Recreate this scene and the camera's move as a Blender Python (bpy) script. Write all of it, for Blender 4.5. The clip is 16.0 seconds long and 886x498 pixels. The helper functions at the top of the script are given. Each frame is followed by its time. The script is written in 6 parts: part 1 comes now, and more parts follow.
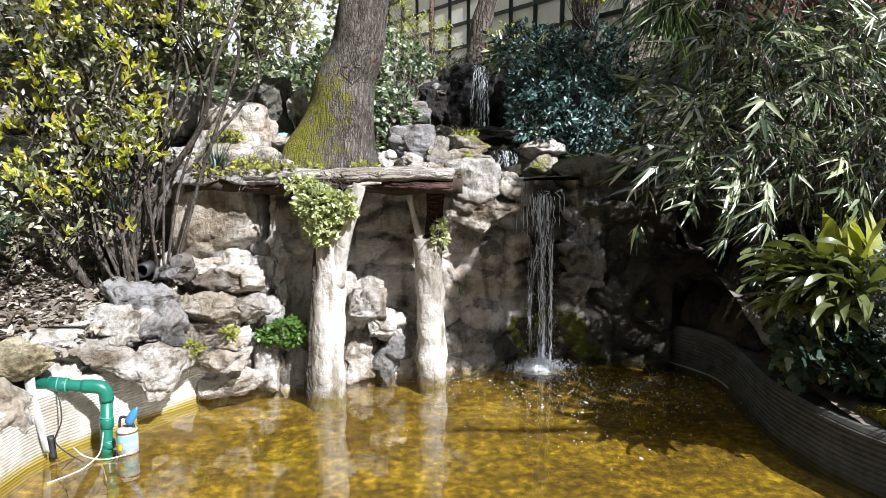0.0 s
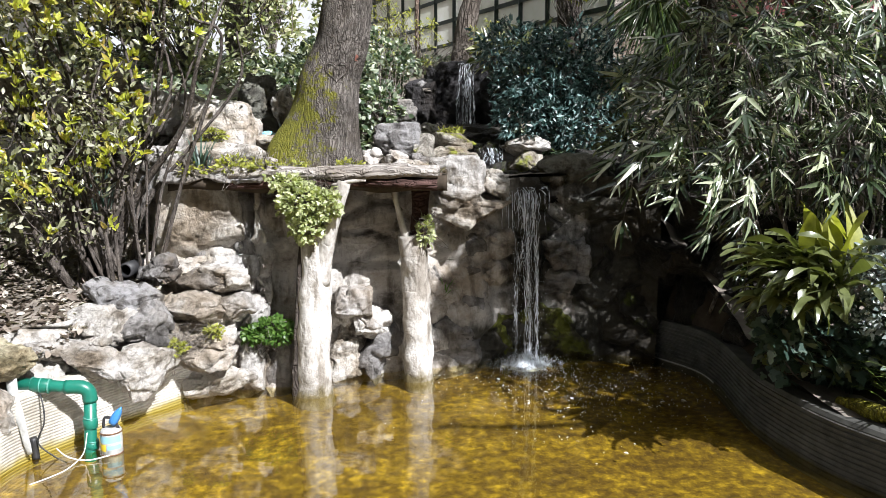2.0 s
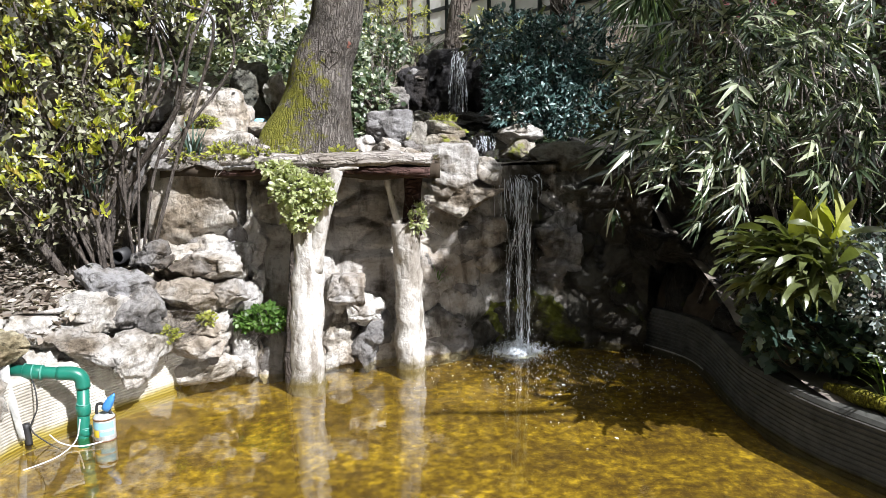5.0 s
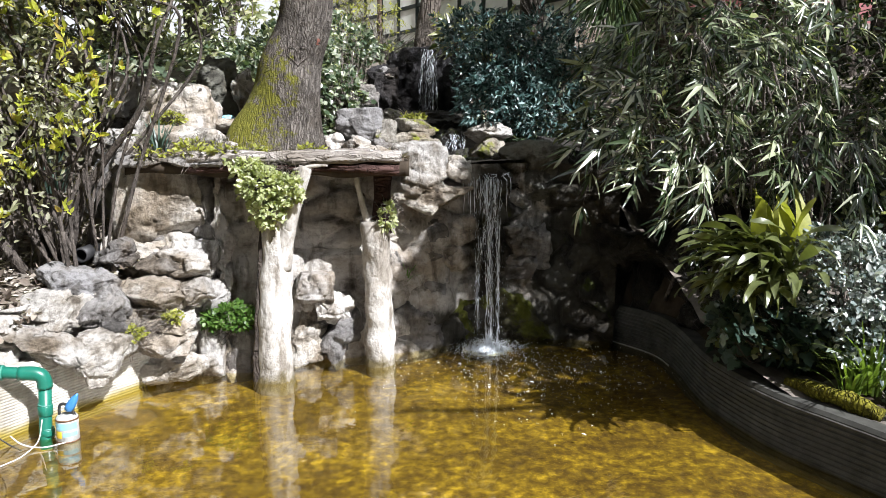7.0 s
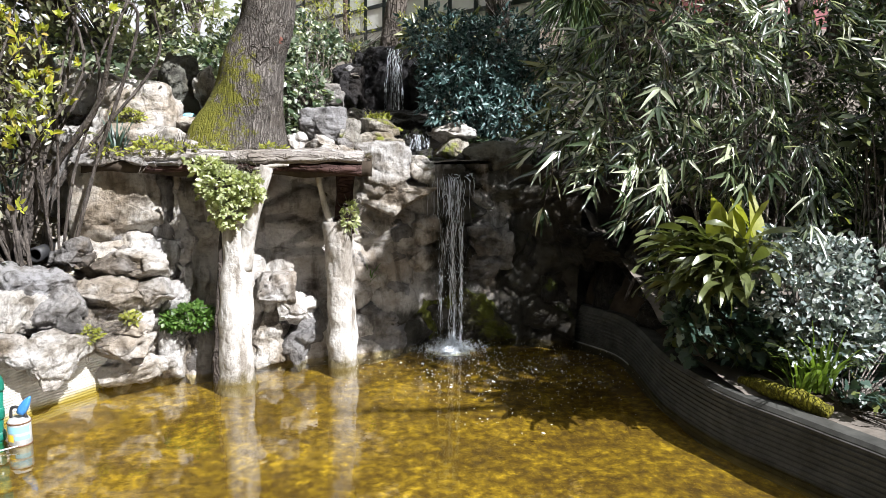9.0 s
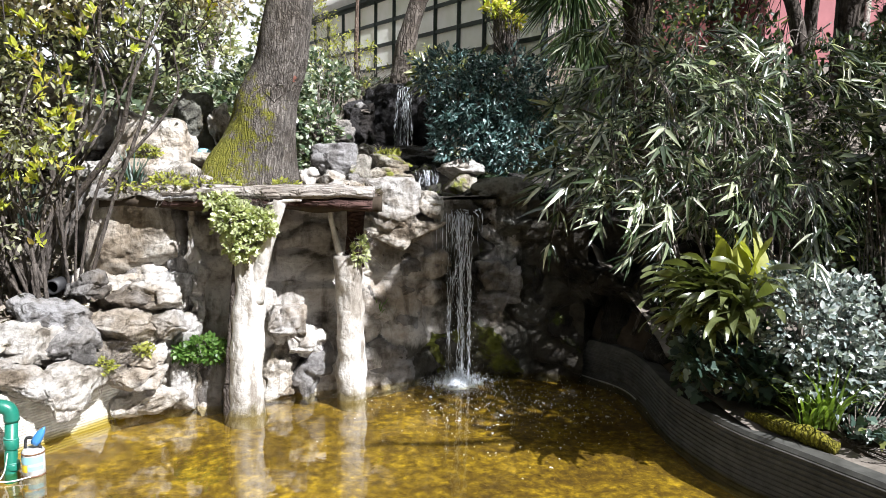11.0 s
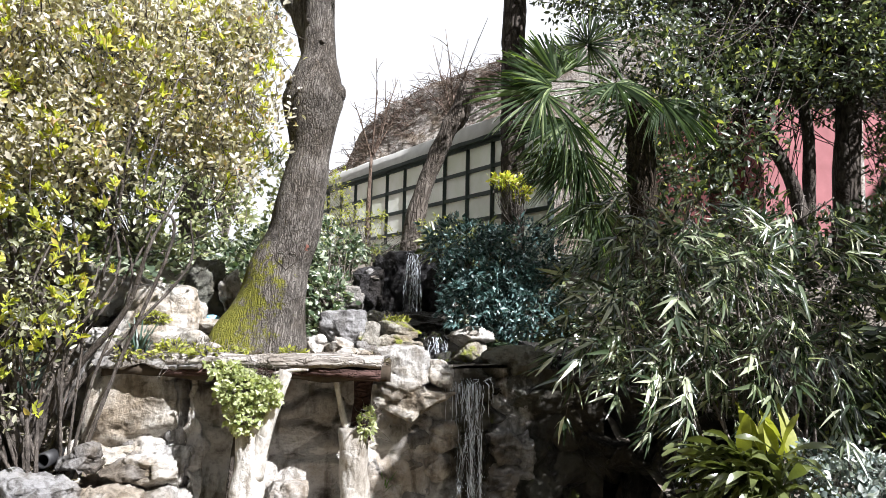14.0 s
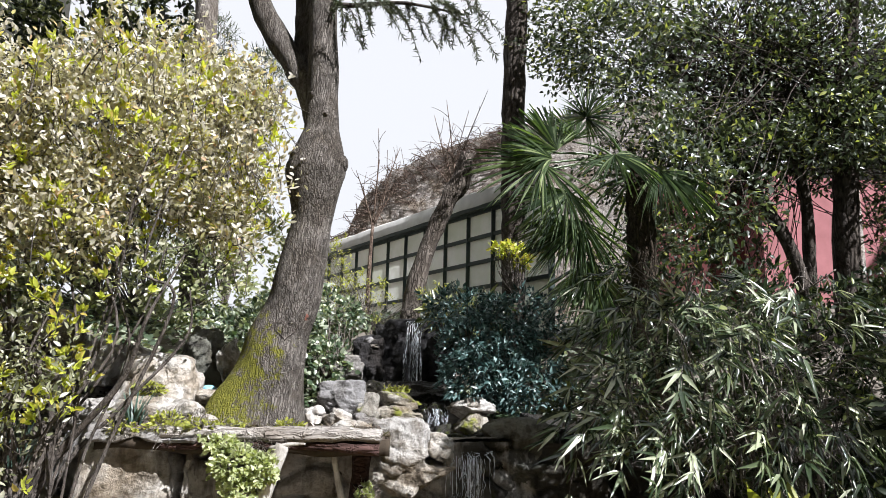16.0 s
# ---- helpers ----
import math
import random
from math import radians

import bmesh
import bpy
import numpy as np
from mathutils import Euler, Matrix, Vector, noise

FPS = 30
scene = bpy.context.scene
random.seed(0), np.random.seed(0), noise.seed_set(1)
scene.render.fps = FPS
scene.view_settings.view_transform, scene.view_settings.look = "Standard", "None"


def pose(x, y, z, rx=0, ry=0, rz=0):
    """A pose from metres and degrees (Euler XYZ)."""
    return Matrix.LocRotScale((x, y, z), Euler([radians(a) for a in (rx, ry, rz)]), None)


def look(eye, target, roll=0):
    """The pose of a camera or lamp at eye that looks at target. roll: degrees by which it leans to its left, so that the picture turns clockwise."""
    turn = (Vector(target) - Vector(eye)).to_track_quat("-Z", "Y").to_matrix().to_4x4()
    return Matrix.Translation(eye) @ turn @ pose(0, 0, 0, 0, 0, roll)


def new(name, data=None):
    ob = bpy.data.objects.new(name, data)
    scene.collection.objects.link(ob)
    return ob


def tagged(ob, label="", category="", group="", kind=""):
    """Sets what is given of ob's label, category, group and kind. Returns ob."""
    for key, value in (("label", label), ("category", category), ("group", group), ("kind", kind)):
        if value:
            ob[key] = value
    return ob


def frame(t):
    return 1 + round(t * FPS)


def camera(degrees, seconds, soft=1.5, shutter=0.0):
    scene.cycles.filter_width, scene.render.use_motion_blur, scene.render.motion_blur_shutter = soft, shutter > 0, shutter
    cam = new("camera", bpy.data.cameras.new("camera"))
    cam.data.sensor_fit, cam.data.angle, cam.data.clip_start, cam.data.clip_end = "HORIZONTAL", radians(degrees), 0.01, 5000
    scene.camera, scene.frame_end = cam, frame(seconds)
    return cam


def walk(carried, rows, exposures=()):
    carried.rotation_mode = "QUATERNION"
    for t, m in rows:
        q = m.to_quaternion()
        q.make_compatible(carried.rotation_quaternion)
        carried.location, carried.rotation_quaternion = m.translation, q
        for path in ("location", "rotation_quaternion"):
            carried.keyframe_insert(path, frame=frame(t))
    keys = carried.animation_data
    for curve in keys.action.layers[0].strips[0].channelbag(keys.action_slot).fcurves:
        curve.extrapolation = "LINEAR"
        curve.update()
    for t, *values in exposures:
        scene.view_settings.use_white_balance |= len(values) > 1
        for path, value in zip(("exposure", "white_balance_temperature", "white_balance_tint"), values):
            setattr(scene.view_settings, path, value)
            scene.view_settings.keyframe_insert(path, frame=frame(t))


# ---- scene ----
cam = camera(62.8, 16.0, 0.8)
PATH = [
    (0, (0.267, 0.66, 1.676), (0.236, 2.639, 1.39), 0.0),
    (0.5, (0.277, 0.658, 1.669), (0.253, 2.637, 1.383), -0.1),
    (1, (0.295, 0.657, 1.665), (0.275, 2.637, 1.378), -0.2),
    (1.5, (0.294, 0.654, 1.671), (0.286, 2.633, 1.381), -0.2),
    (2, (0.292, 0.658, 1.667), (0.291, 2.637, 1.377), -0.3),
    (2.5, (0.305, 0.653, 1.664), (0.303, 2.632, 1.371), -0.3),
    (3, (0.296, 0.65, 1.665), (0.302, 2.628, 1.364), -0.2),
    (3.5, (0.292, 0.647, 1.664), (0.303, 2.623, 1.357), -0.1),
    (6, (0.286, 0.64, 1.657), (0.329, 2.613, 1.332), 0.0),
    (6.5, (0.294, 0.637, 1.66), (0.36, 2.609, 1.334), 0.2),
    (7, (0.298, 0.633, 1.658), (0.399, 2.603, 1.334), 0.3),
    (7.5, (0.316, 0.634, 1.658), (0.449, 2.603, 1.334), 0.4),
    (8, (0.34, 0.641, 1.655), (0.502, 2.608, 1.331), 0.5),
    (8.2, (0.354, 0.638, 1.663), (0.528, 2.603, 1.336), 0.5),
    (10.5, (0.324, 0.571, 1.669), (0.508, 2.541, 1.379), 1.0),
    (11, (0.324, 0.551, 1.69), (0.49, 2.53, 1.453), 1.0),
    (11.5, (0.313, 0.578, 1.687), (0.468, 2.566, 1.538), 1.1),
    (12, (0.307, 0.591, 1.699), (0.455, 2.585, 1.638), 1.3),
    (12.5, (0.302, 0.595, 1.712), (0.446, 2.59, 1.737), 1.3),
    (13, (0.304, 0.606, 1.717), (0.446, 2.599, 1.815), 1.3),
    (13.5, (0.302, 0.621, 1.726), (0.443, 2.61, 1.885), 1.3),
    (14, (0.306, 0.621, 1.733), (0.445, 2.605, 1.94), 1.3),
    (14.5, (0.304, 0.626, 1.741), (0.441, 2.605, 1.994), 1.4),
    (15, (0.302, 0.63, 1.752), (0.438, 2.603, 2.049), 1.4),
    (15.5, (0.3, 0.634, 1.769), (0.435, 2.601, 2.108), 1.5),
    (16, (0.306, 0.629, 1.774), (0.437, 2.587, 2.157), 1.5),
]
walk(cam, [(t, look(eye, target, roll)) for t, eye, target, roll in PATH], exposures=[(0, 1.09, 6200, 12), (8, 1.12, 6200, 12), (10.5, 1.25, 6200, 12), (13.5, 1.34, 6200, 12), (14.8, 1.28, 6200, 12), (16, 1.03, 6200, 12)])

# ---- world, sun ----
SUN_DIR = Vector((0.54, -0.56, 0.78)).normalized()
world = bpy.data.worlds.new("sky")
scene.world = world
world.use_nodes = True
wn = world.node_tree
sky = wn.nodes.new("ShaderNodeTexSky")
sky.sky_type = "NISHITA"
sky.sun_disc = False
sky.sun_elevation = math.asin(SUN_DIR.z)
sky.sun_rotation = math.atan2(SUN_DIR.x, SUN_DIR.y)
sky.air_density, sky.dust_density, sky.ozone_density = 1.0, 4.0, 1.0
# thin bright haze over the blue
haze = wn.nodes.new("ShaderNodeMix")
haze.data_type = "RGBA"
haze.inputs[0].default_value = 0.88
haze.inputs[7].default_value = (24.0, 24.1, 24.3, 1)
wn.links.new(sky.outputs[0], haze.inputs[6])
bg = wn.nodes["Background"]
bg.inputs["Strength"].default_value = 0.0215
wn.links.new(haze.outputs[2], bg.inputs["Color"])
sun_data = bpy.data.lights.new("sun", "SUN")
sun_data.energy, sun_data.angle, sun_data.color = 5.0, radians(0.55), (1.0, 0.985, 0.965)
sun = new("sun", sun_data)
sun.matrix_world = look((8, -6, 12), Vector((8, -6, 12)) - SUN_DIR)


# ---- materials ----
def shader(name):
    m = bpy.data.materials.new(name)
    m.use_nodes = True
    return m, m.node_tree, m.node_tree.nodes["Principled BSDF"]


def node(nt, kind, **values):
    n = nt.nodes.new("ShaderNode" + kind)
    for key, value in values.items():
        n.inputs[key.replace("_", " ")].default_value = value
    return n


def ramp(nt, fac, stops):
    r = nt.nodes.new("ShaderNodeValToRGB")
    e = r.color_ramp.elements
    while len(e) < len(stops):
        e.new(0.5)
    for k, (at, c) in zip(e, stops):
        k.position, k.color = at, (*c, 1)
    nt.links.new(fac, r.inputs[0])
    return r.outputs[0]


def blend(nt, fac, a, b, how="MIX"):
    x = nt.nodes.new("ShaderNodeMix")
    x.data_type, x.blend_type = "RGBA", how
    for socket, v in ((x.inputs[0], fac), (x.inputs[6], a), (x.inputs[7], b)):
        if isinstance(v, (tuple, float, int)):
            socket.default_value = (*v, 1) if isinstance(v, tuple) else v
        else:
            nt.links.new(v, socket)
    return x.outputs[2]


def calc(nt, op, a, b=0.0):
    x = nt.nodes.new("ShaderNodeMath")
    x.operation = op
    for socket, v in zip(x.inputs, (a, b)):
        if isinstance(v, (float, int)):
            socket.default_value = v
        else:
            nt.links.new(v, socket)
    return x.outputs[0]


def grain(nt, scale, detail=6.0, rough=0.6, stretch=(1, 1, 1), distort=0.0):
    tc = nt.nodes.new("ShaderNodeNewGeometry")
    mp = nt.nodes.new("ShaderNodeMapping")
    mp.inputs["Scale"].default_value = stretch
    nt.links.new(tc.outputs["Position"], mp.inputs[0])
    n = node(nt, "TexNoise", Scale=scale, Detail=detail, Roughness=rough, Distortion=distort)
    nt.links.new(mp.outputs[0], n.inputs["Vector"])
    return n.outputs[0]


def cells(nt, scale, stretch=(1, 1, 1), feature="F1", wobble=None):
    tc = nt.nodes.new("ShaderNodeNewGeometry")
    mp = nt.nodes.new("ShaderNodeMapping")
    mp.inputs["Scale"].default_value = stretch
    nt.links.new(tc.outputs["Position"], mp.inputs[0])
    n = node(nt, "TexVoronoi", Scale=scale)
    n.feature = feature
    way = mp.outputs[0]
    if wobble is not None:
        shift = nt.nodes.new("ShaderNodeVectorMath")
        shift.operation = "ADD"
        comb = nt.nodes.new("ShaderNodeCombineXYZ")
        for k in range(3):
            nt.links.new(calc(nt, "MULTIPLY", wobble, 0.12), comb.inputs[k])
        nt.links.new(way, shift.inputs[0])
        nt.links.new(comb.outputs[0], shift.inputs[1])
        way = shift.outputs[0]
    nt.links.new(way, n.inputs["Vector"])
    return n.outputs["Distance"]


def bumped(nt, bsdf, height, strength=0.5, distance=0.02):
    b = node(nt, "Bump", Strength=strength, Distance=distance)
    nt.links.new(height, b.inputs["Height"])
    nt.links.new(b.outputs[0], bsdf.inputs["Normal"])


def rock_material(name, pale, mid, dark, moss=0.0, rough=0.85, spec=0.3, mosscol=(0.13, 0.14, 0.02), pitted=0.58, damp_shade=None):
    m, nt, b = shader(name)
    big, fine, speck = grain(nt, 3.2, 8, 0.62, (1, 1, 1.8)), grain(nt, 22, 8, 0.7), grain(nt, 70, 4, 0.6)
    c = ramp(nt, big, [(0.34, dark), (0.42, mid), (0.5, pale), (0.8, tuple(v * 0.92 for v in pale))])
    pits = ramp(nt, fine, [(0.36, (0.18, 0.17, 0.16)), (0.5, (0.92, 0.92, 0.92)), (0.8, (1, 1, 1))])
    c = blend(nt, pitted, c, pits, "MULTIPLY")
    streak = ramp(nt, grain(nt, 5, 5, 0.6, (2.2, 2.2, 0.5)), [(0.36, (0.3, 0.27, 0.23)), (0.5, (1, 1, 1))])
    c = blend(nt, 0.7, c, streak, "MULTIPLY")
    vein = calc(nt, "ABSOLUTE", calc(nt, "SUBTRACT", grain(nt, 4.5, 5, 0.62, (1, 1, 2.4), 0.4), 0.5))
    gate = ramp(nt, grain(nt, 2.6, 3), [(0.38, (1, 1, 1)), (0.5, (0, 0, 0))])
    fissure = calc(nt, "ADD", vein, calc(nt, "MULTIPLY", gate, 0.05))
    c = blend(nt, 0.04 + pitted * 0.1, c, ramp(nt, fissure, [(0.003, (0.13, 0.115, 0.095)), (0.016, (1, 1, 1))]), "MULTIPLY")
    spots = ramp(nt, grain(nt, 9, 7, 0.75), [(0.34, (0.38, 0.35, 0.3)), (0.42, (1, 1, 1))])
    c = blend(nt, pitted * 0.8, c, spots, "MULTIPLY")
    rust = ramp(nt, grain(nt, 1.9, 5, 0.6), [(0.4, (0.5, 0.41, 0.3)), (0.52, (1, 1, 1)), (0.66, (0.86, 0.87, 0.9))])
    c = blend(nt, 0.75, c, rust, "MULTIPLY")
    info = nt.nodes.new("ShaderNodeObjectInfo")
    tone = ramp(nt, info.outputs["Random"], [(0.0, (0.72, 0.71, 0.7)), (0.5, (1, 1, 1)), (1.0, (0.93, 0.9, 0.85))])
    c = blend(nt, 1.0, c, tone, "MULTIPLY")
    gloss = None
    if damp_shade:
        # black east of the x limit imitates deep shade; wet low and near the fall
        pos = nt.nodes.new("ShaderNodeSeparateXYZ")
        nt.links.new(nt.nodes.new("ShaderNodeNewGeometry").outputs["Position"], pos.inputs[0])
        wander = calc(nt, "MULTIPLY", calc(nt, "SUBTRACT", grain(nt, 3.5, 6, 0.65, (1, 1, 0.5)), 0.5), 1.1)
        east = calc(nt, "SUBTRACT", calc(nt, "ADD", pos.outputs[0], wander), damp_shade[0])
        low = calc(nt, "SUBTRACT", damp_shade[1], calc(nt, "ADD", pos.outputs[2], calc(nt, "MULTIPLY", wander, 0.6)))
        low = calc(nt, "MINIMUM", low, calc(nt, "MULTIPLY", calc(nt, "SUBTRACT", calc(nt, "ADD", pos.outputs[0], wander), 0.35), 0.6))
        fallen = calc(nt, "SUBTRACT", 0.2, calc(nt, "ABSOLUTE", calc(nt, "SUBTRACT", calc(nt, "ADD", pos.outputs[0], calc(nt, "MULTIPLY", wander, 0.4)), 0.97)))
        wet_shade = ramp(nt, calc(nt, "ADD", calc(nt, "MULTIPLY", calc(nt, "MAXIMUM", calc(nt, "MAXIMUM", east, low), fallen), 3.0), 0.5), [(0.3, (0, 0, 0)), (0.7, (1, 1, 1))])
        c = blend(nt, wet_shade, c, blend(nt, 1.0, c, (0.12, 0.12, 0.105), "MULTIPLY"))
        gloss = calc(nt, "SUBTRACT", rough, calc(nt, "MULTIPLY", wet_shade, 0.3))
    if moss:
        patch = ramp(nt, grain(nt, 4.5, 6, 0.65), [(0.62 - moss * 0.3, (0, 0, 0)), (0.72 - moss * 0.3, (1, 1, 1))])
        green = blend(nt, grain(nt, 30, 4), mosscol, tuple(v * 2.6 for v in mosscol))
        c = blend(nt, patch, c, green)
    nt.links.new(c, b.inputs["Base Color"])
    b.inputs["Roughness"].default_value = rough
    if gloss is not None:
        nt.links.new(gloss, b.inputs["Roughness"])
    b.inputs["Specular IOR Level"].default_value = spec
    h = calc(nt, "ADD", calc(nt, "MULTIPLY", fine, 0.7), calc(nt, "MULTIPLY", speck, 0.25))
    h = calc(nt, "ADD", h, calc(nt, "MULTIPLY", cells(nt, 9, (1, 1, 2.2)), 0.4))
    h = calc(nt, "ADD", h, calc(nt, "MULTIPLY", grain(nt, 9, 7, 0.75), 1.4))
    bumped(nt, b, h, 0.5 + pitted, 0.036)
    return m


def leaf_material(name, colours, rough=0.35, glow=0.3, glowcol=None, spec=0.5):
    """Leaves: each island takes a tone from colours (position, colour); thin leaves pass light."""
    m, nt, b = shader(name)
    geo = nt.nodes.new("ShaderNodeNewGeometry")
    c = ramp(nt, geo.outputs["Random Per Island"], colours)
    blot = ramp(nt, grain(nt, 45, 3), [(0.3, (0.72, 0.74, 0.68)), (0.65, (1, 1, 1))])
    c = blend(nt, 0.8, c, blot, "MULTIPLY")
    nt.links.new(c, b.inputs["Base Color"])
    b.inputs["Roughness"].default_value = rough
    b.inputs["Specular IOR Level"].default_value = spec
    tr = nt.nodes.new("ShaderNodeBsdfTranslucent")
    nt.links.new(blend(nt, 1.0, c, glowcol or (1.5, 1.6, 0.7), "MULTIPLY"), tr.inputs["Color"])
    mix = nt.nodes.new("ShaderNodeMixShader")
    mix.inputs[0].default_value = glow
    nt.links.new(b.outputs[0], mix.inputs[1])
    nt.links.new(tr.outputs[0], mix.inputs[2])
    nt.links.new(mix.outputs[0], nt.nodes["Material Output"].inputs["Surface"])
    return m


def bark_material(name, pale, dark, scale=14.0, mossbox=None, crack=0.7, relief=0.9, along=(1, 1, 0.22), waterline=False):
    m, nt, b = shader(name)
    wob = grain(nt, 7, 4)
    ridges = cells(nt, scale, along, "DISTANCE_TO_EDGE", wob)
    fine = grain(nt, 26, 7, 0.7, tuple(0.25 + 0.75 * v for v in along))
    c = ramp(nt, fine, [(0.3, dark), (0.62, pale)])
    c = blend(nt, crack, c, ramp(nt, ridges, [(0.0, (0.25, 0.22, 0.2)), (0.22, (1, 1, 1))]), "MULTIPLY")
    patch = ramp(nt, grain(nt, 3.0, 6, 0.65), [(0.35, (0.5, 0.46, 0.41)), (0.55, (1.0, 1.0, 1.0))])
    c = blend(nt, 0.8, c, patch, "MULTIPLY")
    if mossbox:
        geo = nt.nodes.new("ShaderNodeNewGeometry")
        sep = nt.nodes.new("ShaderNodeSeparateXYZ")
        nt.links.new(geo.outputs["Position"], sep.inputs[0])
        x_edge, slope, z_top = mossbox
        side = calc(nt, "SUBTRACT", x_edge, calc(nt, "ADD", sep.outputs[0], calc(nt, "MULTIPLY", sep.outputs[2], -slope)))
        side = calc(nt, "ADD", calc(nt, "MULTIPLY", side, 3.2), calc(nt, "MINIMUM", calc(nt, "MULTIPLY", calc(nt, "SUBTRACT", z_top, sep.outputs[2]), 1.7), 0.15))
        side = calc(nt, "ADD", side, calc(nt, "MULTIPLY", calc(nt, "SUBTRACT", grain(nt, 9, 8, 0.8), 0.5), 6.5))
        mask = ramp(nt, side, [(0.1, (0, 0, 0)), (0.55, (0.92, 0.92, 0.92))])
        c = blend(nt, mask, c, blend(nt, grain(nt, 40, 4), (0.06, 0.065, 0.01), (0.27, 0.26, 0.03)))
    if waterline:
        run = ramp(nt, grain(nt, 7, 6, 0.65, (1, 1, 0.22)), [(0.36, (0.3, 0.26, 0.21)), (0.47, (1, 1, 1))])
        c = blend(nt, 0.75, c, run, "MULTIPLY")
        # algae and damp left by the pond
        pos = nt.nodes.new("ShaderNodeSeparateXYZ")
        nt.links.new(nt.nodes.new("ShaderNodeNewGeometry").outputs["Position"], pos.inputs[0])
        level = calc(nt, "ADD", pos.outputs[2], calc(nt, "MULTIPLY", grain(nt, 9, 6, 0.7), 0.3))
        c = blend(nt, ramp(nt, level, [(0.15, (1, 1, 1)), (0.25, (0, 0, 0))]), c, blend(nt, grain(nt, 30, 4), (0.05, 0.038, 0.014), (0.2, 0.165, 0.09)))
    nt.links.new(c, b.inputs["Base Color"])
    b.inputs["Roughness"].default_value = 0.9
    b.inputs["Specular IOR Level"].default_value = 0.2
    h = calc(nt, "ADD", calc(nt, "MINIMUM", calc(nt, "MULTIPLY", ridges, 2.2), 0.5), calc(nt, "MULTIPLY", fine, 0.5))
    bumped(nt, b, h, relief, 0.03)
    return m


def plain_material(name, colour, rough=0.5, metal=0.0, vary=0.25, scale=12.0, bump=0.15):
    m, nt, b = shader(name)
    n, s = grain(nt, scale, 6, 0.65), grain(nt, scale * 0.2, 4)
    c = ramp(nt, n, [(0.3, tuple(v * (1 - vary) for v in colour)), (0.7, colour)])
    c = blend(nt, 0.5, c, ramp(nt, s, [(0.35, (0.7, 0.68, 0.64)), (0.6, (1, 1, 1))]), "MULTIPLY")
    nt.links.new(c, b.inputs["Base Color"])
    b.inputs["Roughness"].default_value, b.inputs["Metallic"].default_value = rough, metal
    b.inputs["Specular IOR Level"].default_value = 0.5 if rough < 0.6 else 0.2
    bumped(nt, b, n, bump, 0.01)
    return m


M = {}
M["rock"] = rock_material("limestone", (0.66, 0.64, 0.61), (0.46, 0.425, 0.375), (0.19, 0.165, 0.135), pitted=0.45)
M["pale"] = rock_material("white limestone", (0.74, 0.72, 0.7), (0.62, 0.6, 0.565), (0.35, 0.32, 0.28), pitted=0.3)
M["ochre"] = rock_material("ochre limestone", (0.60, 0.55, 0.40), (0.46, 0.42, 0.29), (0.2, 0.18, 0.11), moss=0.12, mosscol=(0.16, 0.15, 0.05))
M["dark"] = rock_material("grey limestone", (0.36, 0.35, 0.345), (0.23, 0.22, 0.215), (0.09, 0.085, 0.08), pitted=0.45)
M["mossy"] = rock_material("mossy limestone", (0.5, 0.47, 0.41), (0.33, 0.31, 0.26), (0.11, 0.1, 0.08), moss=0.3)
# near black for wet stones and, under the bamboo, for deep shade
M["wet_shade"] = rock_material("wet rock darkened for shade", (0.065, 0.062, 0.056), (0.036, 0.034, 0.032), (0.014, 0.013, 0.012), moss=0.1, rough=0.45, spec=0.2, mosscol=(0.04, 0.05, 0.008))
M["wetmoss"] = rock_material("wet mossy rock", (0.12, 0.11, 0.07), (0.06, 0.055, 0.035), (0.02, 0.02, 0.012), moss=0.5, rough=0.55, mosscol=(0.06, 0.065, 0.008))
# east end blackened for shade, besides the wet rock at the fall
M["cave"] = rock_material("cave wall", (0.6, 0.57, 0.53), (0.48, 0.44, 0.4), (0.2, 0.175, 0.15), pitted=0.38, damp_shade=(1.3, 0.3))
# limestone copy with the boulders' shade put into its colour
M["shade"] = rock_material("grey limestone darkened for shade", (0.2, 0.2, 0.17), (0.13, 0.13, 0.11), (0.06, 0.058, 0.05), pitted=0.4)
# near black both for wet rock and for tree shade on the cascade
M["cascade"] = rock_material("black rock, wet and darkened for shade", (0.045, 0.043, 0.047), (0.026, 0.025, 0.028), (0.012, 0.012, 0.013), rough=0.5, spec=0.25, pitted=0.5)
M["bark"] = bark_material("furrowed bark", (0.26, 0.235, 0.21), (0.07, 0.062, 0.055), mossbox=(-0.86, 0.12, 2.15), scale=58, along=(1, 1, 0.13))
M["darkbark"] = bark_material("dark bark", (0.13, 0.11, 0.095), (0.035, 0.03, 0.027))
M["greybark"] = bark_material("grey bark", (0.34, 0.31, 0.28), (0.15, 0.13, 0.115), scale=30)
M["ashbark"] = bark_material("ash-brown bark", (0.21, 0.18, 0.155), (0.07, 0.06, 0.05), scale=26)
M["redbark"] = bark_material("reddish bark", (0.28, 0.21, 0.17), (0.1, 0.07, 0.055), scale=24)
M["palebark"] = bark_material("peeled weathered log", (0.62, 0.6, 0.57), (0.3, 0.275, 0.24), scale=9, crack=0.06, relief=0.45, along=(1, 1, 0.4), waterline=True)
M["plank"] = bark_material("weathered timber", (0.56, 0.53, 0.49), (0.22, 0.19, 0.17), scale=30, along=(0.1, 1, 1), crack=0.5)
M["redplank"] = bark_material("red-brown timber", (0.13, 0.075, 0.065), (0.04, 0.022, 0.02), scale=30, along=(0.1, 1, 1), crack=0.5)
M["stembark"] = bark_material("stem bark", (0.15, 0.13, 0.115), (0.03, 0.026, 0.023), scale=50, crack=0.3, relief=0.5)
M["mossbark"] = bark_material("mossy wood", (0.30, 0.28, 0.03), (0.08, 0.075, 0.012), scale=40)
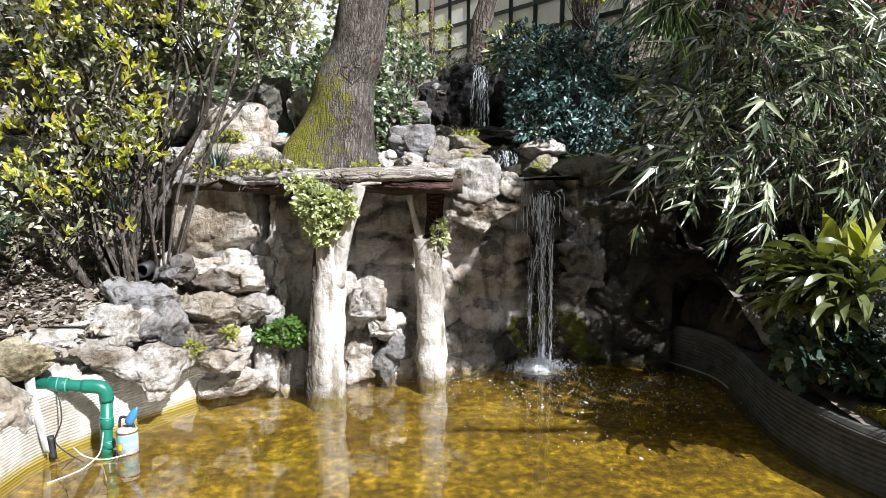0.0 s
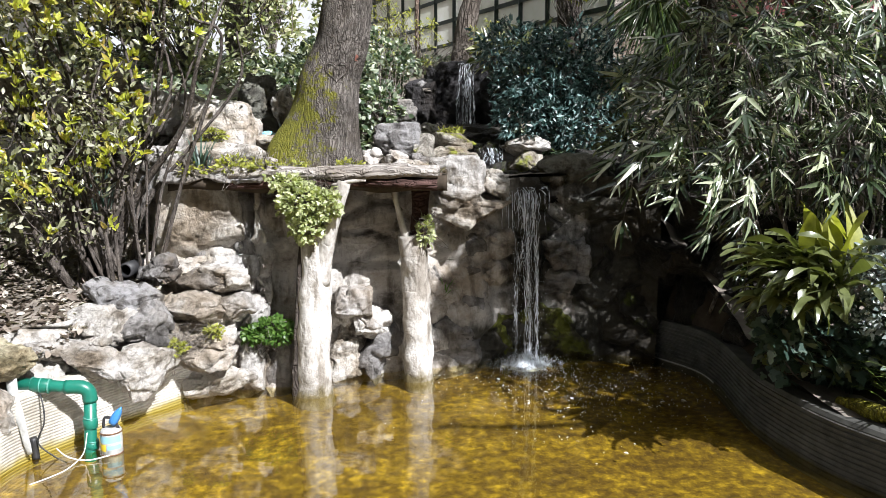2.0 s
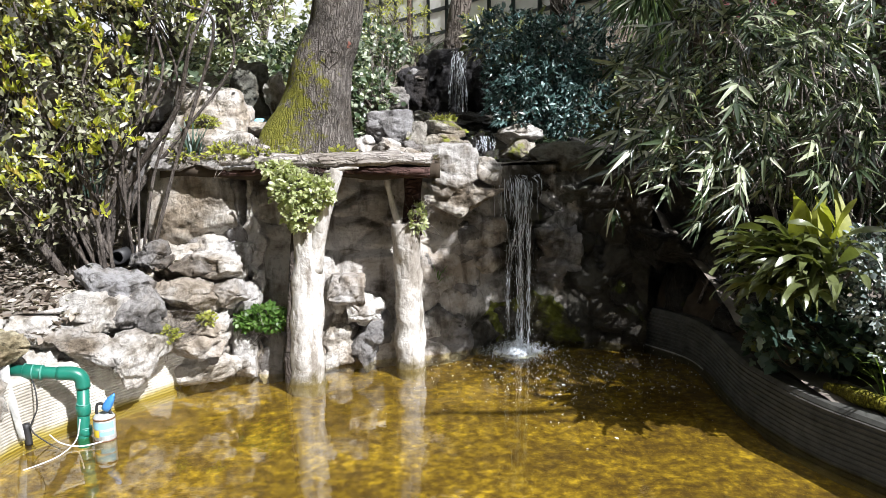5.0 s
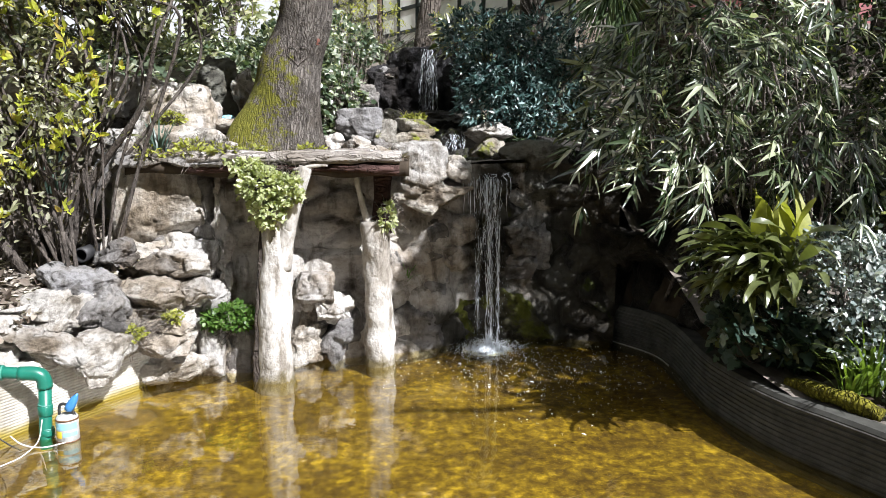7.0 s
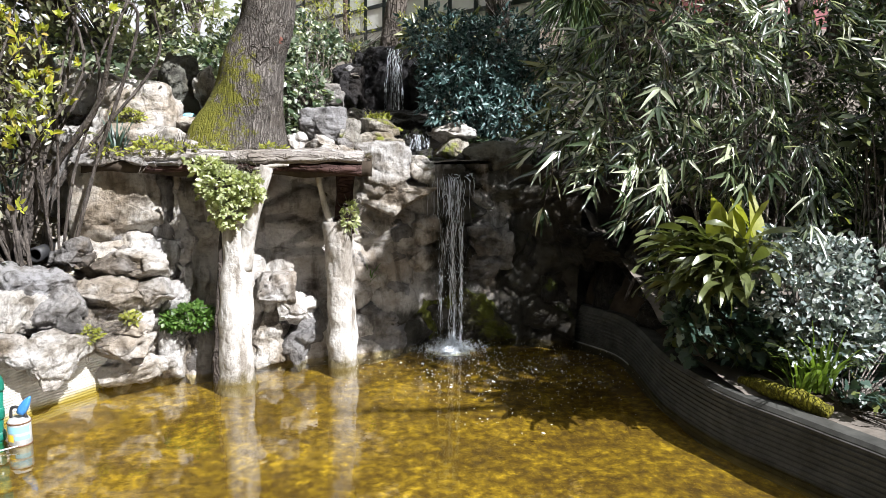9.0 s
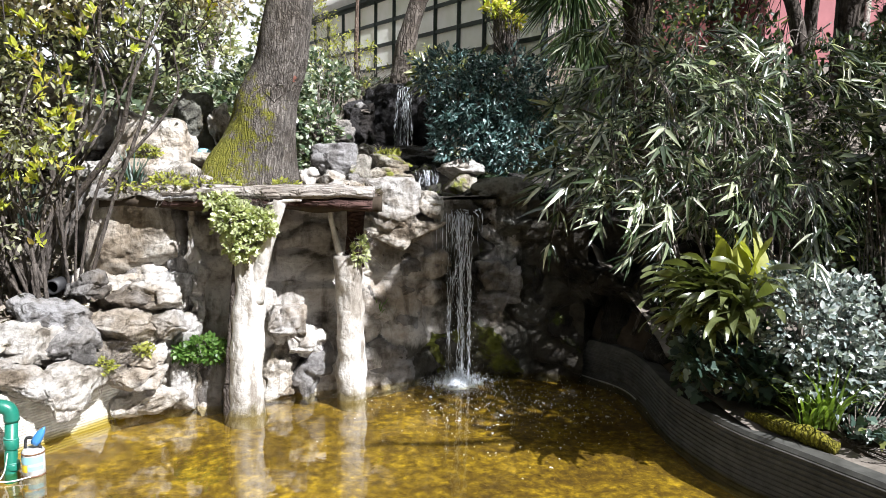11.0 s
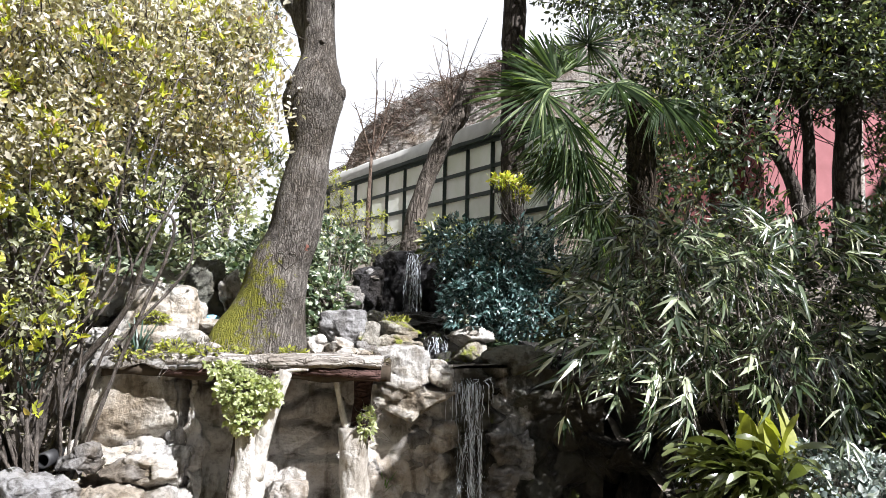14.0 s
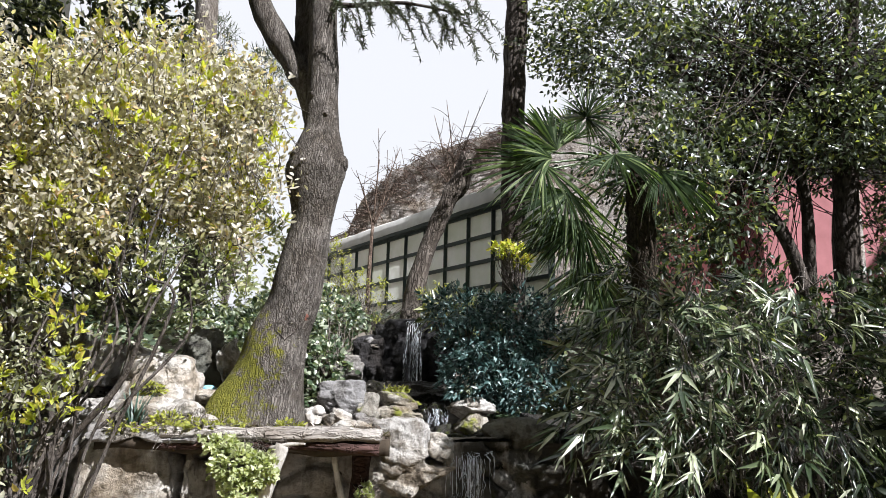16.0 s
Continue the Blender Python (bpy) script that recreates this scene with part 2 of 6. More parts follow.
M["palmfibre"] = bark_material("palm fibre", (0.09, 0.07, 0.05), (0.02, 0.016, 0.012), scale=30)
# cream and whitish tones put the gloss of the leaves into their colour
lime = [(0.0, (0.2, 0.18, 0.12)), (0.2, (0.44, 0.41, 0.33)), (0.5, (0.6, 0.55, 0.46)), (0.82, (0.75, 0.7, 0.64)), (0.92, (0.5, 0.48, 0.16)), (1.0, (0.6, 0.38, 0.26))]
M["bushleaf"] = leaf_material("bush leaf", lime, 0.34, 0.36, (1.2, 1.2, 0.75), spec=1.0)
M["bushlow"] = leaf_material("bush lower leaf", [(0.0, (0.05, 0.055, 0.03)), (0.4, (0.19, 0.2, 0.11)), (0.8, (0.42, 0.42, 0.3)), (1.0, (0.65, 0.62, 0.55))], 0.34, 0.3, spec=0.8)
M["bushtip"] = leaf_material("bush young leaf", [(0.0, (0.4, 0.44, 0.06)), (0.6, (0.58, 0.6, 0.11)), (1.0, (0.56, 0.42, 0.13))], 0.35, 0.45)
# palest tones imitate glints on the leaves, darkest ones the shade inside
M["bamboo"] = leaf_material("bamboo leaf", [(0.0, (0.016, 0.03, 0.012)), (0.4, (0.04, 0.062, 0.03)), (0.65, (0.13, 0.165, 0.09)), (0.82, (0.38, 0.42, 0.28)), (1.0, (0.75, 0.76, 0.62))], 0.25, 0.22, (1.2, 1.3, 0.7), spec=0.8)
# pale end of the ramp paints highlights over a dark clump
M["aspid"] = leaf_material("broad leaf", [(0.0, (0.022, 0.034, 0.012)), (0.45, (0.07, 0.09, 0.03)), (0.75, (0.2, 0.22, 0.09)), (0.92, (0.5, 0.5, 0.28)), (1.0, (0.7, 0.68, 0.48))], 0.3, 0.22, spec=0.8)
M["ivy"] = leaf_material("ivy leaf", [(0.0, (0.025, 0.048, 0.036)), (0.6, (0.075, 0.12, 0.1)), (0.9, (0.19, 0.235, 0.19)), (1.0, (0.2, 0.22, 0.06))], 0.3, 0.18)
# lighter copy of the ivy, sunlight put into its colour
M["slopeivy"] = leaf_material("slope leaf lightened for sun", [(0.0, (0.03, 0.055, 0.028)), (0.45, (0.10, 0.145, 0.085)), (0.75, (0.33, 0.37, 0.28)), (1.0, (0.66, 0.68, 0.58))], 0.32, 0.3, spec=0.8)
M["hillside"] = leaf_material("hillside leaf", [(0.0, (0.10, 0.12, 0.05)), (0.4, (0.24, 0.27, 0.14)), (0.8, (0.45, 0.46, 0.3)), (1.0, (0.6, 0.56, 0.4))], 0.32, 0.35, spec=0.8)
M["evergreen"] = leaf_material("glossy evergreen leaf", [(0.0, (0.025, 0.036, 0.022)), (0.5, (0.065, 0.083, 0.055)), (0.85, (0.15, 0.175, 0.12)), (0.93, (0.34, 0.37, 0.12)), (1.0, (0.45, 0.46, 0.14))], 0.3, 0.35, (1.3, 1.4, 0.6), spec=0.6)
M["red"] = plain_material("faded red paint", (0.27, 0.12, 0.09), 0.9, vary=0.6, scale=40)
# whitish tones paint the sky and sun reflected by the leaves
M["paleivy"] = leaf_material("pale leaf with painted sheen", [(0.0, (0.06, 0.09, 0.085)), (0.35, (0.25, 0.3, 0.295)), (0.65, (0.56, 0.6, 0.595)), (1.0, (0.78, 0.8, 0.79))], 0.26, 0.2, (1.1, 1.2, 0.9), spec=1.0)
# palest ivy copy, coloured as if the sun were on it
M["postivy"] = leaf_material("sunlit ivy", [(0.0, (0.22, 0.26, 0.1)), (0.5, (0.46, 0.49, 0.28)), (1.0, (0.7, 0.7, 0.52))], 0.35, 0.35)
# brightest tones paint the highlights on top of the shrub
M["teal"] = leaf_material("dark shrub leaf", [(0.0, (0.016, 0.036, 0.032)), (0.55, (0.07, 0.125, 0.12)), (0.82, (0.16, 0.25, 0.245)), (1.0, (0.38, 0.48, 0.48))], 0.28, 0.12, (0.9, 1.3, 0.9), spec=0.3)
M["laurel"] = leaf_material("evergreen leaf", [(0.0, (0.015, 0.023, 0.014)), (0.55, (0.042, 0.056, 0.032)), (0.85, (0.1, 0.12, 0.068)), (0.95, (0.2, 0.225, 0.08)), (1.0, (0.32, 0.34, 0.1))], 0.34, 0.3, (1.3, 1.4, 0.6), spec=0.25)
M["palm"] = leaf_material("palm frond", [(0.0, (0.04, 0.065, 0.035)), (0.5, (0.11, 0.155, 0.085)), (0.85, (0.3, 0.35, 0.2)), (1.0, (0.52, 0.55, 0.36))], 0.28, 0.42, (1.3, 1.6, 0.6), spec=0.8)
M["grass"] = leaf_material("grass blade", [(0.0, (0.1, 0.17, 0.03)), (0.7, (0.2, 0.29, 0.06)), (1.0, (0.36, 0.42, 0.16))], 0.4, 0.35)
M["fern"] = leaf_material("bright herb leaf", [(0.0, (0.05, 0.12, 0.02)), (1.0, (0.14, 0.24, 0.05))], 0.45, 0.35)
M["weed"] = leaf_material("yellow weed", [(0.0, (0.2, 0.22, 0.03)), (1.0, (0.42, 0.42, 0.09))], 0.5, 0.35)
M["moss"] = leaf_material("moss", [(0.0, (0.09, 0.1, 0.012)), (1.0, (0.3, 0.27, 0.03))], 0.9, 0.2)
M["litter"] = leaf_material("dead leaf", [(0.0, (0.05, 0.035, 0.025)), (0.5, (0.17, 0.135, 0.11)), (0.8, (0.36, 0.31, 0.265)), (1.0, (0.64, 0.6, 0.54))], 0.7, 0.1)
M["conifer"] = leaf_material("conifer needle", [(0.0, (0.04, 0.05, 0.03)), (1.0, (0.1, 0.11, 0.07))], 0.5, 0.2)
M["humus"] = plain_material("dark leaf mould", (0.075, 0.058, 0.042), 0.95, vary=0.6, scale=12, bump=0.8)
M["soil"] = plain_material("soil", (0.25, 0.22, 0.19), 0.95, vary=0.6, scale=9, bump=0.8)
M["green"] = plain_material("green plastic", (0.012, 0.16, 0.11), 0.35, vary=0.2, bump=0.03)
M["palegreen"] = plain_material("worn green plastic", (0.1, 0.32, 0.26), 0.45, vary=0.4, scale=40)
M["white"] = plain_material("white plastic", (0.74, 0.75, 0.74), 0.45, vary=0.1, bump=0.05)
M["blue"] = plain_material("blue plastic", (0.05, 0.22, 0.55), 0.4, vary=0.1)
M["yellow"] = plain_material("yellow label", (0.75, 0.55, 0.04), 0.5, vary=0.1)
M["cyan"] = plain_material("pale blue label", (0.25, 0.5, 0.62), 0.5, vary=0.1)
M["scuffed"] = plain_material("scuffed grey-white plastic", (0.55, 0.56, 0.55), 0.55, vary=0.5, scale=30, bump=0.2)
M["rust"] = plain_material("rusty metal", (0.22, 0.13, 0.08), 0.8, vary=0.6, scale=50, bump=0.3)
M["black"] = plain_material("black rubber", (0.025, 0.025, 0.027), 0.55)
M["pink"] = plain_material("pink render", (0.38, 0.165, 0.175), 0.9, vary=0.15, scale=6)
M["maroon"] = plain_material("maroon render", (0.13, 0.04, 0.04), 0.85, vary=0.2, scale=6)
M["frame"] = plain_material("dark green iron", (0.06, 0.085, 0.08), 0.5, vary=0.3)
M["roofwhite"] = plain_material("whitewashed roof edge", (0.72, 0.71, 0.68), 0.8, vary=0.2, scale=5)
M["oldwall"] = rock_material("old wall", (0.5, 0.46, 0.42), (0.36, 0.32, 0.29), (0.17, 0.14, 0.12))


def concrete_material():
    m, nt, b = shader("ribbed concrete")
    n, s = grain(nt, 14, 8, 0.7), grain(nt, 2.5, 5)
    c = ramp(nt, n, [(0.3, (0.36, 0.34, 0.3)), (0.65, (0.62, 0.6, 0.55))])
    c = blend(nt, 0.7, c, ramp(nt, s, [(0.32, (0.45, 0.41, 0.34)), (0.6, (1, 1, 1))]), "MULTIPLY")
    geo = nt.nodes.new("ShaderNodeNewGeometry")
    sep = nt.nodes.new("ShaderNodeSeparateXYZ")
    nt.links.new(geo.outputs["Position"], sep.inputs[0])
    line = calc(nt, "ADD", sep.outputs[2], calc(nt, "MULTIPLY", grain(nt, 6, 5), 0.09))
    c = blend(nt, ramp(nt, line, [(0.06, (1, 1, 1)), (0.11, (0, 0, 0))]), c, (0.24, 0.19, 0.035))
    nt.links.new(c, b.inputs["Base Color"])
    b.inputs["Roughness"].default_value = 0.85
    bumped(nt, b, n, 0.4, 0.01)
    return m


def poolfloor_material():
    m, nt, b = shader("algae pool floor")
    n, s = grain(nt, 15.0, 6, 0.66), grain(nt, 40, 5)
    n = calc(nt, "ADD", calc(nt, "MULTIPLY", n, 0.68), calc(nt, "MULTIPLY", grain(nt, 2.2, 4), 0.32))
    c = ramp(nt, n, [(0.38, (0.045, 0.024, 0.003)), (0.46, (0.095, 0.058, 0.004)), (0.52, (0.16, 0.108, 0.006)), (0.58, (0.27, 0.19, 0.012)), (0.64, (0.46, 0.34, 0.025))])
    c = blend(nt, 0.6, c, ramp(nt, s, [(0.3, (0.5, 0.45, 0.35)), (0.6, (1, 1, 1))]), "MULTIPLY")
    nt.links.new(c, b.inputs["Base Color"])
    b.inputs["Roughness"].default_value = 0.9
    bumped(nt, b, n, 0.15, 0.03)
    return m


def water_material():
    """Still amber water: clear tinted body with a Fresnel mirror on top."""
    m, nt, b = shader("pond water")
    h = calc(nt, "ADD", calc(nt, "MULTIPLY", grain(nt, 5, 3, 0.5, (1, 1.6, 1)), 1.0), calc(nt, "MULTIPLY", grain(nt, 22, 2), 0.12))
    bp = node(nt, "Bump", Strength=0.032, Distance=0.05)
    nt.links.new(h, bp.inputs["Height"])
    clean = node(nt, "BsdfTransparent", Color=(0.99, 0.94, 0.68, 1))
    murk = node(nt, "BsdfDiffuse", Color=(0.12, 0.08, 0.009, 1))
    body = nt.nodes.new("ShaderNodeMixShader")
    body.inputs[0].default_value = 0.07
    nt.links.new(clean.outputs[0], body.inputs[1])
    nt.links.new(murk.outputs[0], body.inputs[2])
    clear = body
    gloss = node(nt, "BsdfGlossy", Color=(1, 1, 1, 1), Roughness=0.008)
    facing = node(nt, "LayerWeight", Blend=0.5)
    nt.links.new(bp.outputs[0], gloss.inputs["Normal"])
    nt.links.new(bp.outputs[0], facing.inputs["Normal"])
    mirror = calc(nt, "ADD", calc(nt, "MULTIPLY", calc(nt, "POWER", facing.outputs["Facing"], 3.3), 0.95), 0.03)
    mix = nt.nodes.new("ShaderNodeMixShader")
    nt.links.new(mirror, mix.inputs[0])
    nt.links.new(clear.outputs[0], mix.inputs[1])
    nt.links.new(gloss.outputs[0], mix.inputs[2])
    nt.links.new(mix.outputs[0], nt.nodes["Material Output"].inputs["Surface"])
    return m


def fall_material(name, white):
    """Falling water: half clear, half bright froth."""
    m, nt, b = shader(name)
    b.inputs["Base Color"].default_value = (0.85, 0.9, 0.95, 1)
    b.inputs["Roughness"].default_value = 0.15
    b.inputs["Specular IOR Level"].default_value = 0.8
    clear = node(nt, "BsdfTransparent", Color=(1, 1, 1, 1))
    mix = nt.nodes.new("ShaderNodeMixShader")
    f = ramp(nt, grain(nt, 30, 3, 0.6, (1, 1, 0.12)), [(0.45 - white * 0.2, (0, 0, 0)), (0.7 - white * 0.2, (1, 1, 1))])
    nt.links.new(f, mix.inputs[0])
    nt.links.new(clear.outputs[0], mix.inputs[1])
    nt.links.new(b.outputs[0], mix.inputs[2])
    nt.links.new(mix.outputs[0], nt.nodes["Material Output"].inputs["Surface"])
    return m


def glass_material():
    m, nt, b = shader("pane with painted sky")
    # pale colour stands in for the sky mirrored by the glass
    c = ramp(nt, grain(nt, 1.6, 5), [(0.35, (0.74, 0.78, 0.64)), (0.65, (0.92, 0.93, 0.88))])
    nt.links.new(c, b.inputs["Base Color"])
    b.inputs["Roughness"].default_value = 0.12
    b.inputs["Specular IOR Level"].default_value = 0.8
    tr = nt.nodes.new("ShaderNodeBsdfTranslucent")
    nt.links.new(c, tr.inputs["Color"])
    mix = nt.nodes.new("ShaderNodeMixShader")
    mix.inputs[0].default_value = 0.5
    nt.links.new(b.outputs[0], mix.inputs[1])
    nt.links.new(tr.outputs[0], mix.inputs[2])
    nt.links.new(mix.outputs[0], nt.nodes["Material Output"].inputs["Surface"])
    return m


# darker concrete for the east wall, its shade put into the colour
M["damp_shade"] = plain_material("damp concrete darkened for shade", (0.1, 0.1, 0.092), 0.7, vary=0.6, scale=9, bump=0.2)
M["farwall"] = plain_material("dark added wall", (0.09, 0.088, 0.075), 0.8, vary=0.5, scale=4, bump=0.2)
M["concrete"], M["poolfloor"], M["water"] = concrete_material(), poolfloor_material(), water_material()
M["fall"], M["foam"], M["pane"] = fall_material("falling water", 0.1), fall_material("froth", 0.9), glass_material()


# ---- building helpers ----
def mesh_of(name, verts, faces, material, smooth=True):
    """A mesh from arrays; all faces have as many corners as faces has columns."""
    verts, faces = np.asarray(verts, float), np.asarray(faces, int)
    me = bpy.data.meshes.new(name)
    k = faces.shape[1]
    me.vertices.add(len(verts))
    me.vertices.foreach_set("co", verts.ravel())
    me.loops.add(faces.size)
    me.loops.foreach_set("vertex_index", faces.ravel())
    me.polygons.add(len(faces))
    me.polygons.foreach_set("loop_start", np.arange(0, faces.size, k))
    me.polygons.foreach_set("loop_total", np.full(len(faces), k))
    me.polygons.foreach_set("use_smooth", np.full(len(faces), smooth))
    me.update(calc_edges=True)
    me.materials.append(M[material])
    return me


def part(name, me, parent=None, label="", m=None):
    """One mesh object under a thing or a part. me: a mesh, or a bmesh with its material's name as a pair."""
    if isinstance(me, tuple):
        bm, material = me
        me = bpy.data.meshes.new(name)
        bm.to_mesh(me)
        bm.free()
        me.materials.append(M[material])
        me.polygons.foreach_set("use_smooth", np.full(len(me.polygons), True))
    ob = new(name, me)
    if parent:
        ob.parent = parent
        ob.matrix_parent_inverse = Matrix.Translation(-Vector(parent.location)) if parent.parent is None else Matrix.Identity(4)
    if m is not None:
        ob.matrix_basis = m
    if label:
        ob["label"] = label
    return ob


def thing(name, at, label, category, group="", kind=""):
    ob = new(name)
    ob.location = at
    ob.empty_display_size = 0.1
    return tagged(ob, label, category, group, kind)


def tube(points, radii, sides=8, rough=0.0, seed=0, cap=True, freq=6.0):
    """Vertices and triangles of a round, uneven limb along points."""
    pts = [Vector(p) for p in points]
    V, F = [], []
    side = None
    for i, (p, r) in enumerate(zip(pts, radii)):
        d = (pts[min(i + 1, len(pts) - 1)] - pts[max(i - 1, 0)]).normalized()
        side = (d.orthogonal() if side is None else side - d * side.dot(d)).normalized()
        up = d.cross(side)
        for k in range(sides):
            a = 2 * math.pi * k / sides
            v = side * math.cos(a) + up * math.sin(a)
            q = r
            if rough:
                q = r * (1 + rough * noise.noise((p + v * r) * freq + Vector((seed * 7.1, 0, 0))))
            V.append(p + v * q)
    n = len(pts)
    for i in range(n - 1):
        for k in range(sides):
            a, b = i * sides + k, i * sides + (k + 1) % sides
            F += [(a, b, b + sides), (a, b + sides, a + sides)]
    if cap:
        V += [pts[0], pts[-1]]
        c0, c1 = len(V) - 2, len(V) - 1
        for k in range(sides):
            F += [(c0, (k + 1) % sides, k), (c1, (n - 1) * sides + k, (n - 1) * sides + (k + 1) % sides)]
    return np.array([tuple(v) for v in V]), np.array(F)


def spline(points, n):
    """n points on a smooth line through points."""
    p = np.asarray(points, float)
    p = np.vstack([2 * p[0] - p[1], p, 2 * p[-1] - p[-2]])
    out = []
    for t in np.linspace(0, len(p) - 3 - 1e-6, n):
        i = int(t)
        u = t - i
        a, b, c, d = p[i : i + 4]
        out.append(0.5 * ((2 * b) + (c - a) * u + (2 * a - 5 * b + 4 * c - d) * u**2 + (3 * b - a - 3 * c + d) * u**3))
    return np.array(out)


def joined(pieces):
    """Several (verts, faces) as one."""
    V, F, n = [], [], 0
    for v, f in pieces:
        V.append(v)
        F.append(np.asarray(f) + n)
        n += len(v)
    return np.concatenate(V), np.concatenate(F)


def unit(a):
    return a / np.maximum(np.linalg.norm(a, axis=-1, keepdims=True), 1e-9)


# leaf outlines: along, across, lift
OVAL = (np.array([(0, 0, 0), (0.3, 0.5, 0.06), (0.3, -0.5, 0.06), (0.68, 0.42, 0.02), (0.68, -0.42, 0.02), (1, 0, -0.1), (0.35, 0, -0.02), (0.7, 0, -0.04)]),
        np.array([(0, 6, 1), (0, 2, 6), (1, 6, 7), (1, 7, 3), (2, 7, 6), (2, 4, 7), (3, 7, 5), (4, 5, 7)]))
LANCE = (np.array([(0, 0, 0), (0.22, 0.5, 0.03), (0.22, -0.5, 0.03), (0.6, 0.34, -0.05), (0.6, -0.34, -0.05), (1, 0, -0.2), (0.25, 0, -0.01), (0.62, 0, -0.08)]), OVAL[1])
IVY = (np.array([(0, 0, 0), (-0.12, 0.34, 0.02), (0.22, 0.58, 0), (0.42, 0.26, 0.03), (0.62, 0.36, 0), (1, 0, -0.05), (0.62, -0.36, 0), (0.42, -0.26, 0.03), (0.22, -0.58, 0), (-0.12, -0.34, 0.02)]),
       np.array([(0, 2, 1), (0, 3, 2), (0, 5, 3), (3, 5, 4), (0, 7, 5), (7, 6, 5), (0, 8, 7), (0, 9, 8)]))
BLADE = (np.array([(0, 0.5, 0), (0, -0.5, 0), (0.35, 0.5, 0.05), (0.35, -0.5, 0.05), (0.7, 0.36, -0.06), (0.7, -0.36, -0.06), (1, 0, -0.3)]),
         np.array([(0, 1, 3), (0, 3, 2), (2, 3, 5), (2, 5, 4), (4, 5, 6)]))


def leaves(pos, along, normal, length, width, outline):
    """Verts and faces of one leaf for each row."""
    T, F = outline
    along = unit(along)
    side = unit(np.cross(along, normal))
    normal = np.cross(side, along)
    length, width = np.broadcast_to(length, len(pos)), np.broadcast_to(width, len(pos))
    V = (pos[:, None] + T[None, :, 0, None] * (along * length[:, None])[:, None]
         + T[None, :, 1, None] * (side * width[:, None])[:, None] + T[None, :, 2, None] * (normal * length[:, None])[:, None])
    return V.reshape(-1, 3), (F[None] + len(T) * np.arange(len(pos))[:, None, None]).reshape(-1, 3)


def in_blobs(rng, blobs, n, shell=0.45):
    """n points in a union of ellipsoids (centre, radii), thicker towards their skins, and the way outwards at each."""
    vol = np.array([rx * ry * rz for (_, _, _, rx, ry, rz) in blobs]) ** 0.8
    pick = rng.choice(len(blobs), n, p=vol / vol.sum())
    b = np.array(blobs)[pick]
    d = unit(rng.normal(size=(n, 3)))
    r = rng.uniform(shell, 1.0, n) ** 0.6
    lump = 1 + 0.22 * np.sin(d[:, 0] * 5 + b[:, 0] * 9) * np.sin(d[:, 2] * 6 + b[:, 1] * 7)
    return b[:, :3] + d * b[:, 3:] * (r * lump)[:, None], d


def clusters(rng, anchor, out, per, spread, tilt, length, width, outline, jitter=0.02, facing=(0.25, -0.55, 0.75)):
    """per leaves fanned round each anchor. tilt: added to every leaf's way."""
    n = len(anchor)
    p = np.repeat(anchor, per, 0) + rng.normal(size=(n * per, 3)) * jitter
    a = unit(np.repeat(unit(out), per, 0) + rng.normal(size=(n * per, 3)) * spread + np.asarray(tilt))
    nor = unit(np.array(facing) + rng.normal(size=(n * per, 3)) * 0.5)
    L = rng.uniform(*length, n * per)
    return leaves(p, a, nor, L, L * rng.uniform(*width, n * per), outline)


# ---- ground, pool ----
POOL_L = [(-1.97, 1.9), (-1.98, 3.0), (-1.97, 4.0), (-1.94, 4.3), (-1.82, 4.55), (-1.64, 4.88), (-1.5, 5.07), (-1.3, 5.33), (-0.98, 5.52)]
POOL_B = [(-0.98, 5.52), (-0.85, 5.68), (-0.45, 5.82), (0.05, 5.95), (0.5, 6.12), (1.0, 6.3), (1.47, 6.33), (1.95, 6.15)]
POOL_R = [(1.95, 6.15), (2.15, 5.8), (2.18, 5.45), (2.14, 5.02), (2.13, 4.73), (2.18, 4.38), (2.25, 4.12), (2.36, 3.89), (2.46, 3.68), (2.62, 3.3), (2.74, 2.7), (2.8, 1.9)]
EDGE_L, EDGE_B, EDGE_R = spline([(*p, 0) for p in POOL_L], 90)[:, :2], spline([(*p, 0) for p in POOL_B], 110)[:, :2], spline([(*p, 0) for p in POOL_R], 100)[:, :2]
POOL = np.vstack([EDGE_L, EDGE_B[1:], EDGE_R[1:]])


def outward(line):
    """The side of a line that points away from the pool, which lies to its right."""
    d = np.gradient(line, axis=0)
    return unit(np.stack([-d[:, 1], d[:, 0]], 1))


def inside(x, y, poly):
    px, py = poly[:, 0], poly[:, 1]
    qx, qy = np.roll(px, -1), np.roll(py, -1)
    c = ((py > y) != (qy > y)) & (x < (qx - px) * (y - py) / np.where(qy == py, 1e-9, qy - py) + px)
    return c.sum() % 2 == 1


def bump(a, b, v):
    t = min(max((v - a) / (b - a), 0), 1)
    return t * t * (3 - 2 * t)


LEFT_Y, LEFT_Z = (1.5, 2.6, 3.6, 4.0, 4.5, 5.0, 5.4, 5.8, 6.2, 7, 8, 9.2, 12, 20, 60), (0.1, 0.16, 0.34, 0.42, 0.5, 0.64, 0.8, 1.1, 1.42, 1.7, 2.15, 2.5, 2.8, 3.4, 5)
MID_Y, MID_Z = (5.9, 6.4, 7.0, 7.6, 8.2, 8.9, 9.3, 9.7, 12, 20, 60), (1.38, 1.42, 1.46, 1.52, 1.6, 1.66, 1.8, 2.55, 2.75, 3.4, 5)
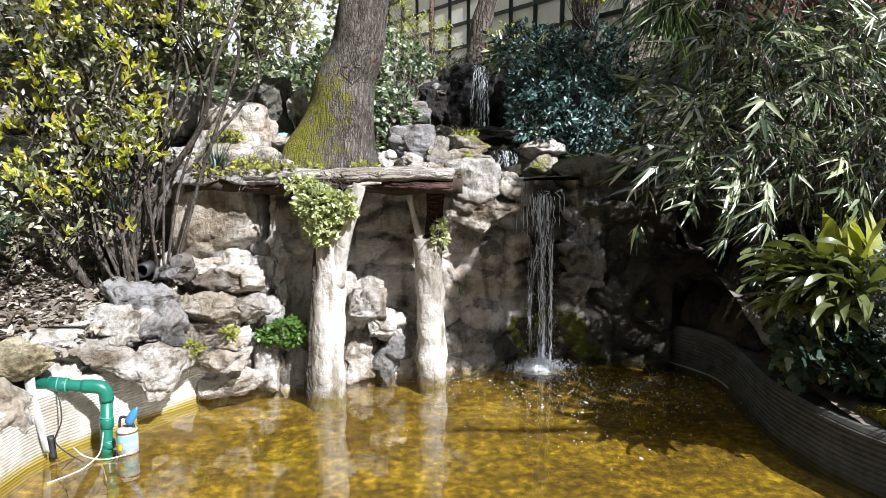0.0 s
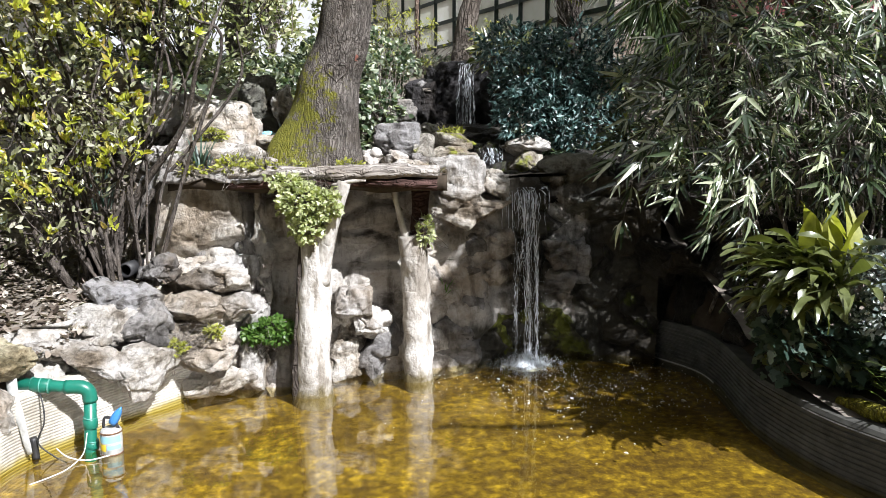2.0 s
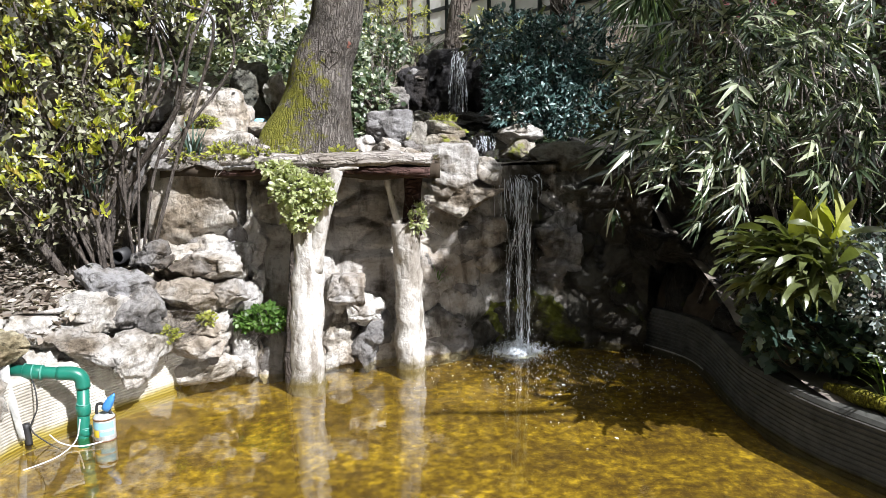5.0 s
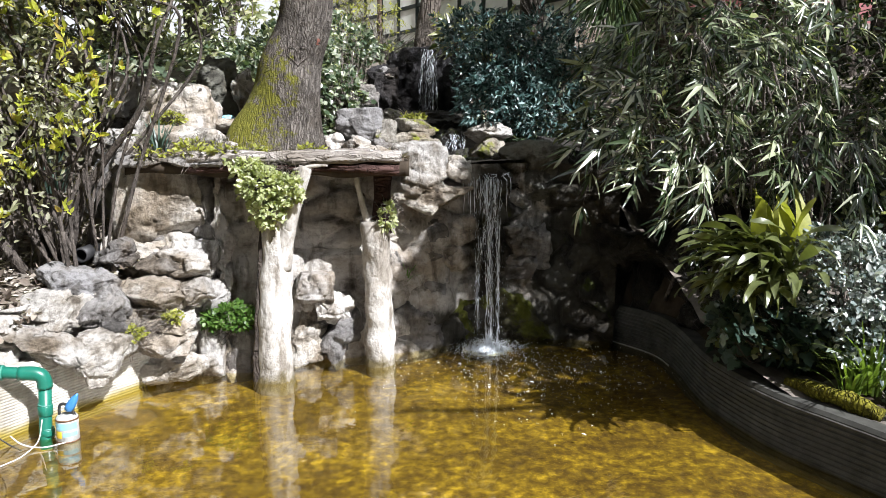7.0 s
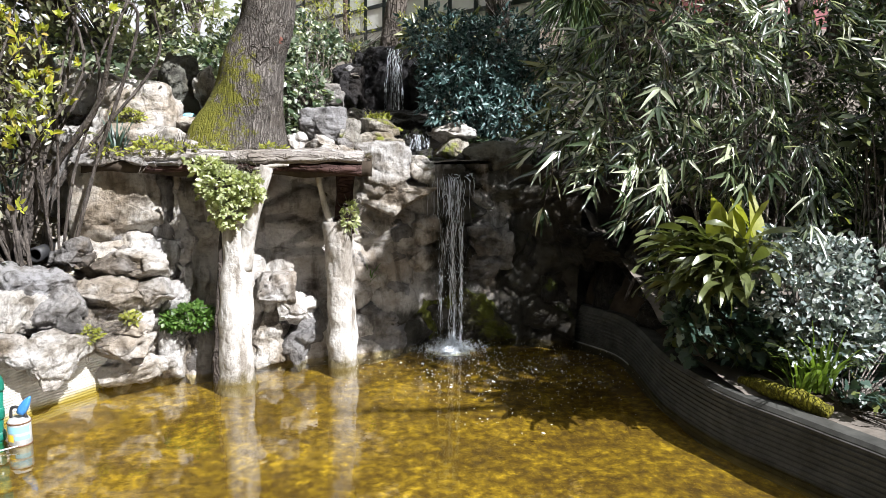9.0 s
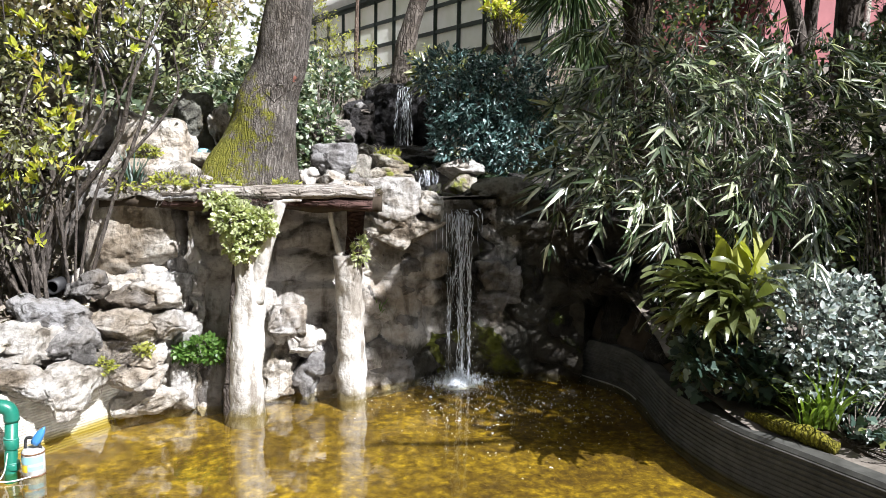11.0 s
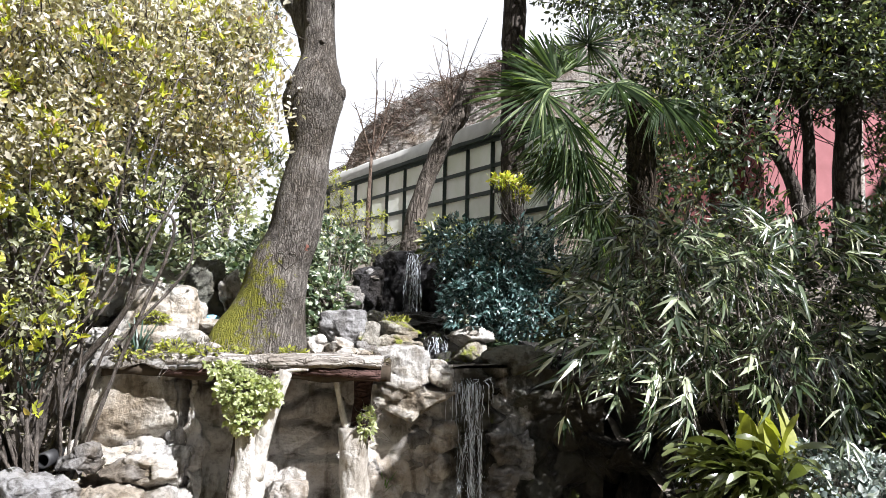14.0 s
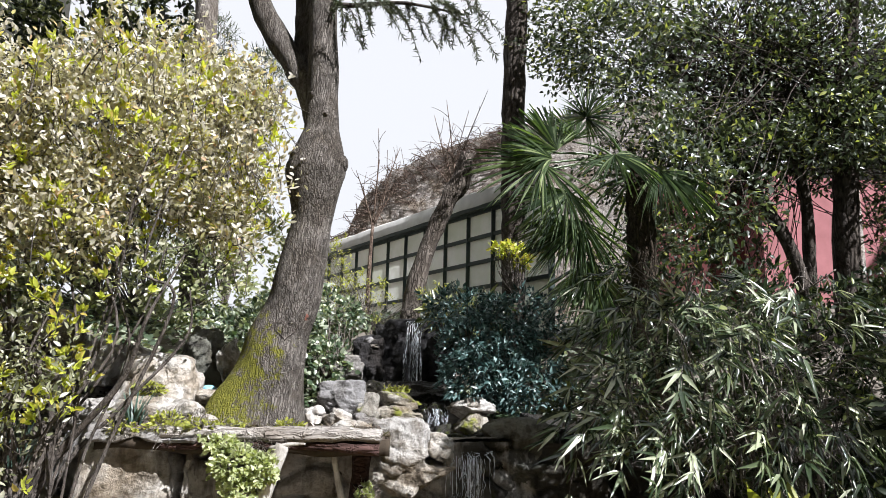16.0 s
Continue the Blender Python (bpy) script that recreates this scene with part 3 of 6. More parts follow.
RIGHT_Y, RIGHT_Z = (1.5, 2.6, 3.4, 4.5, 5.5, 6.2, 7, 8, 9.2, 12, 20, 60), (0.1, 0.15, 0.24, 0.34, 0.55, 0.85, 1.35, 1.85, 2.35, 2.75, 3.4, 5)


def ground_z(x, y):
    l, m, r = np.interp(y, LEFT_Y, LEFT_Z), np.interp(y, MID_Y, MID_Z), np.interp(y, RIGHT_Y, RIGHT_Z)
    r += 0.14 * min(max(x - 2.4, 0), 4) * bump(2.4, 4.5, y)
    l += 0.06 * min(max(-2.2 - x, 0), 4) * bump(2.4, 4.5, y)
    a, b = bump(-1.5, -1.0, x), bump(1.5, 2.3, x)
    if x < -0.9:
        a *= bump(5.55, 5.9, y)
    if x > 1.2:
        b = max(b, (1 - bump(6.0, 6.5, y)) * bump(1.2, 1.8, x))
    z = (l * (1 - a) + m * a) * (1 - b) + r * b if y > 5.4 else (r if x > 0.2 else l)
    near = bump(2.2, 3.6, y)
    return z + near * (0.06 * noise.noise((x * 1.7, y * 1.7, 3)) + 0.025 * noise.noise((x * 6, y * 6, 5)))


def build_ground():
    xs = np.concatenate([[-3000, -700, -160, -50, -20, -11], np.arange(-7.5, 9.01, 0.09), [12, 20, 50, 160, 700, 3000]])
    ys = np.concatenate([[-3000, -700, -160, -50, -15, -6, -3, -1, 0.5, 1.3], np.arange(1.8, 11.01, 0.09), [12, 13.5, 16, 20, 30, 60, 160, 700, 3000]])
    rim = POOL + outward(POOL) * 0.05
    rim[0, 1] = rim[-1, 1] = 1.85
    V, keep = [], {}
    for j, y in enumerate(ys):
        for i, x in enumerate(xs):
            qx, qy = x, y
            if -2.3 < x < 3.1 and 1.5 < y < 6.7:
                d = np.hypot(rim[:, 0] - x, rim[:, 1] - y)
                k = int(d.argmin())
                if d[k] < 0.075:
                    qx, qy = rim[k]
                tuck = 0.3 * max(0.0, 1 - d[k] / 0.32) if y > 4.2 and x < 0 else 0.0
            else:
                tuck = 0.0
            V.append((qx, qy, ground_z(qx, qy) - tuck))
    F = []
    n = len(xs)
    for j in range(len(ys) - 1):
        for i in range(n - 1):
            a = j * n + i
            q = (a, a + 1, a + n + 1, a + n)
            cx, cy = np.mean([V[k][0] for k in q]), np.mean([V[k][1] for k in q])
            if -2.4 < cx < 3.2 and 1.7 < cy < 6.8 and inside(cx, cy, rim):
                continue
            F.append(q)
    ob = new("ground", mesh_of("ground", V, F, "soil"))
    tagged(ob, "brown garden soil rising in terraces behind the pond", "ground", kind="structure")


build_ground()


def strip(line, out, rows, material, name):
    """A wall along line: rows of (height function or number, offset outwards)."""
    V, n = [], len(line)
    for z, off in rows:
        for k in range(n):
            p = line[k] + out[k] * off
            V.append((p[0], p[1], z))
    F = [(i * n + k, i * n + k + 1, (i + 1) * n + k + 1, (i + 1) * n + k) for i in range(len(rows) - 1) for k in range(n - 1)]
    return mesh_of(name, V, F, material, False)


def ribbed(name, line, top, label, material="concrete", pitch=0.017, proud=0.004):
    rows, z = [], -0.5
    while z < top - 0.03:
        rows += [(z, 0.0), (z + pitch * 0.18, -proud), (z + pitch * 0.55, -proud), (z + pitch * 0.7, 0.0)]
        z += pitch
    rows += [(top - 0.02, 0.0), (top, 0.015), (top, 0.11), (-0.5, 0.11)]
    ob = new(name, strip(line, outward(line), rows, material, name))
    tagged(ob, label, "wall", kind="structure")


ribbed("wall_west", EDGE_L[:86], 0.37, "curved ribbed concrete pond wall bleached by the sun")
ribbed("wall_east", np.vstack([EDGE_B[-16:-1], EDGE_R]), 0.30, "curved ribbed concrete pond wall, damp and darkened for shade", "damp_shade", 0.028, 0.009)


def build_east_bank():
    """Dark earth heaped behind the east wall."""
    line = EDGE_R[:92]
    out, n, rows = outward(line), len(line), 14
    V = []
    for j in range(rows):
        s = j / (rows - 1)
        for k in range(n):
            q = line[k] + out[k] * (0.06 + 0.5 * s)
            V.append((q[0], q[1], 0.2 + (ground_z(*(line[k] + out[k] * 0.56)) + 0.03 - 0.2) * s**0.6 + 0.03 * noise.noise((q[0] * 7, q[1] * 7, 2))))
    F = [(i * n + k, i * n + k + 1, (i + 1) * n + k + 1, (i + 1) * n + k) for i in range(rows - 1) for k in range(n - 1)]
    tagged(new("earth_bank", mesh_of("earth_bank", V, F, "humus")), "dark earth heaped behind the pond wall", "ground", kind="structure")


build_east_bank()
tagged(new("wall_south", strip(np.array([(x, 1.9) for x in np.linspace(2.9, -2.1, 30)]), np.array([(0, -1.0)] * 30), [(-0.5, 0), (0.12, 0), (0.14, 0.02), (0.14, 0.16), (-0.3, 0.16)], "concrete", "wall_south")),
       "low concrete pond rim", "wall", kind="structure")


def flat(name, z, material, label, category, relief=0.0, kind="structure"):
    """A sheet that fills the pool."""
    V, F = [], []
    rows = 60
    poly = POOL + outward(POOL) * 0.06
    for j, y in enumerate(np.linspace(1.87, 6.38, rows)):
        for i, s in enumerate(np.linspace(0, 1, 60)):
            x = -2.04 + s * 4.95
            V.append((x, y, z + relief * noise.noise((x * 2, y * 2, 1))))
    for j in range(rows - 1):
        for i in range(59):
            a = j * 60 + i
            q = (a, a + 1, a + 61, a + 60)
            if any(inside(V[k][0], V[k][1], poly) for k in q):
                F.append(q)
    ob = new(name, mesh_of(name, V, F, material))
    return tagged(ob, label, category, kind=kind)


# thin pale tube drawn as the highlight where water meets the wall
glint_line = np.vstack([EDGE_B[-34:], EDGE_R[1:17]])
tagged(new("trim", mesh_of("waterline", *tube([(*(p - o * 0.012), 0.003) for p, o in zip(glint_line, outward(glint_line))], [0.004] * len(glint_line), 6, 0.5, 4, freq=20.0), "scuffed")), "pale line drawn as the highlight along the waterline", "waterline", kind="structure")
flat("floor", -0.065, "poolfloor", "pond bed coated in golden-brown algae", "pond bed", 0.03)
flat("water", 0.0, "water", "still amber pond water with mirror reflections", "water")


def build_grotto():
    """Rough rock face under the terrace: blocky cells with recessed joints."""
    line, n, rows = EDGE_B, len(EDGE_B), 64
    out = outward(line)
    V = []
    for j in range(rows):
        z = -0.5 + 1.9 * j / (rows - 1)
        for k in range(n):
            s = k * 0.028
            p = Vector((s * 3.1, z * 4.0 + 0.35 * noise.noise((s * 2, z * 2, 0)), 0.5))
            d, _ = noise.voronoi(p)
            crack = max(0, 0.16 - (d[1] - d[0])) / 0.16
            off = 0.10 * (1 - bump(0.1, 1.25, z)) * -1 + 0.07 * crack + 0.06 * noise.fractal((s * 2.2, z * 2.2, 4), 1, 2, 5)
            off += 0.05 * noise.noise((math.floor(p.x), math.floor(p.y), 7))
            q = line[k] + out[k] * off
            V.append((q[0], q[1], z))
    F = [(i * n + k, i * n + k + 1, (i + 1) * n + k + 1, (i + 1) * n + k) for i in range(rows - 1) for k in range(n - 1)]
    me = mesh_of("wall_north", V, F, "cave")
    ob = new("wall_north", me)
    return tagged(ob, "rough grotto rock face behind the pond, stained brown", "rock wall", kind="structure")


grotto = build_grotto()


def build_roof():
    """The slab of packed earth and stone that roofs the grotto behind the timber edge."""
    V, F = [], []
    xs, ys = np.linspace(-1.5, 0.32, 60), np.linspace(5.38, 6.3, 24)
    for z0, sign in ((1.44, 1), (1.36, -1)):
        for y in ys:
            for x in xs:
                V.append((x, y + 0.03 * noise.noise((x * 5, 0, y)), z0 + 0.025 * noise.noise((x * 4, y * 4, sign)) + (0.05 * bump(5.5, 6.2, y) if sign > 0 else 0)))
    n, m = len(xs), len(ys)
    for s in (0, n * m):
        for j in range(m - 1):
            for i in range(n - 1):
                a = s + j * n + i
                F.append((a, a + 1, a + n + 1, a + n) if s == 0 else (a, a + n, a + n + 1, a + 1))
    for i in range(n - 1):
        F.append((i, n * m + i, n * m + i + 1, i + 1))
    for j in range(m - 1):
        a, b = j * n + n - 1, j * n
        F.append((a, n * m + a, n * m + a + n, a + n))
        F.append((b, b + n, n * m + b + n, n * m + b))
    tagged(new("ledge", mesh_of("ledge", V, F, "humus")), "earth ledge roofing the grotto, strewn with litter", "ledge", kind="structure")


build_roof()


def build_bank():
    """The broken rock face of the west bank above and beside the pond wall."""
    line = EDGE_L[38:]
    out, n, rows = outward(line), len(line), 60
    V = []
    for j in range(rows):
        s = j / (rows - 1)
        for k in range(n):
            u = k / (n - 1)
            foot = 0.33 - 0.78 * bump(0.62, 0.72, u)
            z = foot + (0.64 + 0.36 * bump(0.45, 0.8, u) - foot) * s
            back = 0.08 - 0.08 * bump(0.5, 0.72, u) + 0.62 * max(0, (z - 0.3)) ** 1.25
            p = Vector((k * 0.035 * 4.5, z * 8.5 + 0.6 * noise.noise((k * 0.1, z * 3, 0)), 2.5))
            d, _ = noise.voronoi(p)
            crack = max(0, 0.2 - (d[1] - d[0])) / 0.2
            back += 0.06 * crack + 0.07 * noise.fractal((k * 0.06, z * 3, 9), 1, 2, 5) + 0.06 * noise.noise((math.floor(p.x), math.floor(p.y), 3))
            q = line[k] + out[k] * back
            V.append((q[0], q[1], z))
    F = [(i * n + k, i * n + k + 1, (i + 1) * n + k + 1, (i + 1) * n + k) for i in range(rows - 1) for k in range(n - 1)]
    tagged(new("wall_bank", mesh_of("wall_bank", V, F, "rock")), "pale broken limestone face of the bank", "rock wall", kind="structure")


build_bank()


# ---- stones ----
def rock_mesh(hx, hy, hz, seed, material, detail=5, box=3.2, rough=1.0):
    """A broken limestone block: a rounded box cut by planes, with ledged beds, chips and pits."""
    rng = np.random.RandomState(seed)
    bm = bmesh.new()
    bmesh.ops.create_icosphere(bm, subdivisions=detail, radius=1)
    cuts = []
    for _ in range(14 if box < 6 else 9):
        way = rng.normal(size=3) * (1, 1, 0.8)
        cuts.append((Vector(unit(way)), rng.uniform(0.6, 0.92) if box < 6 else rng.uniform(0.82, 1.12) if box < 9 else rng.uniform(1.0, 1.3)))
    o = Vector((seed * 3.7, seed * 1.3, seed * 0.9))
    tip = Euler((rng.normal() * 0.2, rng.normal() * 0.2, 0)).to_matrix()
    least = min(hx, hy, hz)
    for v in bm.verts:
        d = v.co.normalized()
        k = (abs(d.x) ** box + abs(d.y) ** box + abs(d.z) ** box) ** (-1 / box)
        p = d * k
        for c, far in cuts:
            over = p.dot(c) - far
            if over > 0:
                p -= c * over
        w = Vector((p.x * hx, p.y * hy, p.z * hz))
        q = tip @ w
        # broken faces: each fracture cell stands at its own depth and tilt
        out = 0.0
        for size, deep in ((5.0, 0.036), (12.0, 0.011)):
            g = Vector((q.x, q.y, q.z * 1.5)) * size + o + noise.noise_vector(q * 6 + o) * 0.25
            far, near = noise.voronoi(g)
            cell = near[0]
            out += deep * (noise.noise(cell * 9.1) * 1.2 + noise.noise_vector(cell * 5.3).dot(g - cell) * 0.9)
            out -= deep * 0.5 * max(0, 0.1 - (far[1] - far[0])) / 0.1
        out += 0.005 * noise.noise(w * 30 + o) + 0.004 * noise.noise(w * 62 + o)
        v.co = w + d * out * rough * min(1.0, least / 0.1)
    me = bpy.data.meshes.new("stone")
    bm.to_mesh(me)
    bm.free()
    me.materials.append(M[material])
    me.polygons.foreach_set("use_smooth", np.full(len(me.polygons), True))
    return me


STONE_SEED = [0]
STONE_LOOK = {"pale": "small whitish limestone rock with a worn surface", "rock": "pale sunlit limestone boulder with dark pitted creases", "dark": "grey weathered limestone rock in the bank",
              "ochre": "yellowish lichen-coated limestone boulder", "wet_shade": "dark rock beside the waterfall, wet and darkened for shade",
              "mossy": "limestone rock with yellow-green moss", "wetmoss": "wet dark rock coated in green moss", "cave": "brown-grey stone in the grotto wall",
              "shade": "grey-olive boulder among the rockery, darkened for shade", "cascade": "black rock of the upper cascade, wet and darkened for shade"}


def stone(x, y, z, hx, hy, hz, look_of, grow=0.0, label="", turn=0.0, detail=5, box=4.3, parent=None, rough=1.0):
    STONE_SEED[0] += 1
    grow = grow or (1.22 if box < 4.5 else 1.1)
    me = rock_mesh(hx * grow, hy * grow, hz * grow, STONE_SEED[0], look_of, detail, box, rough)
    ob = new("stone" if parent else "boulder", me)
    ob.matrix_basis = pose(x, y, z, 0, 0, turn)
    if parent:
        ob.parent = parent
        return ob
    return tagged(ob, label or STONE_LOOK[look_of], "boulder", "rockery boulders")


# west bank, from the pond up to the terrace
stone(-1.71, 5.14, 0.72, 0.22, 0.15, 0.09, "dark", label="flat grey rock lying on the leafy bank", box=3)
stone(-1.55, 5.26, 0.87, 0.10, 0.10, 0.08, "dark")
stone(-1.34, 5.66, 0.90, 0.28, 0.20, 0.09, "rock", label="pale ledge stone under the tall block")
stone(-1.27, 5.44, 0.81, 0.16, 0.15, 0.075, "dark")
stone(-1.14, 5.39, 0.77, 0.17, 0.15, 0.09, "rock", turn=-15)
stone(-1.31, 5.26, 0.63, 0.21, 0.18, 0.085, "rock")
stone(-1.09, 5.36, 0.61, 0.15, 0.14, 0.085, "rock")
stone(-1.78, 4.97, 0.55, 0.20, 0.19, 0.12, "rock", label="broad pale boulder stained yellow on the bank")
stone(-1.52, 5.05, 0.55, 0.12, 0.14, 0.13, "dark")
stone(-1.27, 5.27, 0.46, 0.22, 0.15, 0.10, "rock")
stone(-1.52, 4.88, 0.33, 0.19, 0.19, 0.16, "rock", label="large pale boulder overhanging the concrete pond wall")
stone(-1.22, 5.19, 0.31, 0.22, 0.17, 0.08, "rock")
stone(-1.22, 5.30, 0.13, 0.20, 0.13, 0.11, "rock")
stone(-1.03, 5.49, 0.2, 0.09, 0.13, 0.24, "rock")
# narrow stone added for a dark gap, hiding the wall's edge
stone(-1.07, 5.62, 0.95, 0.07, 0.08, 0.46, "dark", box=6)
stone(-1.72, 4.72, 0.42, 0.15, 0.13, 0.07, "rock")
stone(-2.01, 4.38, 0.54, 0.14, 0.11, 0.08, "ochre")
stone(-2.08, 4.18, 0.33, 0.14, 0.20, 0.22, "rock")
stone(-1.93, 4.67, 0.50, 0.12, 0.12, 0.08, "rock")
stone(-0.85, 5.62, 0.15, 0.16, 0.16, 0.22, "dark", label="smooth grey rock standing in the pond edge", box=3, rough=0.6)
stone(-1.36, 5.68, 1.17, 0.27, 0.2, 0.25, "rock", label="tall square block propping the timber ledge", box=14, rough=0.7, turn=4)
stone(-0.84, 5.80, 0.95, 0.30, 0.10, 0.46, "cave", box=9, rough=0.6, label="flat brown-grey rock slab lining the grotto")
stone(-1.22, 5.75, 0.55, 0.30, 0.22, 0.35, "dark")
stone(-1.12, 6.0, 1.08, 0.25, 0.15, 0.42, "cave", box=6)
stone(-0.98, 5.9, 0.7, 0.14, 0.16, 0.3, "cave")
stone(-1.72, 5.85, 1.2, 0.2, 0.2, 0.25, "dark")
for x, y, z, w, h in ((-1.5, 5.5, 0.78, 0.2, 0.13), (-1.2, 5.6, 0.7, 0.22, 0.18), (-1.42, 5.3, 0.5, 0.22, 0.14), (-1.08, 5.52, 0.45, 0.16, 0.16), (-1.62, 5.12, 0.44, 0.18, 0.12), (-1.42, 5.12, 0.38, 0.16, 0.1)):
    stone(x, y, z, w, 0.14, h, "rock")
# inside the grotto
stone(-0.36, 5.66, 0.52, 0.17, 0.17, 0.13, "pale", label="bright jutting rock between the log posts", turn=20, grow=1.12)
stone(-0.22, 5.70, 0.41, 0.12, 0.14, 0.10, "pale", turn=-20)
stone(-0.43, 5.76, 0.17, 0.14, 0.16, 0.19, "rock")
stone(-0.19, 5.88, 0.12, 0.17, 0.18, 0.2, "dark")
stone(-0.05, 5.96, 0.57, 0.08, 0.1, 0.18, "rock")
stone(-0.30, 6.02, 0.62, 0.2, 0.12, 0.15, "dark")
stone(-0.42, 6.0, 0.84, 0.13, 0.1, 0.1, "cave")
# round the waterfall
stone(0.46, 6.03, 1.18, 0.27, 0.21, 0.11, "rock", label="wide pale boulder beside the waterfall lip")
stone(0.40, 6.05, 1.38, 0.18, 0.17, 0.17, "rock", label="sunlit blocky boulder above the grotto", box=9, turn=-8)
stone(0.69, 6.12, 1.37, 0.09, 0.09, 0.09, "rock", box=6)
stone(1.00, 6.53, 1.18, 0.27, 0.23, 0.12, "wet_shade", label="wet black lip stone under the waterfall", box=5)
stone(0.94, 6.48, 1.10, 0.24, 0.2, 0.12, "wet_shade")
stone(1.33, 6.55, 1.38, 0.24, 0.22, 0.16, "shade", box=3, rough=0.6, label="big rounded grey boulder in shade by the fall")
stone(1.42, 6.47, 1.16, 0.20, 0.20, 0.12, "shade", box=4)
stone(1.62, 6.62, 1.26, 0.16, 0.16, 0.2, "wet_shade")
stone(0.92, 6.72, 1.28, 0.26, 0.22, 0.1, "wet_shade", box=4, label="wet black slab in the stream above the fall")
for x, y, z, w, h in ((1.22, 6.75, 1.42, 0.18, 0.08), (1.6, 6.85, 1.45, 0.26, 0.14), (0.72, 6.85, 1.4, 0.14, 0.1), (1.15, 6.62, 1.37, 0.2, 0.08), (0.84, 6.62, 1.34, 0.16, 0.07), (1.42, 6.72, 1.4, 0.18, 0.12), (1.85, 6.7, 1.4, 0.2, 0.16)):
    stone(x, y, z, w, 0.17, h, "wet_shade")
for x, y, w, m in ((-1.42, 5.46, 0.17, "dark"), (-1.16, 5.42, 0.16, "dark"), (-0.98, 5.42, 0.12, "dark"), (-0.84, 5.46, 0.12, "mossy")):
    stone(x, y, 1.45 - 0.02 * (w < 0.15), w, 0.1, 0.038, m, label="thin flat stone on the edge of the ledge", box=5)
stone(1.00, 6.97, 1.63, 0.20, 0.19, 0.085, "rock", box=5, label="sunlit cap boulder above the waterfall")
stone(1.03, 6.93, 1.47, 0.18, 0.19, 0.12, "mossy", box=5, label="sunlit boulder with moss above the waterfall")
stone(0.39, 7.09, 1.67, 0.19, 0.18, 0.075, "mossy", box=5)
stone(0.37, 7.04, 1.54, 0.19, 0.19, 0.085, "mossy")
stone(0.68, 7.12, 1.51, 0.16, 0.19, 0.14, "wet_shade", box=5, label="wet black stone that the stream runs over")
stone(-0.10, 7.02, 1.70, 0.18, 0.17, 0.13, "dark", box=10, rough=0.7, label="square grey block beside the tree foot")
stone(2.16, 6.0, 0.78, 0.2, 0.14, 0.14, "wet_shade", turn=15)
stone(2.34, 5.45, 0.36, 0.16, 0.13, 0.12, "wet_shade", turn=-25)
stone(-0.32, 6.82, 1.54, 0.075, 0.09, 0.085, "pale", box=2.6)
stone(-0.12, 6.84, 1.50, 0.14, 0.12, 0.07, "rock")
stone(0.12, 6.9, 1.58, 0.1, 0.14, 0.13, "mossy")
stone(0.04, 9.02, 2.08, 0.16, 0.2, 0.29, "cascade", box=6)
stone(0.08, 8.9, 2.26, 0.09, 0.10, 0.08, "dark", box=3)
stone(-0.16, 8.46, 1.98, 0.15, 0.14, 0.13, "dark", box=6)
stone(0.95, 9.14, 2.17, 0.23, 0.2, 0.37, "cascade", box=5)
stone(0.55, 9.34, 2.15, 0.42, 0.2, 0.41, "cascade", label="black rock, wet and darkened for shade face of the upper waterfall", box=7)
stone(0.22, 9.2, 2.28, 0.14, 0.16, 0.3, "cascade", box=5)
stone(0.64, 8.7, 1.80, 0.38, 0.26, 0.055, "wet_shade", label="wet ledge stone under the upper waterfall", box=6)
stone(0.68, 8.2, 1.70, 0.3, 0.3, 0.1, "wet_shade", box=6)
stone(0.55, 7.75, 1.60, 0.32, 0.3, 0.11, "wet_shade")
stone(-1.47, 6.45, 1.76, 0.26, 0.21, 0.20, "pale", label="white boulder on the upper terrace", box=6)
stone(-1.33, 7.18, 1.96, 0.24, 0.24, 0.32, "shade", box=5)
stone(-1.07, 6.95, 1.96, 0.08, 0.14, 0.17, "rock")
stone(-1.12, 6.50, 1.69, 0.16, 0.10, 0.05, "rock", label="pale flat stone slab beside the tree")
stone(-1.40, 6.14, 1.53, 0.30, 0.19, 0.10, "rock")
stone(-2.52, 6.72, 2.18, 0.28, 0.2, 0.14, "rock")
stone(-2.34, 6.34, 1.76, 0.22, 0.2, 0.15, "rock")
stone(-2.05, 6.74, 1.92, 0.24, 0.2, 0.15, "rock")
stone(-2.75, 6.5, 1.9, 0.2, 0.2, 0.2, "rock")
for x, y, z, w, h, m in ((-1.9, 6.25, 1.5, 0.25, 0.13, "rock"), (-1.8, 7.0, 1.85, 0.25, 0.2, "rock"),
                         (-2.7, 7.2, 2.05, 0.3, 0.22, "dark"), (-3.3, 6.9, 2.1, 0.35, 0.2, "rock"), (-2.9, 6.1, 1.55, 0.3, 0.16, "rock"),
                         (-3.6, 6.3, 1.75, 0.3, 0.2, "rock"), (0.05, 6.3, 1.47, 0.14, 0.07, "rock"), (0.15, 6.6, 1.48, 0.15, 0.08, "dark"), (0.15, 7.6, 1.68, 0.16, 0.14, "mossy")):
    stone(x, y, z, w, (w + h) / 2, h, m)
bag = new("plastic_bag", rock_mesh(0.085, 0.06, 0.05, 77, "cyan", 4, 3, 1.3))
bag.matrix_basis = pose(-1.19, 6.78, 1.72, 0, 0, 15)
tagged(bag, "crumpled pale blue plastic bag lying among the stones", "bag")
# rocks under the bamboo, coloured near black in place of deep shade
stone(1.97, 6.30, 0.80, 0.23, 0.24, 0.21, "wet_shade", box=4)
stone(1.88, 6.32, 0.31, 0.18, 0.2, 0.28, "wet_shade")
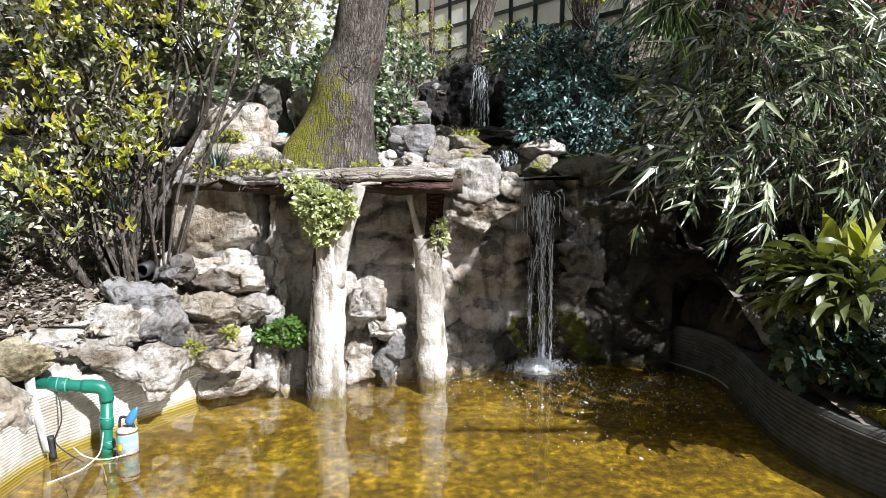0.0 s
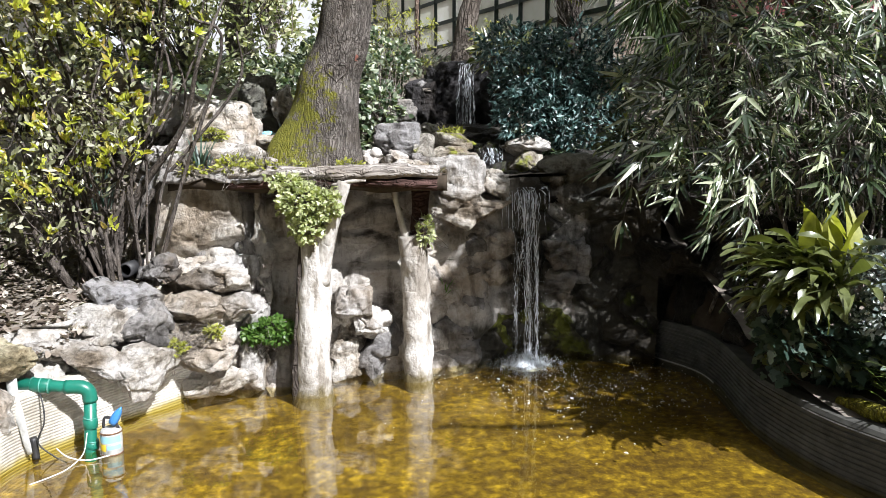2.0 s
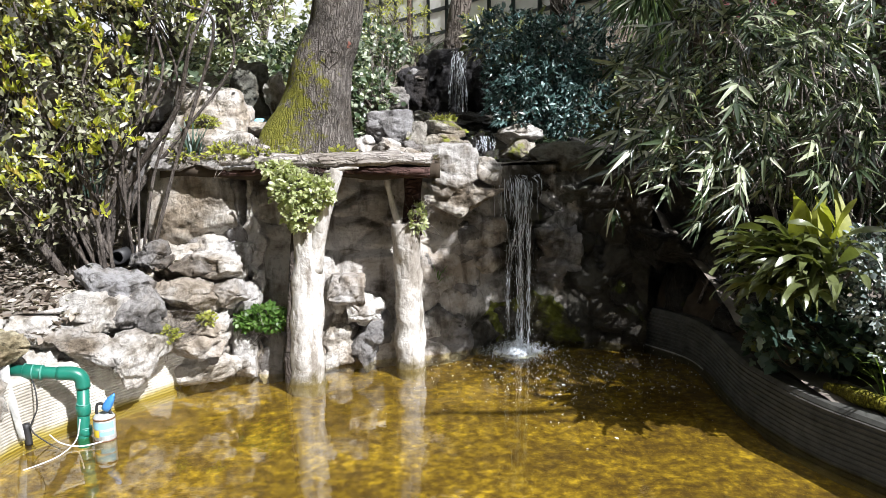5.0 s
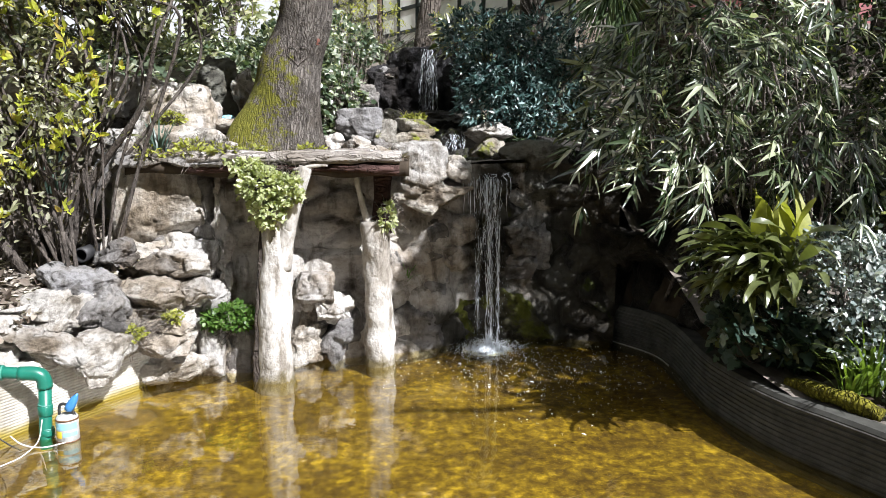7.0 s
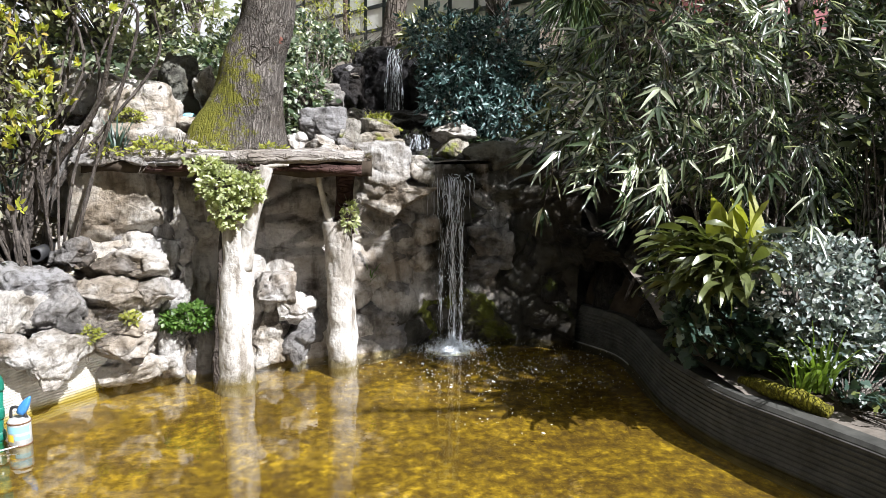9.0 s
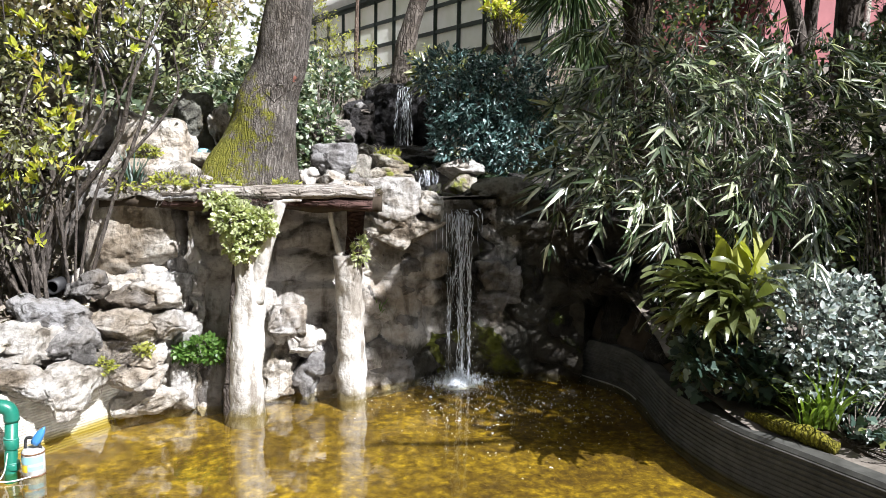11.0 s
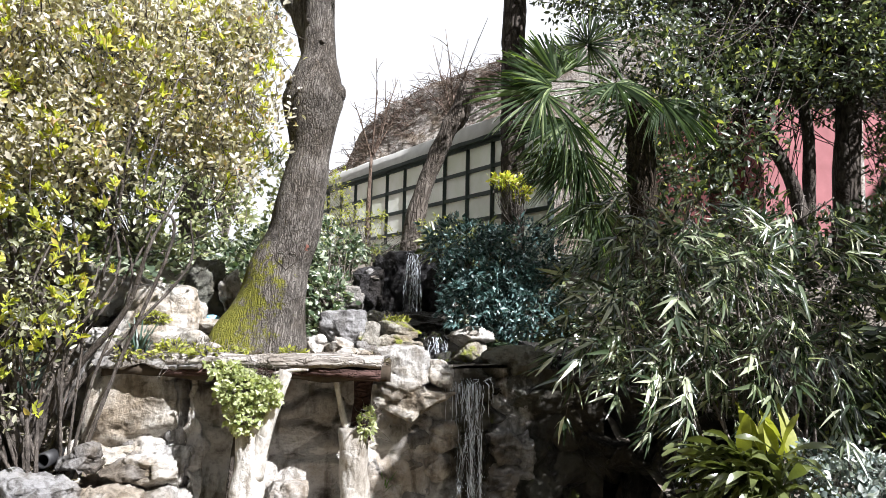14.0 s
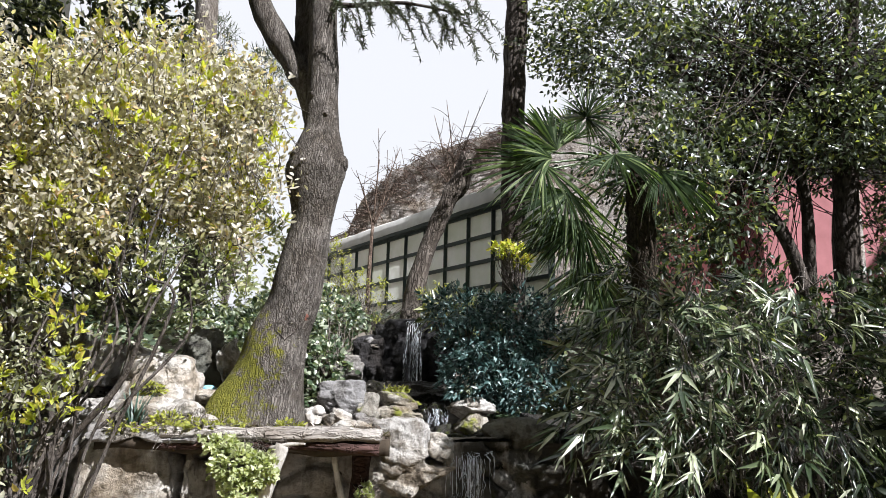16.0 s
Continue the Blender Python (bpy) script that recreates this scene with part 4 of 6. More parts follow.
stone(2.2, 6.15, 0.4, 0.16, 0.2, 0.4, "wet_shade")
stone(2.05, 6.52, 0.55, 0.32, 0.16, 0.6, "wet_shade", box=6)
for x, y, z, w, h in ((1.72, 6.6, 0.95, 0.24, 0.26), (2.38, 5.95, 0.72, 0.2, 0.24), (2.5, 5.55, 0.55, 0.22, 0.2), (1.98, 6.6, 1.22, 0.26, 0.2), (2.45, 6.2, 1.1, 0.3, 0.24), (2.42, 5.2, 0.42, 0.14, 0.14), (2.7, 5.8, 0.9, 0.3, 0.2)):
    stone(x, y, z, w, (w + h) / 2, h, "wet_shade")
stone(0.36, 6.12, 0.18, 0.19, 0.16, 0.2, "dark", label="dark rounded rock at the foot of the grotto")
stone(0.62, 6.28, 0.12, 0.24, 0.14, 0.28, "wetmoss")
stone(1.12, 6.36, 0.12, 0.3, 0.16, 0.28, "wetmoss")
stone(1.5, 6.4, 0.1, 0.22, 0.12, 0.2, "wetmoss")
# stones set in the grotto face
for x, y, z, w, h, m in ((0.41, 6.15, 0.89, 0.19, 0.085, "dark"), (0.38, 6.14, 0.715, 0.18, 0.095, "dark"), (0.67, 6.18, 0.69, 0.16, 0.115, "cave"), (0.71, 6.21, 0.9, 0.14, 0.1, "cave"),
                         (0.45, 6.13, 0.48, 0.21, 0.14, "dark"), (1.2, 6.27, 0.81, 0.165, 0.115, "dark"), (1.2, 6.26, 0.6, 0.165, 0.11, "dark"), (1.37, 6.28, 0.78, 0.07, 0.2, "dark"),
                         (1.59, 6.33, 0.69, 0.065, 0.18, "wet_shade"), (0.12, 6.05, 0.88, 0.12, 0.11, "cave"), (0.16, 6.05, 0.66, 0.12, 0.12, "dark"), (-0.2, 6.0, 1.1, 0.2, 0.14, "cave"), (0.95, 6.3, 0.78, 0.11, 0.2, "wet_shade")):
    stone(x, y, z, w, 0.085, h, m, grow=1.06, parent=grotto, detail=5, box=5, rough=1.0)


# plain walls added far outside the view to close the garden and block sky light
for name, a, c in (("wall_added_south", (-10, -7), (13, -7)), ("wall_added_west", (-10, -7), (-10, 22)), ("wall_added_east", (13, -7), (13, 22))):
    top = {"wall_added_west": 20.0, "wall_added_south": 12.4}.get(name, 11.0)
    V = [(*a, -0.2), (*c, -0.2), (*c, top), (*a, top)]
    V += [(x - 0.3 * (name != "wall_added_south"), y - 0.3 * (name == "wall_added_south"), z) for x, y, z in V]
    F = [(0, 1, 2, 3), (7, 6, 5, 4), (3, 2, 6, 7), (0, 3, 7, 4), (1, 5, 6, 2)]
    tagged(new(name, mesh_of(name, V, F, "farwall", False)), "plain unseen wall added to block sky light", "wall", kind="structure")


# ---- timber shelter over the grotto ----
def log(name, pts, radii, material, parent, label="", rough=0.18, seed=1, sides=14, n=26, freq=6.0):
    p = spline(pts, n)
    r = np.interp(np.linspace(0, 1, n), np.linspace(0, 1, len(radii)), radii)
    return part(name, mesh_of(name, *tube(p, r, sides, rough, seed, freq=freq), material), parent, label)


def build_shelter():
    t = thing("log_shelter", (-0.3, 5.5, 0), "rustic log shelter with two pale posts and a weathered timber beam", "shelter")
    post = log("post", [(-0.59, 5.36, -0.45), (-0.585, 5.36, 0.1), (-0.57, 5.38, 0.6), (-0.55, 5.4, 1.08), (-0.56, 5.42, 1.4)], [0.135, 0.125, 0.105, 0.1, 0.08], "palebark", t, "white peeled log post standing in the water", 0.28, 3, 20, 50, 6.0)
    log("branch_stub", [(-0.52, 5.36, 0.75), (-0.46, 5.34, 1.05), (-0.4, 5.32, 1.25), (-0.34, 5.32, 1.42)], [0.06, 0.055, 0.05, 0.045], "palebark", t, seed=5)
    log("bark_strip", [(-0.685, 5.33, -0.3), (-0.69, 5.32, 0.15), (-0.675, 5.33, 0.5), (-0.655, 5.34, 0.8), (-0.635, 5.36, 1.1)], [0.035, 0.03, 0.018, 0.016, 0.012], "darkbark", post, "dark strip of bark left on the post", 0.5, 15, 10, 40, 14.0)
    log("post", [(0.11, 5.66, -0.45), (0.105, 5.66, 0.15), (0.1, 5.65, 0.6), (0.085, 5.63, 1.04)], [0.125, 0.105, 0.098, 0.1], "palebark", t, "pale smooth log post standing in the water", 0.22, 8, 20, 50, 8.0)
    log("stump", [(0.12, 5.65, 0.95), (0.13, 5.65, 1.2), (0.14, 5.65, 1.4)], [0.075, 0.06, 0.065], "redplank", t, "dark stump end under the beam", 0.2, 11)
    log("prop", [(0.05, 5.6, 0.98), (0.01, 5.58, 1.12), (-0.02, 5.56, 1.25), (-0.05, 5.54, 1.38)], [0.035, 0.022, 0.02, 0.022], "palebark", t, "thin forked branch propping the beam", 0.2, 13, 8)
    for y, z, x0, x1, r, m, s in ((5.36, 1.475, -1.12, 0.26, 0.038, "plank", 1), (5.44, 1.485, -0.6, 0.27, 0.04, "plank", 2), (5.38, 1.405, -0.42, 0.255, 0.034, "redplank", 3),
                                  (5.37, 1.41, -1.1, -0.4, 0.03, "redplank", 6), (5.52, 1.47, -0.5, 0.25, 0.042, "plank", 4), (5.56, 1.39, -1.2, 0.24, 0.035, "redplank", 5)):
        p = [(x, y + 0.012 * math.sin(x * 5 + s), z + 0.008 * math.sin(x * 7 + s)) for x in np.linspace(x0, x1, 7)]
        ob = log("beam", p, [r] * 3, m, t, "", 0.35, s + 20, 10, 40, 9.0)
    log("splinter", [(-0.42, 5.31, 1.4), (-0.3, 5.3, 1.425), (-0.2, 5.3, 1.43)], [0.012, 0.014, 0.006], "palebark", t, seed=31, n=10)


build_shelter()


# ---- great tree ----
def build_tree():
    t = thing("tree", (-0.68, 6.45, 1.42), "tall old tree with furrowed bark and yellow-green moss at its foot", "tree")
    pts = [(-0.78, 6.5, 1.2), (-0.745, 6.48, 1.45), (-0.665, 6.45, 1.75), (-0.565, 6.43, 2.15), (-0.44, 6.4, 2.6), (-0.375, 6.4, 3.05), (-0.36, 6.4, 3.5), (-0.34, 6.4, 3.85), (-0.35, 6.4, 4.2), (-0.36, 6.4, 4.6), (-0.40, 6.4, 5.1), (-0.42, 6.4, 6.4), (-0.3, 6.5, 8.2)]
    rad = [0.50, 0.40, 0.29, 0.225, 0.185, 0.158, 0.25, 0.14, 0.128, 0.12, 0.115, 0.09, 0.04]
    n, sides = 110, 40
    p = spline(pts, n)
    r = np.interp(np.linspace(0, 1, n), np.linspace(0, 1, len(rad)), rad)
    V, F = tube(p, r, sides, 0.16, 2, freq=3.0)
    # root lobes at the foot
    for k in range(n * sides):
        c = p[k // sides]
        d = V[k] - c
        low = max(0, 1.95 - c[2]) / 0.6
        a = math.atan2(d[1], d[0])
        V[k] = c + d * (1 + 0.22 * low * math.cos(a * 3 + 0.6) + 0.05 * math.sin(a * 7) * low)
    trunk = part("trunk", mesh_of("trunk", V, F, "bark"), t, "furrowed grey trunk with a mossy foot")
    log("limb", [(-0.40, 6.45, 3.98), (-0.47, 6.5, 4.22), (-0.62, 6.58, 4.5), (-0.93, 6.64, 5.02), (-1.25, 6.7, 5.8)], [0.09, 0.11, 0.115, 0.1, 0.05], "bark", t, seed=4, n=40, sides=20)
    log("limb", [(-0.42, 6.55, 4.0), (-0.51, 6.65, 4.45), (-0.55, 6.72, 5.1), (-0.6, 6.8, 6.2)], [0.09, 0.13, 0.12, 0.05], "bark", t, seed=9, n=36, sides=20)
    # knots
    for x, y, z, s in ((-0.19, 6.26, 3.56, 0.10), (-0.5, 6.25, 3.6, 0.09), (-0.3, 6.27, 3.95, 0.06), (-0.42, 6.28, 4.12, 0.05)):
        V, F = tube(spline([(x, y + 0.12, z), (x, y, z + 0.01), (x, y - 0.02, z + 0.02)], 6), [s, s * 0.9, s * 0.55, s * 0.4, s * 0.2, s * 0.1], 14, 0.3, 5)
        part("knot", mesh_of("knot", V, F, "bark"), trunk)
    # carved heart with two worn marks, and a dab of red paint
    def on_bark(x, z, lift):
        k = int(np.abs(p[:, 2] - z).argmin())
        dx = x - p[k][0]
        return (x, p[k][1] - math.sqrt(max(0.0, (r[k] * 0.99) ** 2 - dx * dx)) - lift, z)

    hx, hz = -0.5, 2.2
    heart = [on_bark(hx + 0.0052 * 16 * math.sin(a) ** 3, hz + 0.0052 * (13 * math.cos(a) - 5 * math.cos(2 * a) - 2 * math.cos(3 * a) - math.cos(4 * a)), 0.002) for a in np.linspace(0.05, 6.23, 40)]
    part("carving", mesh_of("carving", *tube(heart, [0.0035] * 40, 6), "darkbark"), trunk, "carved heart outline")
    for dx in (-0.02, 0.02):
        part("carving", mesh_of("carving", *tube([on_bark(hx + dx, hz - 0.03, 0.002), on_bark(hx + dx, hz + 0.03, 0.002)], [0.003] * 2, 6), "darkbark"), trunk)
    dab = [on_bark(x, z, 0.006) for z in np.linspace(2.28, 2.44, 12) for x in np.linspace(-0.365 + 0.25 * (z - 2.3), -0.345 + 0.25 * (z - 2.3), 4)]
    part("paint_mark", mesh_of("paint_mark", dab, [(i * 4 + j, i * 4 + j + 1, i * 4 + j + 5, i * 4 + j + 4) for i in range(11) for j in range(3)], "red"), trunk, "faded red paint mark")
    # drooping conifer sprays from a high branch
    rng = np.random.RandomState(8)
    log("branch", [(-0.38, 6.4, 5.0), (-0.1, 6.35, 4.98), (0.3, 6.3, 5.0), (0.8, 6.25, 4.9)], [0.03, 0.022, 0.016, 0.006], "darkbark", t, seed=3, sides=7)
    twigs, A, D = [], [], []
    for k in range(46):
        x = rng.uniform(-0.28, 0.9)
        a = np.array((x, 6.3 + rng.normal() * 0.15, 5.0 - 0.06 * abs(x) + rng.normal() * 0.05))
        drop = rng.uniform(0.1, 0.42)
        e = a + (rng.uniform(-0.05, 0.3), rng.normal() * 0.1, -drop)
        q = spline([a, (a + e) / 2 + (0, 0, 0.05), e], 8)
        twigs.append(tube(q, np.linspace(0.004, 0.0015, 8), 4))
        for s in np.linspace(0.1, 1, 40):
            c = a + (e - a) * s + (0, 0, 0.05 * math.sin(s * 3))
            for _ in range(2):
                A.append(c)
                D.append(unit(e - a) * 0.6 + rng.normal(size=3) * 0.6)
    tagged(part("twig", mesh_of("twigs", *joined(twigs), "darkbark"), t), kind="stuff")
    # unseen crown added high above, spread wide to hold back sky light
    high, high_out = in_blobs(rng, [(-0.4, 6.6, 8.2, 1.5, 1.3, 1.0), (-1.5, 6.9, 7.5, 0.9, 0.9, 0.6), (0.6, 6.9, 7.6, 0.9, 0.8, 0.6), (-0.5, 7.4, 7.0, 1.1, 0.8, 0.5), (-0.4, 4.8, 8.2, 1.5, 1.0, 0.45), (-2.5, 3.2, 8.0, 1.1, 2.0, 0.5), (-2.3, 6.0, 8.3, 1.0, 1.2, 0.5)], 2600, 0.2)
    part("upper_crown", mesh_of("upper_crown", *clusters(rng, high, high_out + (0, 0, -0.2), 8, 0.9, (0, 0, -0.3), (0.2, 0.42), (0.12, 0.18), BLADE, 0.08), "conifer"), t, "unseen conifer crown added high above to block sky light")
    A, D = np.array(A), np.array(D)
    part("crown", mesh_of("crown", *leaves(A, D, rng.normal(size=A.shape), rng.uniform(0.03, 0.07, len(A)), 0.008, BLADE), "conifer"), t, "sparse drooping conifer sprays")


build_tree()


# ---- shrubs and foliage ----
def build_bush():
    t = thing("bush", (-2.0, 5.35, 0.75), "tall many-stemmed shrub with glossy leaves and lime young tips", "shrub")
    rng = np.random.RandomState(21)
    dense = [(-1.12, 5.98, 3.35, 0.66, 0.55, 0.64), (-1.7, 5.4, 3.5, 0.8, 0.6, 0.7), (-2.4, 5.2, 3.2, 0.7, 0.6, 0.72), (-2.9, 5.2, 3.5, 0.7, 0.6, 0.75), (-1.8, 5.3, 2.8, 0.6, 0.5, 0.35), (-0.98, 5.95, 2.95, 0.3, 0.3, 0.3), (-0.92, 5.98, 3.94, 0.38, 0.4, 0.32), (-1.4, 5.98, 4.05, 0.54, 0.46, 0.38)]
    thin = [(-2.3, 5.1, 2.3, 0.6, 0.45, 0.5), (-2.45, 5.3, 1.8, 0.5, 0.4, 0.5), (-1.75, 5.15, 2.1, 0.42, 0.35, 0.5), (-2.15, 4.95, 1.3, 0.35, 0.3, 0.4), (-3.2, 5.3, 2.5, 0.6, 0.6, 1.2), (-1.35, 5.3, 2.45, 0.3, 0.3, 0.3), (-2.0, 4.98, 1.6, 0.5, 0.25, 0.6), (-1.65, 5.1, 1.8, 0.3, 0.25, 0.4)]
    top, top_out = in_blobs(rng, dense, 3400, 0.2)
    low, low_out = in_blobs(rng, thin, 640, 0.1)
    heads, out = np.vstack([top, low]), np.vstack([top_out, low_out])
    stems = []
    ends = []
    # main stems rise in three loose bunches; a few reach out over the white boulder
    for k in range(27):
        bunch = (-2.02, -1.72)[k % 2]
        b = np.array((bunch + rng.normal() * 0.06, rng.uniform(5.2, 5.5), 0.6))
        end = np.array((bunch + rng.normal() * 0.48, 5.3 + rng.normal() * 0.2, rng.uniform(2.1, 3.3)))
        if k % 9 == 4:
            end = np.array((rng.uniform(-1.25, -0.95), rng.uniform(5.3, 5.6), rng.uniform(2.2, 3.0)))
        if k % 9 == 7:
            end = np.array((rng.uniform(-3.0, -2.5), rng.uniform(5.1, 5.5), rng.uniform(2.0, 3.2)))
        q = spline([b, b * 0.72 + end * 0.28 + rng.normal(size=3) * 0.05 + (0, 0, 0.08), b * 0.45 + end * 0.55 + rng.normal(size=3) * 0.1, b * 0.2 + end * 0.8 + rng.normal(size=3) * 0.12, end], 24)
        r0 = rng.uniform(0.008, 0.018) if k % 4 else rng.uniform(0.024, 0.036)
        part("stem", mesh_of("stem", *tube(q, np.linspace(r0, 0.006, 24), 8, 0.2, k), "stembark"), t)
        ends.append(q[6:])
    ends = np.concatenate(ends)
    for h in heads[::3]:
        j = np.argsort(((ends - h) ** 2).sum(1) + np.where(ends[:, 2] > h[2], 3, 0))[0]
        start = ends[j] if np.linalg.norm(ends[j] - h) < 0.35 else h + rng.normal(size=3) * (0.12, 0.1, 0.05) - (0, 0, rng.uniform(0.12, 0.3))
        q = spline([start, (start + h) / 2 + rng.normal(size=3) * 0.04 - (0, 0, 0.02), h], 7)
        stems.append(tube(q, np.linspace(0.0045, 0.0016, 7), 4, cap=False))
    tagged(part("twig", mesh_of("twigs", *joined(stems), "stembark"), t, "thin grey twigs"), kind="stuff")
    pick = rng.uniform(size=len(top)) < 0.27
    up = top_out * 0.5 + (0, -0.25, 0.7)
    part("crown", mesh_of("crown", *clusters(rng, top[~pick], up[~pick], 14, 0.85, (0, 0, 0), (0.03, 0.06), (0.38, 0.55), OVAL, 0.055), "bushleaf"), t, "glossy grey-green leaves")
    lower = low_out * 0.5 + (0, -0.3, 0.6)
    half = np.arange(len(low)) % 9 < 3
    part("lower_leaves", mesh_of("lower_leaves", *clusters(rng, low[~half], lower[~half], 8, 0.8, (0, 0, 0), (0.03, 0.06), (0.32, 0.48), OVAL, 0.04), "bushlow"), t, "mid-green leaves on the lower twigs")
    tips = np.vstack([top[pick], low[half]])
    part("young_leaves", mesh_of("young_leaves", *clusters(rng, tips, np.vstack([up[pick], lower[half]]), 8, 0.6, (0, 0, 0.2), (0.04, 0.075), (0.3, 0.42), OVAL, 0.012), "bushtip"), t, "lime young leaf rosettes")


build_bush()


def build_bamboo():
    t = thing("bamboo", (2.6, 5.6, 0.5), "dense bamboo thicket with long drooping leaves", "bamboo")
    rng = np.random.RandomState(5)
    blobs = [(2.15, 5.05, 1.75, 0.55, 0.4, 0.6), (2.6, 4.95, 2.0, 0.6, 0.45, 0.65), (1.9, 5.2, 1.72, 0.34, 0.35, 0.25), (2.55, 4.78, 1.5, 0.6, 0.4, 0.42), (2.85, 5.1, 1.7, 0.22, 0.4, 0.5), (2.3, 5.5, 2.3, 0.5, 0.4, 0.45), (2.0, 5.4, 2.3, 0.3, 0.35, 0.3), (1.68, 5.1, 1.66, 0.2, 0.2, 0.14)]
    anchors, out = in_blobs(rng, blobs, 430, 0.6)
    ends = []
    for k in range(26):
        b = np.array((rng.uniform(2.2, 3.3), rng.uniform(5.4, 6.1), 0.4))
        top = anchors[rng.randint(len(anchors))] + (0, 0, 0.2)
        mid = b * 0.45 + top * 0.55 + (0, 0.1, 0.5)
        q = spline([b, mid, top], 20)
        part("culm", mesh_of("culm", *tube(q, np.linspace(0.014, 0.004, 20), 7), "greybark"), t)
        ends.append(q[8:])
    ends = np.concatenate(ends)
    tw = []
    for h in anchors[::2]:
        j = ((ends - h) ** 2).sum(1).argmin()
        tw.append(tube(spline([ends[j], (ends[j] + h) / 2 + (0, 0, 0.06), h], 6), np.linspace(0.004, 0.002, 6), 4, cap=False))
    tagged(part("twig", mesh_of("twigs", *joined(tw), "greybark"), t), kind="stuff")
    # shoots arch outwards from the mass, each hung with sprays of leaves
    P, A, N, L, shoots = [], [], [], [], []
    for c, o in zip(anchors[:135], out[:135]):
        way = unit(o * (0.8, 0.7, 0.2) + np.array((-0.1, -0.5, 0.1)) + rng.normal(size=3) * 0.3)
        reach = rng.uniform(0.22, 0.48)
        line = spline([c - way * reach * 0.6, c, c + way * reach * 0.5 - (0, 0, 0.07), c + way * reach * 0.8 - (0, 0, 0.2)], 12)
        shoots.append(tube(line, np.linspace(0.0035, 0.0012, 12), 4, cap=False))
        face = unit(np.array((0.3, -0.4, 0.7)) + rng.normal(size=3) * 0.4)
        for j in (5, 8, 11):
            hub = line[j]
            side = unit(np.cross(way, face))
            k = rng.randint(4, 8) + (j == 11)
            for i in range(k):
                t_ = (i / (k - 1) - 0.5) * 2
                P.append(hub + rng.normal(size=3) * 0.006)
                A.append(way * math.cos(t_ * 1.1) + side * math.sin(t_ * 1.1) + np.array((0, 0, -0.4 - 0.35 * rng.uniform())))
                N.append(face + rng.normal(size=3) * 0.28)
                L.append(rng.uniform(0.11, 0.24) * (1 - 0.25 * abs(t_)))
    tagged(part("shoot", mesh_of("shoots", *joined(shoots), "greybark"), t), kind="stuff")
    L = np.array(L)
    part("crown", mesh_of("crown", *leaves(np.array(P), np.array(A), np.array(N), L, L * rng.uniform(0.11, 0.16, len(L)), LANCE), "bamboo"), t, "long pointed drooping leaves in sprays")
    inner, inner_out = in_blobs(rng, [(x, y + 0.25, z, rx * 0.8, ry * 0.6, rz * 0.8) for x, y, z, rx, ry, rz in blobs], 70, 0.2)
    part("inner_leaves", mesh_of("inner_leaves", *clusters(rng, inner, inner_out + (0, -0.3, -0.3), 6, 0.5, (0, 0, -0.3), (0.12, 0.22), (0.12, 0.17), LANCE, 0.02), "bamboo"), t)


build_bamboo()


def blade_mesh(name, length, width, bend, material, n=9, fold=0.12, seed=0):
    """A broad leaf that arches over, with a folded midrib and a stalk."""
    V, F = [], []
    z = x = 0.0
    ang = radians(68)
    for i in range(n):
        s = i / (n - 1)
        w = 0.012 * (s < 0.12) + width * (math.sin(math.pi * min(1, max(0, (s - 0.1) / 0.9)) ** 0.8) ** 0.8 if s > 0.1 else 0) + 0.002
        wave = 0.012 * math.sin(s * 9 + seed)
        V += [(x, w / 2, z + w * fold + wave), (x, 0, z), (x, -w / 2, z + w * fold - wave)]
        ang -= bend / n * (0.4 + 1.2 * s)
        x, z = x + math.cos(ang) * length / (n - 1), z + math.sin(ang) * length / (n - 1)
    for i in range(n - 1):
        a = i * 3
        F += [(a, a + 1, a + 4, a + 3), (a + 1, a + 2, a + 5, a + 4)]
    return mesh_of(name, V, F, material)


def build_aspidistra():
    t = thing("aspidistra", (2.3, 4.3, 0.55), "clump of broad glossy leaves catching the sun above the pond wall", "plant")
    rng = np.random.RandomState(3)
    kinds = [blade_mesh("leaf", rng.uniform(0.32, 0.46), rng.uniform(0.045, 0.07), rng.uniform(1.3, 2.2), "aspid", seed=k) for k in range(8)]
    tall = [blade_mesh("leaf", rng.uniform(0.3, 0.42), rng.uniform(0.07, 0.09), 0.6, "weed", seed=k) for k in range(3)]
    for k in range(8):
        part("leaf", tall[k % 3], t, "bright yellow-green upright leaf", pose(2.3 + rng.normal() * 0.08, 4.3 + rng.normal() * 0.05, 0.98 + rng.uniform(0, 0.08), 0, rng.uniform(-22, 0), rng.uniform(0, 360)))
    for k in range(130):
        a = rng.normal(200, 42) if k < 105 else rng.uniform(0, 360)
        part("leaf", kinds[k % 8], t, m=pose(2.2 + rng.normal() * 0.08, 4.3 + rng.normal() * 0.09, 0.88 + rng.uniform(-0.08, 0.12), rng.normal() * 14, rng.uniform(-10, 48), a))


build_aspidistra()


